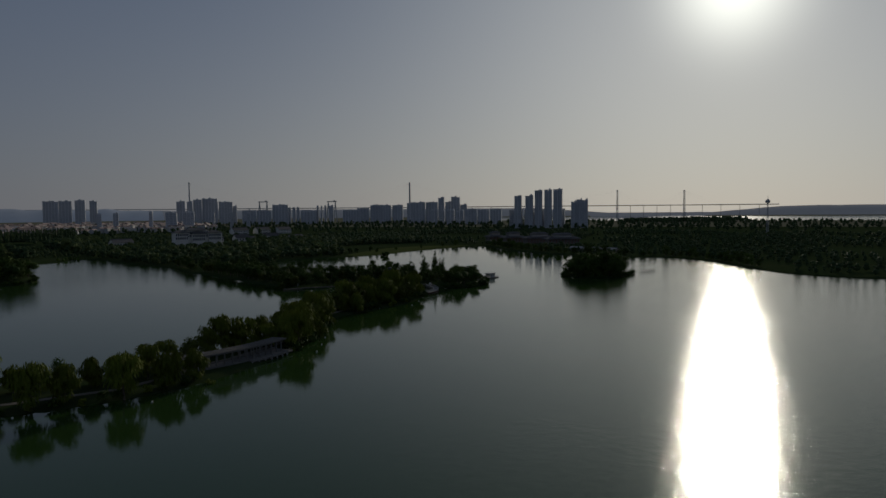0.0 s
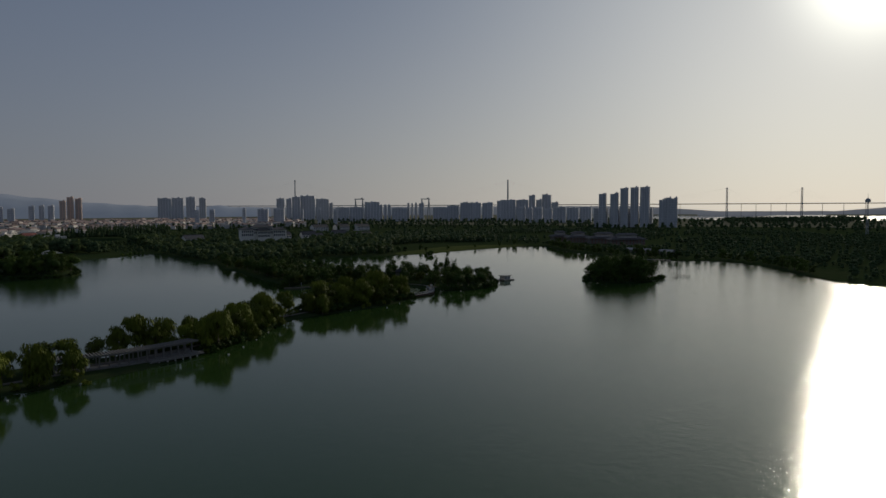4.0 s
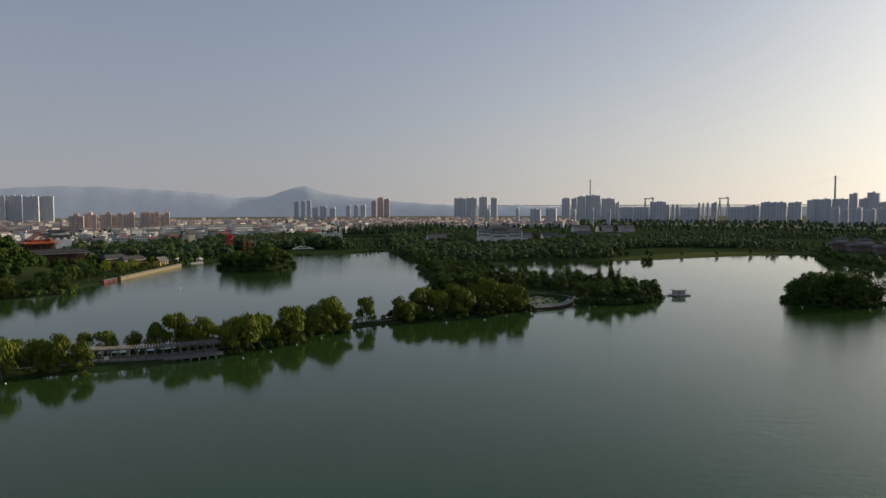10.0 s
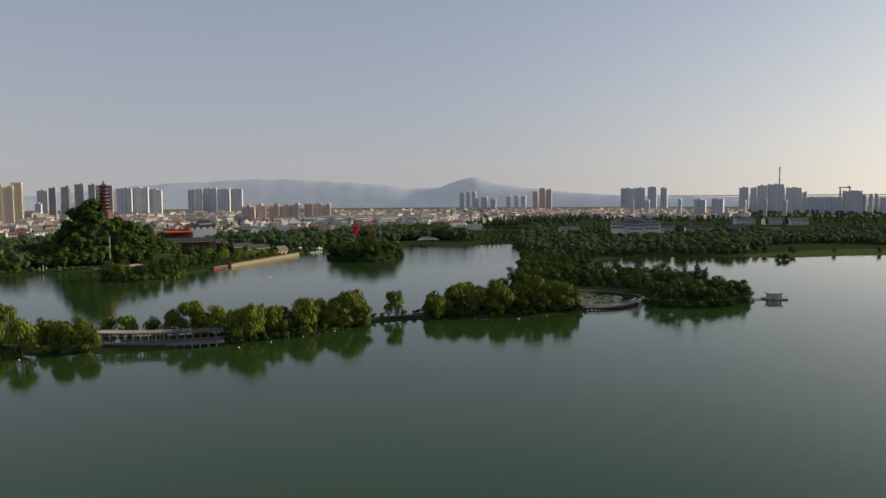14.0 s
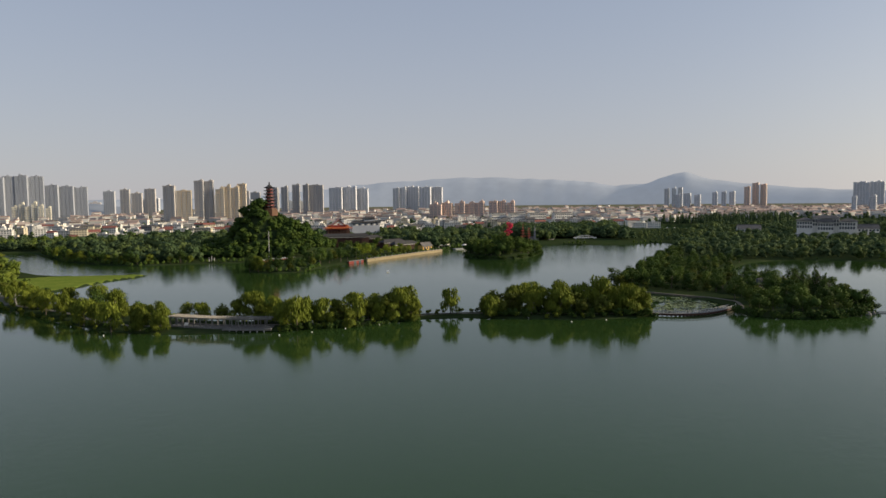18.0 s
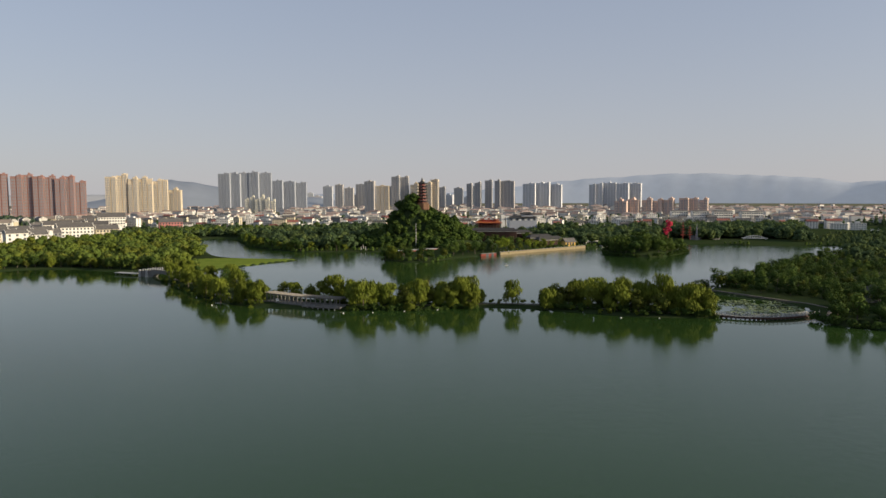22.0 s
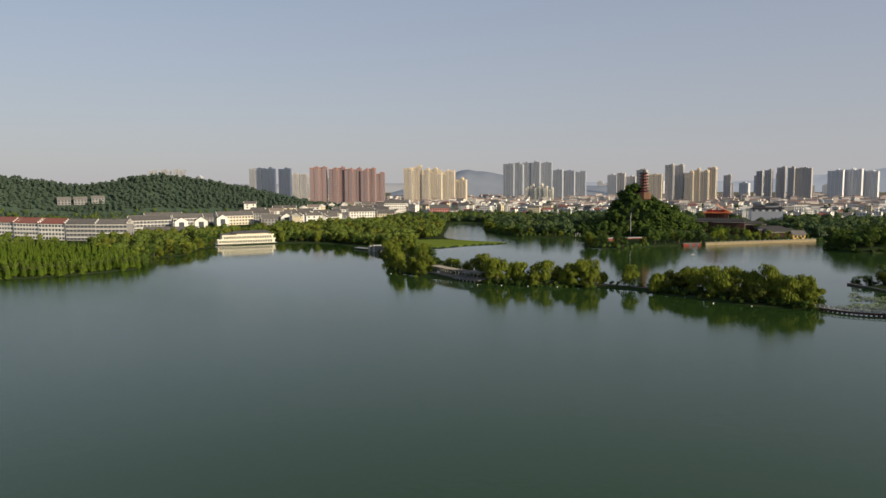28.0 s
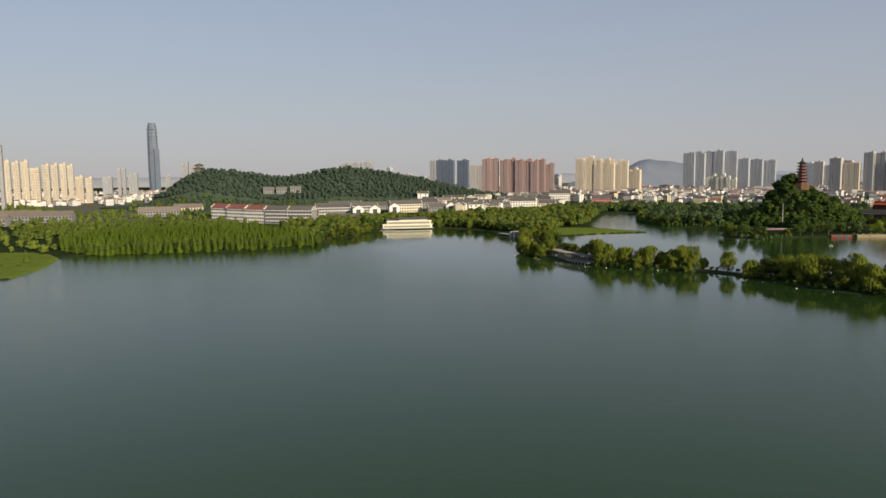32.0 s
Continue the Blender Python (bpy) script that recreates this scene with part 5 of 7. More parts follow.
for a, b in zip(route, route[1:]):
    deck.rod((a[0], a[1], 68), (b[0], b[1], 68), 2.4, 4)
    for k in range(1, 6):
        f = k / 5
        if a[2]:
            cab.rod((a[0], a[1], a[2] * 0.97), (a[0] + (b[0] - a[0]) * 0.42 * f, a[1] + (b[1] - a[1]) * 0.42 * f, 70), 0.07, 3)
        if b[2]:
            cab.rod((b[0], b[1], b[2] * 0.97), (b[0] + (a[0] - b[0]) * 0.42 * f, b[1] + (a[1] - b[1]) * 0.42 * f, 70), 0.07, 3)
    for k in range(1, 5):
        f = k / 5
        x, y = a[0] + (b[0] - a[0]) * f, a[1] + (b[1] - a[1]) * f
        part("bridge_pier", MB().box(x - 1.2, x + 1.2, y - 1.2, y + 1.2, -1, 66), CONCRETE, br)
part("deck", deck, CONCRETE, br)
tagged(part("cable", cab, STEEL, br), kind="stuff")

# the far town beyond, too small and many to pick apart
ft = MB()
for k in range(3600):
    if k % 4:
        a, d = radians(rng.uniform(-92, 32)), rng.uniform(1450, 2900)
    else:
        a, d = radians(rng.uniform(26, 46)), rng.uniform(1800, 2800)
    x, y = 120 + d * math.sin(a), d * math.cos(a)
    w, dd, h = rng.uniform(9, 27), rng.uniform(8, 12), rng.uniform(6, 16)
    q = rng.uniform(-0.3, 0.5)
    c, s = math.cos(q), math.sin(q)
    z0 = 2.4
    ring = ((-w / 2, -dd / 2), (w / 2, -dd / 2), (w / 2, dd / 2), (-w / 2, dd / 2))
    at = lambda px, py, pz: (x + px * c - py * s, y + px * s + py * c, z0 + pz)
    ft.add([at(px, py, pz) for pz in (0, h) for px, py in ring], [(0, 1, 5, 4), (1, 2, 6, 5), (2, 3, 7, 6), (3, 0, 4, 7)])
    for f in range(int(h // 3.2)):
        ft.add([at(px * 1.01, py * 1.02, pz) for pz in (f * 3.2 + 1, f * 3.2 + 2.3) for px, py in ring], [(0, 1, 5, 4), (1, 2, 6, 5), (2, 3, 7, 6), (3, 0, 4, 7)], 1)
    rise = h + (dd * 0.3 if rng.random() < 0.7 else 0.4)
    ft.add([at(px * 1.04, py * 1.1, h) for px, py in ring] + [at(-w / 2, 0, rise), at(w / 2, 0, rise)], [(0, 1, 5, 4), (2, 3, 4, 5), (3, 0, 4), (1, 2, 5)], 2)
FARTOWN = mat("far_town_walls", (0.74, 0.70, 0.64), (0.60, 0.56, 0.52), scale=0.05, island=0.3)
FARROOF = mat("far_town_roofs", (0.34, 0.235, 0.19), (0.25, 0.21, 0.195), scale=0.05, island=0.5)
tagged(new("far_town", ft.mesh("far_town", [FARTOWN, PALEGLASS, FARROOF])), "pale low town houses in the distance", "town", kind="stuff")
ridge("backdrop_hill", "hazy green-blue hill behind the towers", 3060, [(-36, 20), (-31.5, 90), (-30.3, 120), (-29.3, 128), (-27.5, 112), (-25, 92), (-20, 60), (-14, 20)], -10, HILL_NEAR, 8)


# ---- pagoda on the hill ----
def pagoda(x, y, z, total):
    t = thing("pagoda", "seven-storey red octagonal pagoda with dark upturned eaves", "pagoda", x, y, z, 22.5)
    part("base", MB().ring([(8.5, -6), (8.5, 0.6), (7.6, 0.6), (7.6, 1.2)], 8), PODIUM, t, "brown stone base")
    for k in range(8):
        a = radians(45 * k + 22.5)
        part("rail_panel", MB().box(-2.8, 2.8, -0.12, 0.12, 1.2, 2.1), PODIUM, t, at=pose(7.0 * math.cos(a), 7.0 * math.sin(a), 0, 0, 0, 45 * k + 112.5))
    zc, step = 1.2, total * 0.80 / 7
    for k in range(7):
        r = 4.0 - 0.27 * k
        storey = part("storey", MB().ring([(r, zc), (r, zc + step * 0.72)], 8), REDPAINT, t)
        for j in range(8):
            a = radians(45 * j)
            c, s = math.cos(a), math.sin(a)
            part("column", MB().rod((c * (r + 1.2), s * (r + 1.2), zc), (c * (r + 1.2), s * (r + 1.2), zc + step * 0.72), 0.16, 5), REDPAINT, storey)
            d = radians(45 * j + 22.5)
            rr = r * math.cos(radians(22.5))
            part("doorway", MB().box(-0.65, 0.65, -0.06, 0.06, 0, 2.1), GLASSDARK, storey, at=pose(rr * math.cos(d), rr * math.sin(d), zc, 0, 0, 45 * j + 112.5))
        part("gallery_rail", MB().ring([(r + 1.4, zc + 0.1), (r + 1.4, zc + 0.9)], 8, cap=False), DARKRED, storey)
        part("gallery_floor", MB().ring([(r + 1.5, zc - 0.15), (r + 1.5, zc + 0.1)], 8), TIMBER, storey)
        eave = MB()
        ze = zc + step * 0.66
        vs, n = [], 16
        for j in range(n):
            a = radians(22.5 * j)
            corner = j % 2 == 0
            ro = (r + 3.7) if corner else (r + 3.7) * math.cos(radians(22.5))
            vs += [(r * 0.9 * math.cos(a), r * 0.9 * math.sin(a), ze + step * 0.34), ((r + 1.5) * math.cos(a), (r + 1.5) * math.sin(a), ze + 0.55), (ro * math.cos(a), ro * math.sin(a), ze + (1.1 if corner else 0.1)), (r * math.cos(a), r * math.sin(a), ze - 0.35)]
        fs = []
        for j in range(n):
            p, q = 4 * j, 4 * ((j + 1) % n)
            fs += [(p, p + 1, q + 1, q), (p + 1, p + 2, q + 2, q + 1), (p + 2, p + 3, q + 3, q + 2)]
        eave.add(vs, fs)
        part("eave", eave, DARKTILE, storey, "dark tiled upturned eave")
        zc += step
    part("roof", MB().ring([(5.4, zc - 0.8), (3.0, zc + 0.6), (1.2, zc + 2.2), (0.5, zc + 3.0)], 8), DARKTILE, t)
    part("spire", MB().ring([(0.7, zc + 2.8), (1.0, zc + 3.6), (0.45, zc + 4.2), (0.75, zc + 4.8), (0.35, zc + 5.4), (0.15, total)], 8), DARKTILE, t)
    return t


pagoda(0, 753, gz(0, 753) + 1.5, 78.4 - gz(0, 753) - 1.5)

# ---- white lakeside restaurant ----
RESTGLASS = mat("gallery_glazing", (0.16, 0.17, 0.155), (0.24, 0.24, 0.20), rough=0.2, scale=0.5, spec=0.5)
t = thing("lakeside_restaurant", "white stepped lakeside building with glass galleries and grey roof", "building", -300, 406, 0.6, 60)
part("terrace", MB().box(-31, 31, -2.5, 22, -2, 0.8), CONCRETE, t)
for name, x0, x1, yf, z0, z1 in (("ground_floor", -29, 29, 0, 0.8, 4.7), ("first_floor", -24, 28, 3, 4.7, 8.7)):
    floor_ob = part(name, MB().box(x0, x1, yf, 21, z0, z1), WARMWHITE, t)
    n = int((x1 - x0 - 2) / 2.6)
    for k in range(n):
        xw = x0 + 1 + k * 2.6
        window = part("window", MB().box(xw + 0.25, xw + 2.35, yf - 0.05, yf + 0.1, z0 + 0.7, z1 - 0.9), RESTGLASS, floor_ob)
        part("mullion", MB().box(xw - 0.12, xw + 0.12, yf - 0.35, yf + 0.1, z0, z1), WARMWHITE, floor_ob)
    part("cornice", MB().box(x0 - 0.8, x1 + 0.8, yf - 1.1, yf + 0.2, z1 - 0.5, z1 + 0.05), WARMWHITE, floor_ob)
    part("balustrade", MB().box(x0 - 0.6, x1 + 0.6, yf - 1.0, yf - 0.8, z1 + 0.05, z1 + 0.9), WARMWHITE, floor_ob)
part("second_floor", MB().box(-10, 24, 9, 20, 8.7, 10.8), WARMWHITE, t)
part("wing_roof", MB().gable(-24, -10, 4, 20, 8.7, 10.6, 0.8), TILE, t, "grey pitched roof")
part("roof", MB().hip(-13, 25, 8, 20.5, 10.8, 13.0, 1.8, inset=4), TILE, t, "grey pitched roof")
t = thing("mooring_raft", "brown timber raft moored before the restaurant", "raft", -300, 376, 0, 62)
part("deck", MB().box(-8, 8, -2, 2, -0.2, 0.5), TIMBER, t)
for x in (-7, 0, 7):
    part("bollard", MB().ring([(0.25, 0.5), (0.25, 1.3)], 6, 0, x, 1.6), TIMBER, t)

# ---- pergola walk on the causeway ----
t = thing("pergola", "weathered concrete lakeside pergola on a deck over the water", "pergola", 0, 0, 0)


def pergola_at(f):
    """A place on the front edge of the curved deck, and its heading in degrees."""
    x = 5.0 + 49.5 * f
    slope = -0.62 + 0.58 * f
    return x, 314.0 + 49.5 * (-0.62 * f + 0.29 * f * f), math.degrees(math.atan(slope))


for k in range(16):
    x0, y0, turn = pergola_at(k / 16)
    x1, y1, _ = pergola_at((k + 1) / 16)
    L = math.hypot(x1 - x0, y1 - y0)
    here = pose(x0, y0, 0, 0, 0, math.degrees(math.atan2(y1 - y0, x1 - x0)))
    part("deck_bay", MB().box(-0.05, L + 0.05, 0, 6.2, 1.1, 1.45), OLDCONCRETE, t, at=here)
    part("deck_edge", MB().box(-0.03, L + 0.03, -0.12, 0.1, 0.75, 1.55), OLDCONCRETE, t, at=here)
    for y in (0.7, 5.2):
        part("beam", MB().box(-0.03, L + 0.03, y - 0.25, y + 0.25, 5.3, 5.85), OLDCONCRETE, t, at=here)
        part("post", MB().box(-0.2, 0.2, y - 0.2, y + 0.2, 1.45, 5.3), OLDCONCRETE, t, at=here)
    part("bench_rail", MB().box(0, L, 5.4, 5.6, 1.45, 2.2), OLDCONCRETE, t, at=here)
    for j in range(3):
        part("slat", MB().box(j * L / 3, j * L / 3 + 0.3, -0.4, 6.3, 5.85, 6.15), TIMBER, t, at=here)
    if k >= 9:
        part("lake_deck", MB().box(-0.04, L + 0.04, -2.6, -0.13, 0.9, 1.4), OLDCONCRETE, t, at=here)
        part("pile", MB().box(-0.25, 0.25, -2.3, -1.8, -2.4, 0.9), CONCRETE, t, at=here)
        part("deck_rail", MB().box(0, L, -2.55, -2.42, 2.1, 2.3), OLDCONCRETE, t, at=here)
        part("baluster", MB().box(-0.1, 0.1, -2.55, -2.42, 1.4, 2.1), OLDCONCRETE, t, at=here)
    else:
        part("skirt", MB().box(-0.02, L + 0.02, 0.1, 0.4, -1.5, 1.1), OLDCONCRETE, t, at=here)


# ---- old-style houses west of the lake ----
def box_mesh(name, x0, x1, y0, y1, z0, z1, material):
    return MB().box(x0, x1, y0, y1, z0, z1).mesh(name, material)


WIN_MESH = box_mesh("window", -1.25, 1.25, -0.06, 0.06, 0, 2.5, GLASSDARK)
WIN_WIDE = box_mesh("window", -1.5, 1.5, -0.06, 0.06, 0, 2.2, GLASSDARK)
FLOOR = 4.5


def old_house(x, y, w, d, floors, turn, wall, roof, label, group, white_band=False, steps=True, z=None, category="house", name="old_style_house", win=WIN_MESH, rise=0.34, few=False):
    """A long tiled house with stepped white gable walls, window bands and single windows."""
    t = thing(name, label, category, x, y, (gz(x, y) if z is None else z) - 0.3, turn, group)
    h = floors * FLOOR + 0.8
    top = h + d * rise
    body = MB().box(-w / 2, w / 2, -d / 2, d / 2, 0, h)
    body.add([(-w / 2, -d / 2, h), (-w / 2, d / 2, h), (-w / 2, 0, top - 0.1), (w / 2, -d / 2, h), (w / 2, d / 2, h), (w / 2, 0, top - 0.1)], [(0, 2, 1), (3, 4, 5)])
    part("wall", body, wall, t)
    part("roof", MB().gable(-w / 2, w / 2, -d / 2, d / 2, h, top, 0.8), roof, t)
    part("ridge", MB().box(-w / 2, w / 2, -0.3, 0.3, top, top + 0.7), roof, t)
    if steps:
        for sx in (-1, 1):
            xe = sx * (w / 2 + 0.25)
            g = MB()
            for k, f in enumerate((0.16, 0.34, 0.54)):
                g.box(xe - 0.25, xe + 0.25, -d * f, d * f, h - 0.4, top + 1.4 - (top - h) * f * 1.7)
            part("gable_wall", g, WHITE, t, "stepped white gable wall")
    n = max(2, int(w / (7.5 if few else 4.2)))
    for f in range(floors):
        if white_band:
            part("floor_band", MB().box(-w / 2, w / 2, -d / 2 - 0.14, -d / 2 + 0.05, f * FLOOR + 3.8, f * FLOOR + 4.6), WHITE, t, "white floor band")
        for k in range(n):
            part("window", win, None, t, at=pose(-w / 2 + (k + 0.5) * w / n, -d / 2 - 0.03, f * FLOOR + 1.3))
    return t


GREY_LABEL = "grey-walled old-style house with a dark tiled roof"
WHITE_LABEL = "white-walled old-style house with a dark tiled roof"
def nearer(x, y, f=0.93):
    return 250 + (x - 250) * f, -60 + (y + 60) * f


for x, y, w, d, fl, turn, wall, band in (
        (-617, 497, 52, 14, 3, 66, GREYWALL, True), (-620, 645, 54, 14, 3, 72, CREAM, True), (-573, 434, 20, 12, 2, 60, GREYWALL, False), (-523, 468, 66, 10, 1, 38, GREYWALL, False),
        (-571, 676, 28, 13, 2, 60, GREYWALL, False), (-552, 775, 44, 14, 2, 50, WHITE, True), (-560, 817, 36, 12, 2, 55, GREYWALL, False), (-569, 888, 46, 14, 3, 52, WHITE, True),
        (-620, 560, 40, 13, 3, 68, GREYWALL, True), (-660, 720, 46, 13, 3, 62, GREYWALL, False), (-640, 790, 44, 13, 2, 50, WHITE, False), (-650, 860, 40, 12, 2, 56, GREYWALL, False)):
    old_house(*nearer(x, y), w, d + 2, fl, turn, wall, TILE, WHITE_LABEL if wall is WHITE else GREY_LABEL, "old-style houses", band)
for x, y, w, d, fl, turn, wall, band in (
        (-680, 560, 50, 14, 3, 66, GREYWALL, True), (-700, 640, 44, 13, 2, 66, GREYWALL, False), (-545, 930, 30, 12, 2, 45, CREAM, False), (-640, 940, 40, 13, 3, 48, WHITE, True)):
    old_house(*nearer(x, y), w, d + 2, fl, turn, wall, TILE, WHITE_LABEL if wall is WHITE else GREY_LABEL, "old-style houses", band)
for ix in range(6):
    for iy in range(13):
        x, y = -470 - ix * 46 - iy * 9 + rng.uniform(-8, 8), 640 + iy * 34 + ix * 12 + rng.uniform(-6, 6)
        if ix == 0 and iy > 10 or ix > 4 and iy < 2 or x < -760 or gz(x, y) > 16:
            continue
        old_house(x, y, rng.uniform(15, 30), rng.uniform(10, 13), int(rng.integers(1, 4)), rng.uniform(25, 62) + (90 if rng.random() < 0.3 else 0), (WHITE, CREAM, WHITE, GREYWALL)[int(rng.integers(4))], TILE if rng.random() < 0.7 else BROWNTILE, WHITE_LABEL, "old-style houses", False, few=True)
old_house(-594, 1017, 42, 18, 4, 40, WHITE, TILE, "large white house with rows of windows and hipped dark roof", "old-style houses", True, False)
old_house(-474, 1000, 36, 16, 3, 35, mat("pink_wall", (0.52, 0.20, 0.18), (0.45, 0.18, 0.16), scale=0.2), TILE, "pink-red hall with pale pitched roof", "old-style houses", False, False)
for x, y, w, turn in ((-640, 326, 40, 16), (-603, 334, 40, 16), (-566, 344, 36, 18)):
    old_house(*nearer(x, y), w, 14, 4, turn, WHITE, REDTILE, "white apartment row with red roof and balconies", "red-roofed apartments", True, True, win=WIN_WIDE)
for x, y, w, turn in ((-530, 358, 34, 30), (-500, 378, 34, 34)):
    old_house(*nearer(x, y), w, 14, 4, turn, GREYWALL, TILE, "grey apartment row with dark roof", "grey apartments", True, True, win=WIN_WIDE)
for x, y, w, d, turn, wall in ((-824, 338, 46, 16, 58, CREAM), (-740, 100, 90, 16, 60, GREYWALL), (-790, 80, 70, 16, 60, GREYWALL), (-755, 268, 60, 16, 62, GREYWALL), (-700, 30, 60, 14, 58, GREYWALL)):
    old_house(x, y, w, d, 2, turn, CREAM if wall is CREAM else GREYWALL, BROWNTILE, "low long house with a brown-grey roof", "low houses", False, False)
# white arched gate houses
for x, y, turn in ((-568, 514, 62), (-557, 538, 62), (-549, 690, 58), (-590, 600, 62)):
    t = thing("gate_house", "white gabled gate house with a dark panel as shade of the tall opening", "gate", *nearer(x, y), gz(x, y), turn, "gate houses")
    part("wall", MB().box(-8, 8, -4, 4, 0, 12).add([(-8, -4, 12), (8, -4, 12), (0, -4, 17), (-8, 4, 12), (8, 4, 12), (0, 4, 17)], [(0, 1, 2), (3, 5, 4)]), WHITE, t)
    # the wall is solid; a dark panel paints the shade inside the opening
    part("opening", MB().box(-3.2, 3.2, -4.15, -3.9, 0, 11), GLASSDARK, t, "dark panel as shade of the tall opening")
    part("roof", MB().gable(-4, 4, -8, 8, 12, 17.2, 0.7).mesh("roof", TILE), None, t, at=pose(0, 0, 0, 0, 0, 90))
# villas below the hill, and the pavilion on it
for x, y in ((-912, 528), (-905, 552), (-893, 576)):
    old_house(x, y, 20, 10, 2, 65, GREYWALL, OLDCONCRETE, "pale grey villa on the slope of the hill", "villas", False, False, name="villa")
t = thing("hill_pavilion", "dark two-tiered pavilion on the hilltop", "pavilion", -1035, 440, gz(-1035, 440), 30)
part("hall", MB().box(-8, 8, -7, 7, -1, 9), TIMBER, t)
part("lower_roof", MB().hip(-9, 9, -8, 8, 9, 12, 2.0, lift=0.8), TILE, t)
part("upper_hall", MB().box(-5.5, 5.5, -5, 5, 11, 15), TIMBER, t)
part("upper_roof", MB().hip(-6, 6, -5.5, 5.5, 15, 19, 1.8, lift=0.8), TILE, t)

# ---- temple island ----
TEMPLE_ROOF = mat("orange_glazed_tile", (0.48, 0.15, 0.05), (0.38, 0.12, 0.05), rough=0.4, scale=0.4, bump=0.3)
YELLOWWALL = mat("temple_yellow_wall", (0.62, 0.40, 0.10), (0.52, 0.33, 0.09), scale=0.3)
# temple timber, darkened in colour to carry the shade under the eaves
DARKWOOD = mat("dark_timber_and_shade", (0.07, 0.035, 0.028), (0.05, 0.028, 0.022), scale=0.6)
t = thing("temple_hall", "large temple hall with an orange double-eaved roof and white gable", "temple", 70.7, 812, 0, 10)
part("podium", MB().box(-15, 15, -10, 10, 0, 16.5), DARKWOOD, t)
part("terrace", MB().box(-19, 19, -13, 12, 16.0, 16.8), OLDCONCRETE, t)
part("hall", MB().box(-12.5, 12.5, -8, 8, 16.8, 25.5), DARKWOOD, t)
for k in range(8):
    part("column", MB().ring([(0.4, 16.8), (0.4, 24.5)], 8, 0, -12.6 + k * 3.6, -9.6), DARKWOOD, t)
part("lower_roof", MB().hip(-13.5, 13.5, -9, 9, 24.6, 28.4, 3.0, inset=6.0, lift=1.0), TEMPLE_ROOF, t)
part("eave_board", MB().box(-15.6, 15.6, -11.2, -10.9, 23.9, 24.5), REDPAINT, t)
part("upper_hall", MB().box(-8.5, 8.5, -7, 7, 26, 29.5), REDPAINT, t)
upper = MB()
for sx in (-1, 1):  # each slope sags towards the eave, as a sheet with thickness
    line = [(0.0, 35.2), (3.4, 32.2), (7.0, 29.9), (11.2, 28.6), (12.4, 29.1)]
    vs = [(sx * px, y, pz - dz) for px, pz in line for y in (-8.4, 8.4) for dz in (0, 0.5)]
    for k in range(4):
        a = 4 * k
        upper.add(vs, [(a, a + 2, a + 6, a + 4), (a + 1, a + 5, a + 7, a + 3), (a, a + 4, a + 5, a + 1), (a + 2, a + 3, a + 7, a + 6)])
part("upper_roof", upper, TEMPLE_ROOF, t)
part("ridge", MB().box(-0.45, 0.45, -8.8, 8.8, 34.9, 35.9), TEMPLE_ROOF, t)
part("gable_panel", MB().add([(-6.2, -7.6, 29.0), (6.2, -7.6, 29.0), (0, -7.6, 33.4), (-6.2, -7.2, 29.0), (6.2, -7.2, 29.0), (0, -7.2, 33.4)], [(0, 1, 2), (3, 5, 4), (0, 3, 4, 1), (1, 4, 5, 2), (2, 5, 3, 0)]), WHITE, t, "white gable panel")
part("gable_window", MB().box(-1.3, 1.3, -7.75, -7.6, 29.3, 30.9), REDPAINT, t)
t = thing("town_hall", "broad grey-blue hall with dark roofs and white gables", "hall", 104, 935, gz(104, 935) - 4.5, 10)
part("hall", MB().box(-19, 19, -7, 7, -1, 29), SLATEWALL, t)
for k in range(9):
    part("window", MB().box(-17.5 + k * 4, -15 + k * 4, -7.15, -6.9, 25.5, 28), WHITE if k % 2 else GLASSDARK, t)
part("lower_roof", MB().hip(-19, 19, -7, 7, 29, 32.5, 2.0, lift=0.6), DARKTILE, t)
part("upper_hall", MB().box(-2, 14, -4.4, 4.4, 30, 34), SLATEWALL, t)
part("upper_roof", MB().hip(-2, 14, -4.4, 4.4, 34, 37, 1.8, lift=0.7), DARKTILE, t)
for k in range(2):
    part("gable_wing", MB().box(-30 + 6 * k, -25 + 6 * k, -6, 6, -1, 33 - 2 * k), WHITE, t, "white gable wing")
for x, y, w, turn, base, label in ((80, 788, 54, 4, 10.0, "long dark-roofed temple gallery with a pale eave line"), (104, 822, 36, 25, 6.0, "low dark-roofed temple side hall"), (30, 800, 30, 10, 6.0, "low dark-roofed temple side hall"),
                                   (134, 792, 30, 35, 3.0, "low dark-roofed temple side hall"), (146, 772, 34, 40, 2.0, "long dark-roofed temple gallery with a pale eave line")):
    t = thing("temple_gallery", label, "temple", x, y, gz(x, y), turn, "temple galleries")
    part("wall", MB().box(-w / 2, w / 2, -4, 4, -1, base + 4.2), DARKWOOD, t)
    part("roof", MB().hip(-w / 2, w / 2, -4, 4, base + 4.2, base + 8, 1.8, lift=0.6), DARKTILE, t)
    part("eave_board", MB().box(-w / 2 - 1.2, w / 2 + 1.2, -5.75, -5.5, base + 3.5, base + 4.0), CONCRETE, t, "pale eave board")
    for k in range(int(w / 4)):
        part("column", MB().box(-w / 2 + 2 + k * 4 - 0.2, -w / 2 + 2 + k * 4 + 0.2, -5.2, -4.8, -1, base + 4.0), DARKWOOD, t)
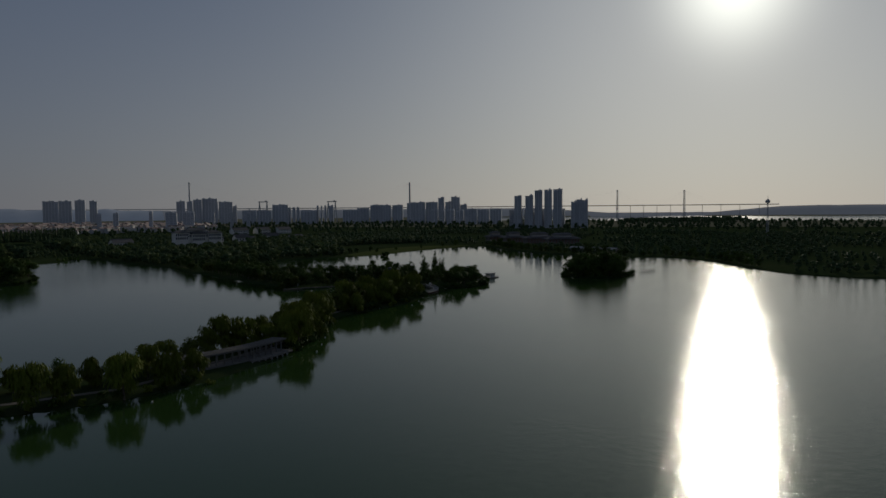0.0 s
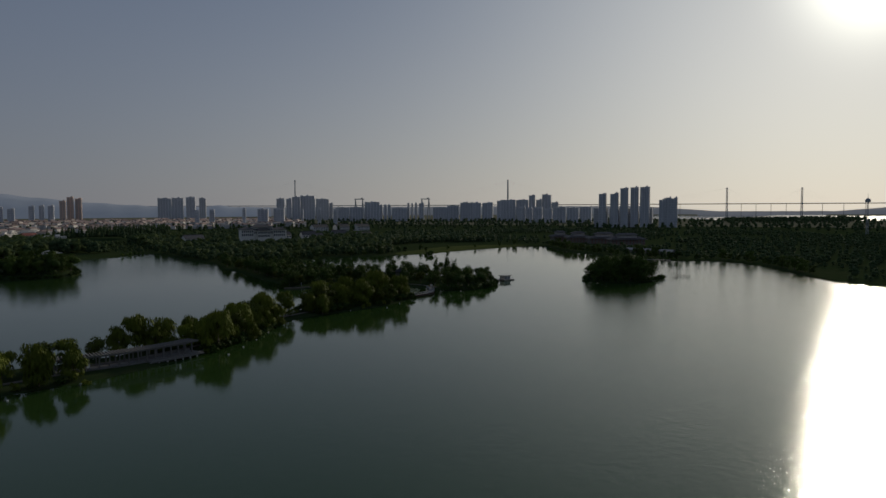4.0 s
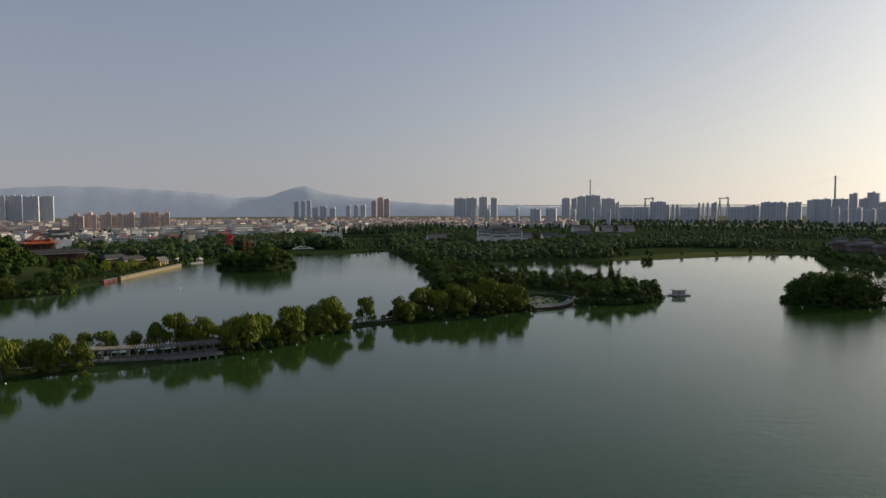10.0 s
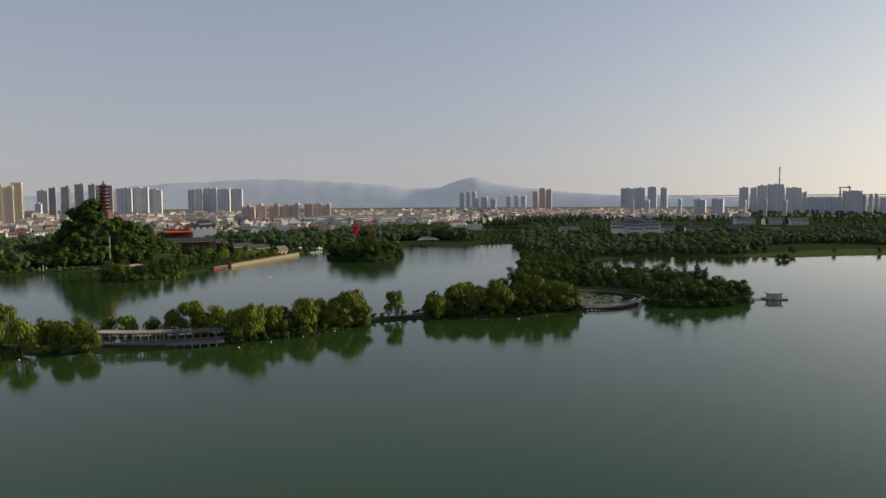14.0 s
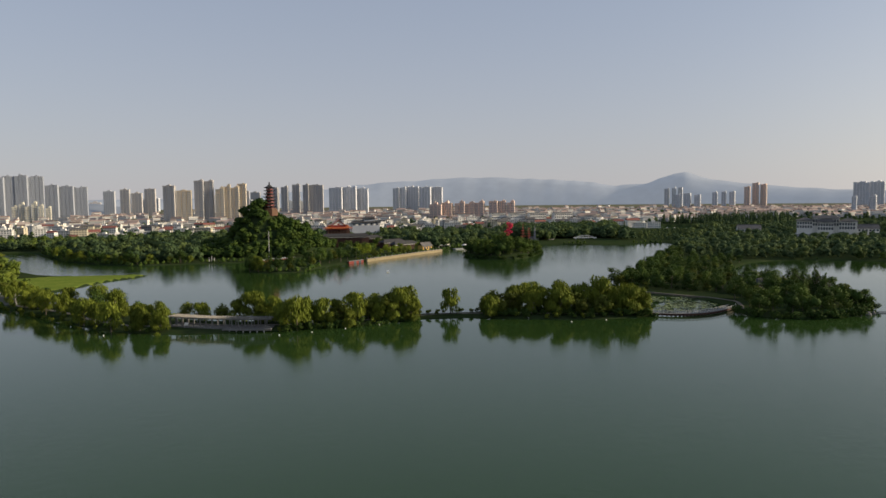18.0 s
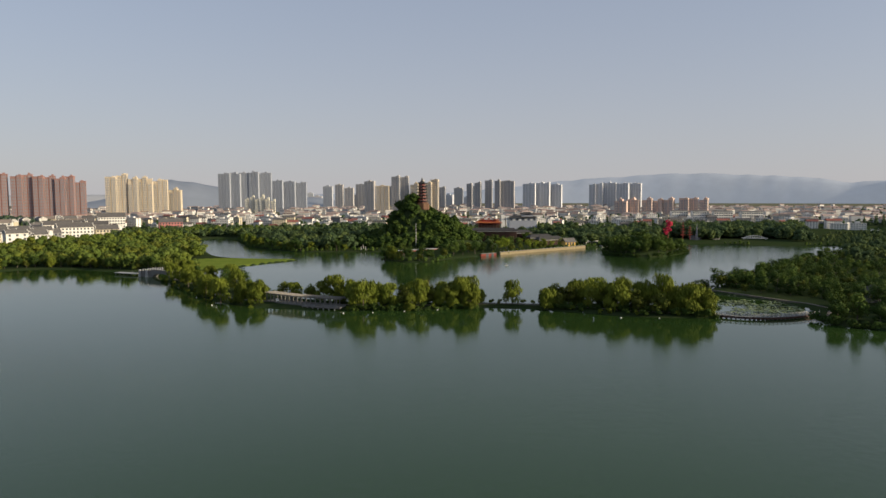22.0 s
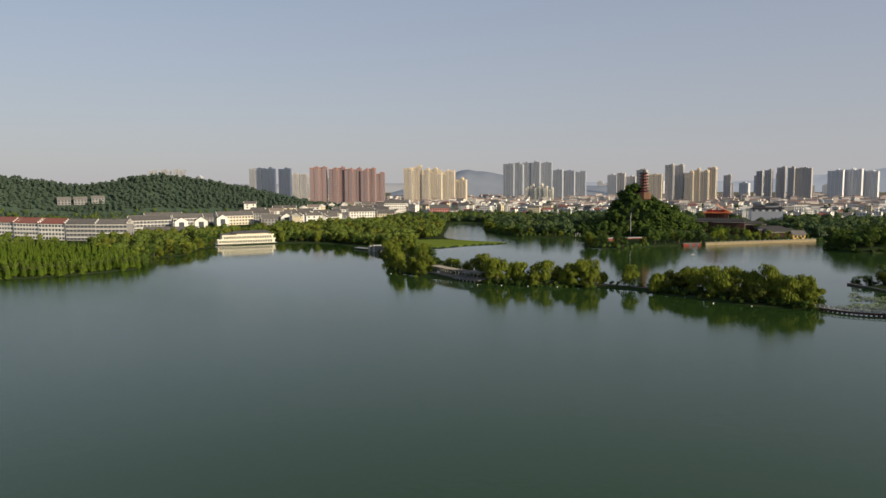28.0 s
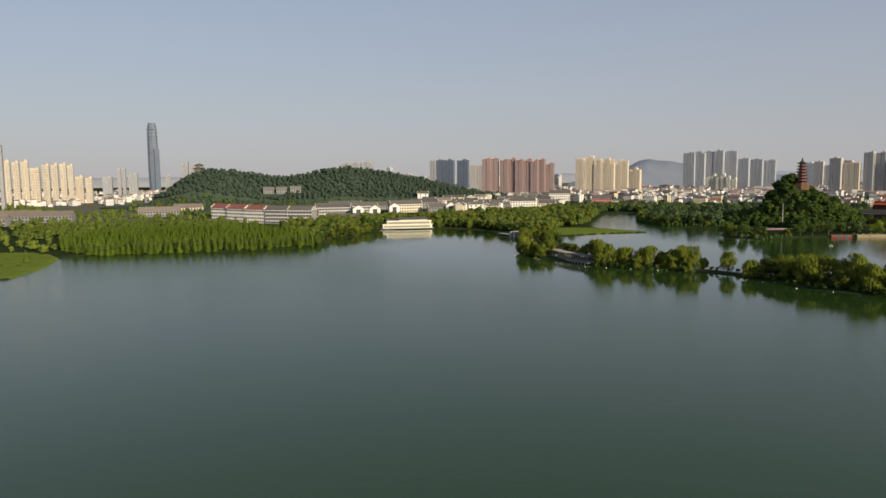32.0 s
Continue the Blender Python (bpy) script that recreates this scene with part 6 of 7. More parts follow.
for x, y, s in ((50, 772, 1.0), (59, 768, 0.9), (67, 773, 1.05), (76, 767, 0.85), (84, 772, 1.0), (93, 768, 0.95), (102, 772, 0.9), (110, 768, 0.8), (104, 692, 0.98), (99, 684, 0.7), (118, 702, 0.5), (127, 714, 0.55), (134, 722, 0.6), (141, 732, 0.5), (150, 740, 0.55), (160, 748, 0.7), (108, 704, 0.85), (124, 728, 0.7), (140, 746, 0.7), (136, 760, 0.6),
                (96, 742, 0.7), (60, 790, 0.7), (84, 838, 0.8), (112, 778, 0.6), (150, 772, 0.6), (40, 812, 0.8), (126, 770, 0.5), (92, 720, 0.6), (58, 796, 0.95), (72, 790, 1.0), (86, 796, 0.9), (100, 806, 0.95)) + ( (46, 800, 1.2), (118, 816, 1.2), (62, 798, 1.35), (78, 796, 1.4), (94, 800, 1.35), (54, 806, 1.3), (70, 802, 1.2), (64, 772, 0.8), (80, 764, 0.8)):
    # trees of these sizes are painted sunlit by the brighter leaf
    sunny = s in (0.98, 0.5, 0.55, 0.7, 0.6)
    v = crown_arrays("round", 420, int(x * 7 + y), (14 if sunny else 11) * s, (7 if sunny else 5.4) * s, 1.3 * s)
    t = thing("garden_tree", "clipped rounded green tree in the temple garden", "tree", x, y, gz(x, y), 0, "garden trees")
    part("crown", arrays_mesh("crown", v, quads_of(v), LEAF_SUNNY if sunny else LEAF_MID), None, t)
    part("trunk", MB().rod((0, 0, -0.4), (0, 0, 6 * s), 0.2, 6, 0.1), BARK, t)
t = thing("yellow_house", "yellow-walled temple house with a tiled roof", "house", 168, 748, gz(168, 748), 40)
part("wall", MB().box(-7, 7, -4, 4, -1, 6), YELLOWWALL, t)
part("roof", MB().gable(-7, 7, -4, 4, 6, 9.5, 1.0), TILE, t)
for k in range(3):
    part("window", WIN_MESH, None, t, at=pose(-4 + k * 4, -4.05, 2.2))
# stone embankment along the temple island
t = thing("embankment_wall", "sandstone embankment wall along the water", "wall", 0, 0, 0, kind="structure")
for k in range(23):
    a, b = (102 + 84 * k / 23, 640 + 104 * k / 23), (102 + 84 * (k + 1) / 23, 640 + 104 * (k + 1) / 23)
    turn = math.degrees(math.atan2(b[1] - a[1], b[0] - a[0]))
    L = math.hypot(b[0] - a[0], b[1] - a[1])
    part("stone_panel", MB().box(0.05, L - 0.05, -1.2, 0.6, -2, 2.7), WALLSTONE, t, at=pose(*a, 0, 0, 0, turn))
    part("coping", MB().box(0, L, -1.4, 0.8, 2.7, 3.0), OLDCONCRETE, t, at=pose(*a, 0, 0, 0, turn))
    part("rail_post", MB().box(0, 0.3, -0.9, -0.6, 3.0, 4.0), CONCRETE, t, at=pose(*a, 0, 0, 0, turn))
t = thing("water_gate", "red wall with a dark water gate", "gate", 93, 631, 0, 46)
part("wall", MB().box(-11, 8, -1, 1, -2, 2.2), DARKRED, t)
part("coping", MB().box(-11.2, 8.2, -1.3, 1.3, 2.2, 2.6), OLDCONCRETE, t)
# dark panels on the solid wall paint the shade of two openings
for x in (-3.4, 3.2):
    part("opening", MB().box(x - 1.5, x + 1.5, -1.2, -0.9, -0.4, 2.1), GLASSDARK, t)
part("coping", MB().box(-8.4, 8.4, -1.4, 1.4, 2.2, 2.5), OLDCONCRETE, t)
t = thing("lake_stage", "low red-walled stage at the water", "stage", 12, 668, 0, 48)
part("wall", MB().box(-24, 24, -4, 4, -2, 2.0), REDPAINT, t)
part("floor", MB().box(-24.5, 24.5, -4.5, 4.5, 2.0, 2.4), CONCRETE, t)
t = thing("flag_mast", "tall thin pale mast on the shore", "mast", 4.5, 699, 1, 0)
part("pole", MB().ring([(0.55, 0), (0.4, 14), (0.25, 27)], 8), CONCRETE, t)
part("foot", MB().box(-1.2, 1.2, -1.2, 1.2, -1, 0.6), CONCRETE, t)
t = thing("monument", "white pillared monument on a water platform", "monument", -46, 668, 0, 10)
part("platform", MB().box(-14, 14, -6, 6, -2, 0.9), CONCRETE, t)
for x, h in ((-2.4, 5), (0, 6.5), (2.4, 5)):
    part("pillar", MB().ring([(0.45, 0.9), (0.4, h * 0.6), (0.22, h)], 8, 0, x, 0), CONCRETE, t)
t = thing("small_bridge", "pale flat footbridge over the inlet", "bridge", 195, 800, 0, 40)
part("deck", MB().box(-16, 16, -2.5, 2.5, 3.2, 3.8), CONCRETE, t)
for x in (-10, 0, 10):
    part("pier", MB().box(x - 0.6, x + 0.6, -2.2, 2.2, -2, 3.2), CONCRETE, t)
for y in (-2.4, 2.4):
    part("railing", MB().box(-16, 16, y - 0.1, y + 0.1, 3.8, 4.9), WHITE, t)
t = thing("white_pavilion", "small white pavilion on a landing stage", "pavilion", 214, 775, 0, 20)
part("stage", MB().box(-10, 6, -3, 4, -1, 0.9), CONCRETE, t)
for x in (2, 5):
    for y in (-2, 2):
        part("post", MB().box(x - 0.2, x + 0.2, y - 0.2, y + 0.2, 0.9, 4.2), WHITE, t)
part("roof", MB().hip(1.5, 5.5, -2.5, 2.5, 4.2, 6.2, 0.8, lift=0.3), WHITE, t)
# red festival sculptures and the low buildings by the north bank
PINK = mat("red_fabric", (0.62, 0.03, 0.09), (0.5, 0.03, 0.08), scale=0.5)
t = thing("red_sculpture", "tall bright red festival tree sculpture", "sculpture", 292, 880, 2, 0)
part("stem", MB().ring([(0.7, 0), (0.5, 12)], 8), REDPAINT, t)
r = np.random.default_rng(5)
v = crown_arrays("round", 420, 5, 23, 6.8, 1.7)
part("crown", arrays_mesh("crown", v + np.array([0, 0, 2.0]), quads_of(v), PINK), None, t, "bright red fabric crown")
for x, y, h in ((309, 872, 22), (318, 876, 18)):
    t = thing("red_mast", "red lattice mast with yards", "mast", x, y, 2, 15, "red masts")
    part("pole", MB().ring([(0.5, 0), (0.35, h)], 6), REDPAINT, t)
    for k in range(4):
        part("yard", MB().box(-3.2 + 0.5 * k, 3.2 - 0.5 * k, -0.25, 0.25, 6 + k * h / 6, 6.6 + k * h / 6), REDPAINT, t)
for x, y, h in ((327, 880, 19), (332, 884, 13)):
    t = thing("grey_mast", "grey sail-shaped mast on the far bank", "mast", x, y, gz(x, y), 10, "grey masts")
    part("sail", MB().ring([(2.2, 0), (1.5, h * 0.4), (0.3, h)], 5), GREYWALL, t)
    part("pole", MB().rod((0, 0, h * 0.9), (0, 0, h + 3), 0.18, 5, 0.1), STEEL, t)
for x, y, w in ((326, 884, 13), (352, 892, 8)):
    t = thing("lakeside_kiosk", "low pale kiosk on the far bank", "kiosk", x, y, gz(x, y), 12, "kiosks")
    part("wall", MB().box(-w / 2, w / 2, -3, 3, -1, 3.2), GREYWALL, t)
    part("roof", MB().hip(-w / 2, w / 2, -3, 3, 3.2, 5.2, 0.9), TILE, t)
t = thing("arched_bridge", "white three-arched footbridge on the bank", "bridge", 397, 884, gz(397, 884) + 0.8, -8)
for s in (-2.2, 2.2):
    arc = [(-13 * math.cos(math.pi * k / 24), 4.6 * math.sin(math.pi * k / 24)) for k in range(25)]
    verts = [(x * f, y, z * f + 0.2) for x, z in arc for f in (1.0, 0.91) for y in (s - 0.4, s + 0.4)]
    faces = [(4 * k + i, 4 * k + j, 4 * k + 4 + j, 4 * k + 4 + i) for k in range(24) for i, j in ((0, 1), (1, 3), (3, 2), (2, 0))]
    part("arch", MB().add(verts, faces + [(0, 2, 3, 1), (96, 97, 99, 98)]), WHITE, t)
part("deck", MB().box(-15, 15, -2.6, 2.6, 1.2, 1.9), WHITE, t)
for k in range(9):
    x = -10 + k * 2.5
    for s in (-2.2, 2.2):
        part("hanger", MB().box(x - 0.12, x + 0.12, s - 0.12, s + 0.12, 1.9, 4.6 * math.sin(math.acos(min(1, abs(x) / 13)))), WHITE, t)

# ---- park: boardwalk, lotus pond, boat landing ----
t = thing("boardwalk", "curved grey footbridge with pale balusters by the lotus pond", "footbridge", 0, 0, 0)
curve = [Vector((242 + 48 * f, 308 - 7.0 * math.sin(math.pi * f ** 0.85) + 10 * f * f, 0)) for f in [k / 24 for k in range(25)]]
for a, b in zip(curve, curve[1:]):
    turn = math.degrees(math.atan2(b.y - a.y, b.x - a.x))
    L = (b - a).length
    part("plank_bay", MB().box(-0.02, L + 0.02, -1.6, 1.6, 1.0, 1.3), OLDCONCRETE, t, at=pose(a.x, a.y, 0, 0, 0, turn))
    part("trestle", MB().box(-0.2, 0.2, -1.5, 1.5, -2, 1.0), TIMBER, t, at=pose(a.x, a.y, 0, 0, 0, turn))
    part("side_beam", MB().box(-0.02, L + 0.02, -1.75, -1.6, 0.35, 1.25), DARKWOOD, t, "dark timber side beam", at=pose(a.x, a.y, 0, 0, 0, turn))
    for y in (-1.5, 1.5):
        part("baluster", MB().box(-0.14, 0.14, y - 0.14, y + 0.14, 1.3, 2.5), CONCRETE, t, at=pose(a.x, a.y, 0, 0, 0, turn))
        part("rail", MB().box(0, L, y - 0.08, y + 0.08, 2.15, 2.35), CONCRETE, t, at=pose(a.x, a.y, 0, 0, 0, turn))
LOTUS = mat("lotus_leaf", (0.10, 0.13, 0.035), (0.20, 0.23, 0.085), rough=0.5, scale=0.3, island=0.3)
POND = rounded([(246, 316), (262, 312), (286, 320), (293, 350), (270, 378), (256, 388), (248, 370), (254, 345)])
pads = []
for x, y in scatter(POND, 0.95, 0.3, 9000):
    if noise.noise(Vector((x * 0.09, y * 0.09, 3))) > 0.5 - (y - 312) * 0.011:
        continue
    s, a, z = rng.uniform(0.45, 0.9), rng.uniform(0, 6.28), rng.uniform(0.05, 0.55)
    tilt = rng.normal(0, 0.12, 2)
    for k in range(2):
        pads += [(x + s * math.cos(a + q), y + s * math.sin(a + q), z + s * (tilt[0] * math.cos(a + q) + tilt[1] * math.sin(a + q))) for q in (np.array([0, 60, 120, 180]) + 180 * k) * math.pi / 180]
pads = np.array(pads)
tagged(new("lotus_leaves", arrays_mesh("lotus_leaves", pads, quads_of(pads), LOTUS)), "green lotus leaves covering the pond", "lotus", kind="stuff")
t = thing("boat_landing", "floating landing stage with a flat-roofed open white shelter", "landing stage", 366, 289, 0, -20)
part("pontoon", MB().box(-6, 6, -4, 4, -0.5, 0.7), TIMBER, t)
for x in (-3.8, -0.5, 2.8):
    for y in (-2.3, 2.3):
        part("post", MB().box(x - 0.15, x + 0.15, y - 0.15, y + 0.15, 0.7, 3.6), WHITE, t)
part("counter", MB().box(-3.6, 2.6, 1.8, 2.2, 0.7, 1.7), WHITE, t)
for x0 in (-3.6, -2.0, -0.3, 1.3):
    for y in (-2.3, 2.3):
        part("panel", MB().box(x0, x0 + 1.35, y - 0.04, y + 0.04, 0.8, 3.4), PALEGLASS, t, "grey glazed panel")

part("roof", MB().box(-4.8, 3.8, -3.2, 3.2, 3.6, 4.0), CONCRETE, t)
part("gangway", MB().box(-13, -6, -0.8, 0.8, 0.3, 0.6), TIMBER, t)
for x in (-5.6, 5.6):
    part("railing", MB().box(x - 0.06, x + 0.06, -3.9, 3.9, 1.5, 1.65), STEEL, t)
t = thing("islet_jetty", "leaning timber jetty at the islet", "jetty", 444, 173, 0, -50)
part("deck", MB().box(-2, 14, -1, 1, 0.9, 1.1), TIMBER, t)
for k in range(5):
    part("pile", MB().rod((k * 3, -1.2, -1.5), (k * 3, 1.2, 3.8 - 0.6 * k), 0.14, 5), TIMBER, t)
    part("brace", MB().rod((k * 3, 1.2, -1.5), (k * 3 + 2.5, -1.2, 2.6 - 0.4 * k), 0.1, 5), TIMBER, t)
t = thing("stone_bridge", "grey stone arched bridge with pale balustrades joining the causeway", "bridge", 0, 0, 0)
A, B = Vector((-106, 411, 0)), Vector((-142, 421, 0))
span, turn = (B - A).length, math.degrees(math.atan2(B.y - A.y, B.x - A.x))
frame_at = pose(A.x, A.y, 0, 0, 0, turn)
us = [span * k / 18 for k in range(19)]
lows = [-1.5 if abs(u - span * 0.42) > 9 else 3.2 * math.sqrt(max(0.0, 1 - ((u - span * 0.42) / 9) ** 2)) - 0.2 for u in us]
verts = [(u, y, z) for u, lo in zip(us, lows) for y in (-2.4, 2.4) for z in (lo, 4.0 + 1.8 * math.sin(math.pi * u / span))]
side = MB().add(verts, [(4 * k + i, 4 * k + j, 4 * k + 4 + j, 4 * k + 4 + i) for k in range(18) for i, j in ((0, 1), (3, 2), (1, 3), (2, 0))] + [(0, 2, 3, 1), (72, 73, 75, 74)])
part("arch", side, OLDCONCRETE, t, at=frame_at)
for k in range(15):
    u = span * (k + 0.5) / 15
    z = 4.0 + 1.8 * math.sin(math.pi * u / span)
    for y in (-2.2, 2.2):
        part("baluster", MB().box(u - 0.22, u + 0.22, y - 0.2, y + 0.2, z - 0.1, z + 1.25), WHITE, t, at=frame_at)
        part("rail", MB().box(u - span / 30, u + span / 30, y - 0.12, y + 0.12, z + 0.75, z + 1.0), CONCRETE, t, at=frame_at)
for u in (span * 0.78, span * 0.97):
    part("buttress", MB().ring([(1.3, -1.5), (0.9, 2.0), (0.7, 5.2)], 7, 0, u, 3.0), CONCRETE, t, at=frame_at)
t = thing("lake_platform", "low pale concrete platform on piles at the west bank", "platform", -158, 427, 0, -14)
part("deck", MB().box(-11, 11, -3, 3, 1.2, 1.6), CONCRETE, t)
for k in range(6):
    part("pile", MB().box(-10 + k * 4, -9.6 + k * 4, -2.6, -2.2, -2, 1.2), TIMBER, t)
part("railing", MB().box(-11, 11, 2.7, 2.85, 2.2, 2.35), TIMBER, t)
t = thing("tea_house", "dark-roofed grey house among the park trees", "house", 333, 364, gz(333, 364), 20)
part("wall", MB().box(-5, 5, -4, 4, -1, 5.5), GREYWALL, t)
part("roof", MB().hip(-5, 5, -4, 4, 5.5, 9.0, 1.4, lift=0.4), DARKTILE, t)
for k in range(3):
    part("window", MB().box(-3.6 + k * 2.8, -2.0 + k * 2.8, -4.1, -3.95, 1.5, 4.0), GLASSDARK, t)
for x, y, r in ((338, 293, 1.6), (341, 289, 1.2), (345, 288, 1.4), (349, 289.5, 0.9)):
    ring = [(r * 0.9, -0.8), (r * 1.1, 0.2), (r * 0.8, 1.1), (r * 0.35, 1.7)]
    tagged(new("rock", MB().ring(ring, 7, 0, x, y, r).mesh("rock", OLDCONCRETE)), "pale boulder on the park's bank", "rock", "bank rocks")
# small white boat and float on the water
t = thing("rowing_boat", "small white pleasure boat on the lake", "boat", 118, 540, 0, 30)
t.scale = (0.75, 0.75, 0.75)
part("hull", MB().add([(-2.4, 0, 0.5), (-1.4, -0.9, 0.5), (1.6, -0.9, 0.5), (2.2, 0, 0.55), (1.6, 0.9, 0.5), (-1.4, 0.9, 0.5), (-1.8, 0, -0.1), (-1.1, -0.5, -0.1), (1.3, -0.5, -0.1), (1.7, 0, -0.1), (1.3, 0.5, -0.1), (-1.1, 0.5, -0.1)],
     [(0, 5, 4, 3, 2, 1), (0, 1, 7, 6), (1, 2, 8, 7), (2, 3, 9, 8), (3, 4, 10, 9), (4, 5, 11, 10), (5, 0, 6, 11)]), WHITE, t)
part("canopy", MB().box(-1.2, 1.2, -0.8, 0.8, 1.9, 2.0), WHITE, t)
for x in (-1.1, 1.1):
    part("post", MB().box(x - 0.05, x + 0.05, -0.05, 0.05, 0.5, 1.9), STEEL, t)
for x, y in ((59, 287), (104, 305), (196, 296)):
    t = thing("float", "white float on the water near the bank", "float", x, y, 0, 0, "floats")
    part("body", MB().ring([(0.2, -0.2), (0.38, 0.1), (0.38, 0.35), (0.16, 0.5)], 8), WHITE, t)
for x, y in ((-34, 330), (16, 322), (60, 312), (222, 322), (-60, 362)):
    t = thing("lamp_post", "white globe lamp post beside the path", "lamp", x, y, gz(x, y), 0, "lamp posts")
    part("pole", MB().ring([(0.12, 0), (0.07, 4.2)], 6), STEEL, t)
    part("globe", MB().ring([(0.1, 4.2), (0.5, 4.5), (0.6, 4.8), (0.45, 5.2), (0.1, 5.4)], 8), WHITE, t)
# far shore: villas, dark sheds, mast and cranes
t = thing("lake_hall", "large white columned hall with several grey tiled roofs above the woods", "hall", 695, 812, gz(695, 812) + 12, -35)
part("podium", MB().box(-36, 36, -13, 12, -14, -7), CONCRETE, t)
for x0, x1, y0, y1, h in ((-34, -16, -9, 9, 10), (-16, 14, -6, 10, 13), (14, 34, -10, 8, 9), (-10, 8, -11, -6, 8)):
    wing = part("wing", MB().box(x0, x1, y0, y1, -7, h), WHITE, t)
    part("roof", MB().hip(x0, x1, y0, y1, h, h + 4.2, 1.8, lift=0.5), TILE, wing, "grey tiled hipped roof")
    for k in range(int((x1 - x0) / 3)):
        xc = x0 + 1.5 + k * 3
        for z in (h - 4.6, h - 9.4):
            part("window", MB().box(xc - 1.0, xc + 1.0, y0 - 0.1, y0 + 0.05, z, z + 3.2), GLASSDARK, wing)
        part("column", MB().box(xc + 1.3, xc + 1.7, y0 - 1.3, y0 - 0.9, -7, h), WHITE, wing)
for x, y, w, d, fl, turn in ((770, 838, 30, 14, 2, -25), (800, 806, 24, 14, 2, -30), (835, 822, 34, 14, 1, -25), (1180, 1060, 40, 16, 2, -20), (1225, 1030, 36, 16, 2, -20), (1250, 990, 36, 16, 2, -20), (640, 900, 30, 14, 2, -20),
                             (880, 800, 26, 13, 2, -40), (930, 780, 30, 13, 1, -20)):
    old_house(x, y, w, d, fl, turn, WHITE, TILE, "white-walled hall with grey tiled roofs beyond the woods", "eastern halls", False, False, name="tiled_hall")
for x, y, w, d, turn in ((930, 385, 34, 20, -55), (910, 340, 46, 18, -60), (880, 300, 50, 16, -60), (950, 420, 26, 16, -50)):
    t = thing("lakeside_shed", "large dark pavilion with a raised second roof on the shore", "shed", x, y, gz(x, y), turn, "sheds")
    part("wall", MB().box(-w / 2, w / 2, -d / 2, d / 2, -1, 7), TIMBER, t)
    for k in range(int(w / 5)):
        part("column", MB().box(-w / 2 + 2.4 + k * 5, -w / 2 + 2.9 + k * 5, -d / 2 - 1.6, -d / 2 - 1.1, -1, 7), REDPAINT, t)
    part("roof", MB().hip(-w / 2, w / 2, -d / 2, d / 2, 7, 12, 3.2, lift=1.0), TILE, t)
    part("upper_wall", MB().box(-w * 0.28, w * 0.28, -d * 0.24, d * 0.24, 10, 13.5), PALEWALL, t)
    part("upper_roof", MB().hip(-w * 0.28, w * 0.28, -d * 0.24, d * 0.24, 13.5, 17, 2.0, lift=0.8), TILE, t)
for x, y, w, turn in ((372, 1352, 30, 8), (408, 1342, 30, 8), (446, 1330, 34, 8), (492, 1312, 38, 8)):
    old_house(x, y, w, 14, 5, turn, WHITE, OLDCONCRETE, "long cream five-storey block with a low grey roof", "cream blocks", True, False, name="long_block", win=WIN_WIDE, rise=0.08)
t = thing("radio_mast", "tall lattice mast with antenna platform", "mast", 1189, -26, 2, 0)
for x, y in ((-1.6, -1.6), (1.6, -1.6), (1.6, 1.6), (-1.6, 1.6)):
    part("leg", MB().rod((x, y, 0), (x * 0.3, y * 0.3, 66), 0.35, 5), STEEL, t)
for k in range(10):
    s = 1.6 * (1 - 0.07 * k)
    part("brace", MB().rod((-s, -s, k * 6.4), (s, s, k * 6.4 + 6), 0.2, 4).rod((s, -s, k * 6.4), (-s, s, k * 6.4 + 6), 0.2, 4), STEEL, t)
part("platform", MB().ring([(3.5, 60), (4.2, 62), (4.2, 64), (1, 67)], 8), STEEL, t)
part("antenna", MB().ring([(0.4, 66), (0.15, 74)], 6), STEEL, t)
for (x, y), turn in (((2566, 1847), -52), ((2726, 1590), -58)):
    t = thing("gantry_crane", "distant grey shipyard gantry crane", "crane", x, y, 0, turn, "gantry cranes")
    for s in (-16, 16):
        part("leg", MB().rod((s - 8, 0, 0), (s, 0, 92), 2, 4).rod((s + 8, 0, 0), (s, 0, 92), 2, 4), STEEL, t)
    part("girder", MB().box(-22, 22, -2, 2, 92, 96), STEEL, t)
    part("cabin", MB().box(8, 16, -4, 4, 96, 100), STEEL, t)


t = thing("boat_yard", "long low boat sheds with pale roofs on the far shore", "shed", 706, 232, gz(706, 232), 62)
for k in range(4):
    x = -27 + k * 17
    part("wall", MB().box(x, x + 15, -4, 4, -1, 3.6), TIMBER, t)
    part("roof", MB().gable(x, x + 15, -4, 4, 3.6, 5.4, 0.8), PALEROOF, t, "pale sheet roof")
t = thing("timber_jetty", "low timber jetty with posts on the far shore", "jetty", 612, 226, 0, 100)
part("deck", MB().box(-26, 22, -1.6, 1.6, 0.7, 1.1), TIMBER, t)
for k in range(9):
    part("post", MB().box(-25 + k * 5.6, -24.5 + k * 5.6, -1.5, -1.1, -2, 2.4), TIMBER, t)


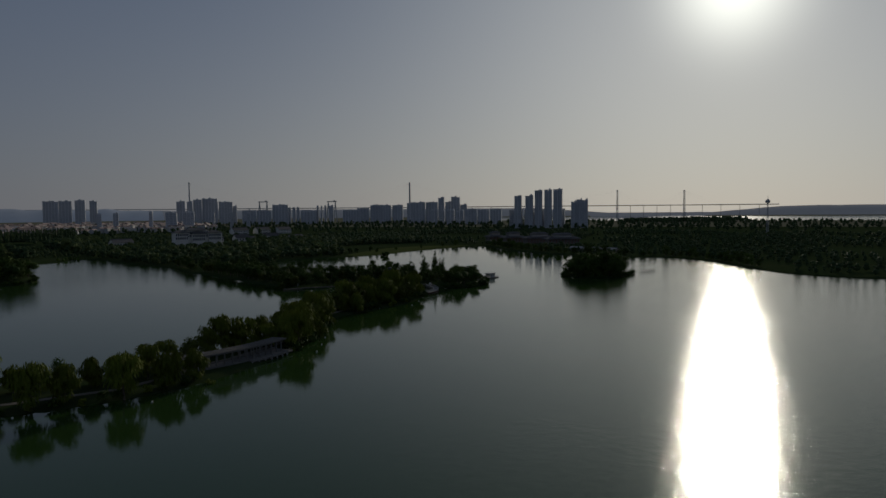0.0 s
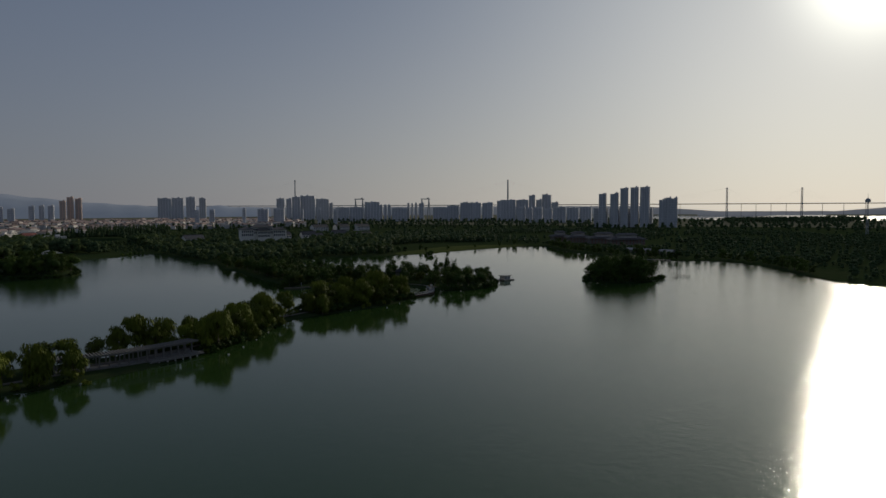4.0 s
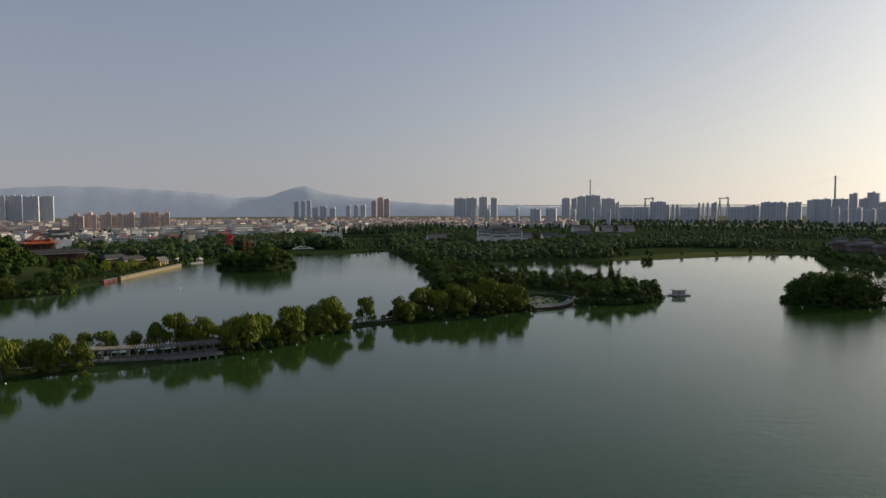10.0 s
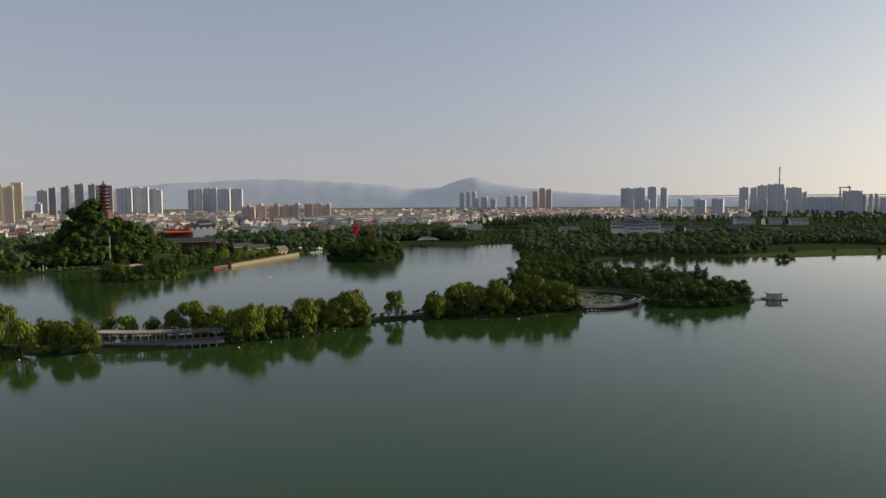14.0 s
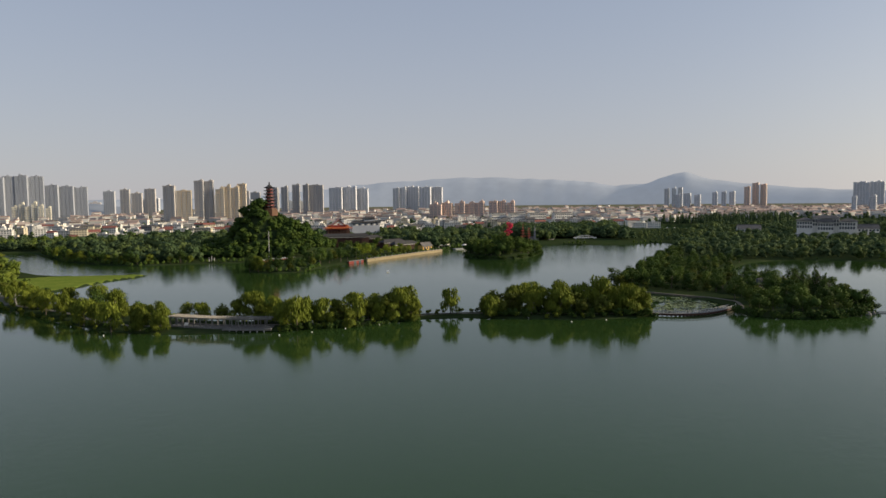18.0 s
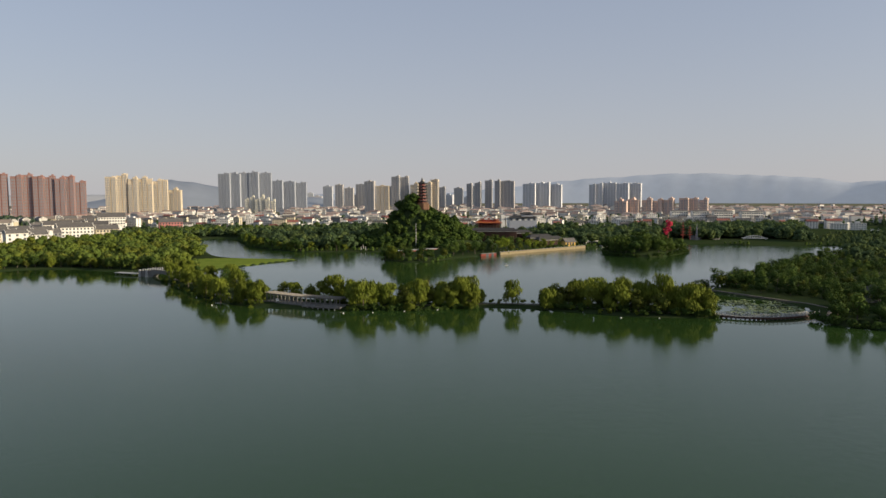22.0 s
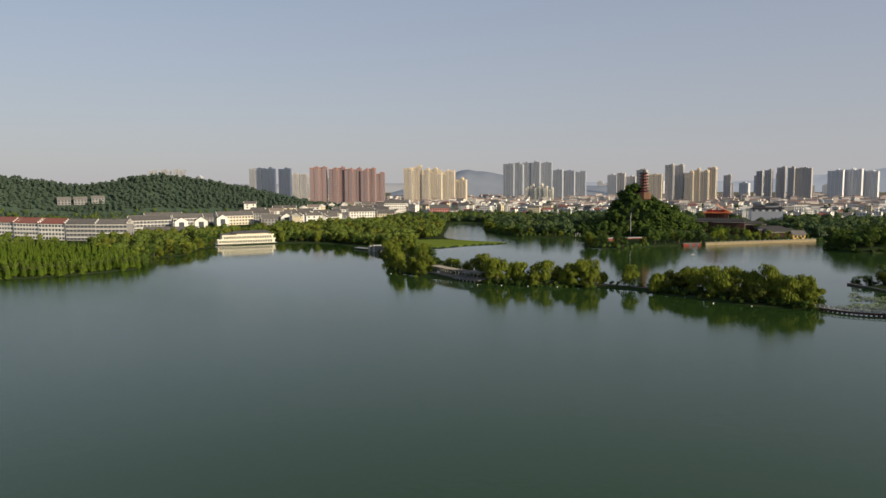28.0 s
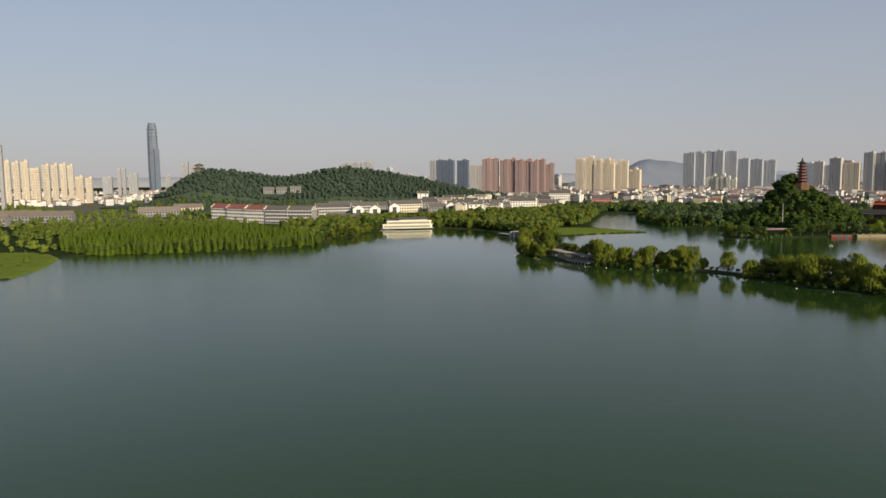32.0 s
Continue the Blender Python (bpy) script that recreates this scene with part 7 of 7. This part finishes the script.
# ---- paths in the park and on the causeway ----
def ribbon(name, label, points, width, material, lift=0.12):
    """A path laid on the ground along a line."""
    p = np.array(points, float)
    d = np.concatenate([[0], np.cumsum(np.hypot(*np.diff(p, axis=0).T))])
    s = np.arange(0, d[-1], 2.0)
    q = np.stack([np.interp(s, d, p[:, 0]), np.interp(s, d, p[:, 1])], 1)
    q[1:-1] = (q[:-2] + q[1:-1] + q[2:]) / 3
    t = np.gradient(q, axis=0)
    t /= np.linalg.norm(t, axis=1)[:, None]
    side = np.stack([-t[:, 1], t[:, 0]], 1) * width / 2
    mb = MB()
    z = np.maximum(land_z(q[:, 0], q[:, 1]), 0.9) + lift
    vs = [(*(q[i] + k * side[i]), z[i] - dz) for i in range(len(q)) for k, dz in ((-1, 0.0), (1, 0.0), (1, 0.9), (-1, 0.9))]
    fs = [(4 * i + a, 4 * i + b, 4 * i + 4 + b, 4 * i + 4 + a) for i in range(len(q) - 1) for a, b in ((0, 1), (1, 2), (2, 3), (3, 0))]
    mb.add(vs, fs + [(0, 3, 2, 1), tuple(4 * len(q) - 4 + k for k in range(4))])
    return tagged(new(name, mb.mesh(name, material)), label, "path", kind="structure")


PAVING = mat("worn_paving", (0.15, 0.13, 0.10), (0.11, 0.095, 0.075), scale=0.4, bump=0.2)
ribbon("park_path", "pale brown paved path beside the lotus pond", [(246, 410), (256, 400), (268, 386), (283, 369), (297, 352), (303, 336), (296, 318), (292, 312)], 2.0, PAVING)
ribbon("causeway_path", "pale paved path along the tree-lined causeway", [(-104, 400), (-84, 386), (-58, 362), (-36, 336), (-14, 318), (10, 312), (50, 309), (80, 308), (104, 317), (136, 326), (172, 322), (206, 312), (238, 309)], 2.6, PAVING)
# white waterside litter of floats, signs and globe lamps seen along the banks
for x, y in ((73, 292), (88, 298), (122, 318), (131, 320), (150, 326), (178, 309), (214, 298), (-20, 300), (-44, 326)):
    t = thing("float", "white float on the water near the bank", "float", x, y, 0, 0, "floats")
    part("body", MB().ring([(0.16, -0.2), (0.3, 0.1), (0.3, 0.28), (0.12, 0.42)], 8), WHITE, t)
for x, y in ((8, 317), (106, 320)):
    t = thing("lamp_post", "white globe lamp post beside the path", "lamp", x, y, gz(x, y), 0, "lamp posts")
    part("pole", MB().ring([(0.12, 0), (0.07, 3.6)], 6), STEEL, t)
    part("globe", MB().ring([(0.1, 3.6), (0.45, 3.85), (0.55, 4.15), (0.4, 4.5), (0.1, 4.7)], 8), WHITE, t)
for x, y, turn in ((14, 309, 10), (72, 305, -10), (263, 408, 45), (291, 316, 70)):
    t = thing("notice_board", "white notice board on two posts by the path", "sign", x, y, gz(x, y), turn, "notice boards")
    part("board", MB().box(-0.9, 0.9, -0.05, 0.05, 1.0, 2.3), WHITE, t)
    for s in (-0.8, 0.8):
        part("post", MB().box(s - 0.06, s + 0.06, -0.05, 0.05, -0.2, 1.0), STEEL, t)
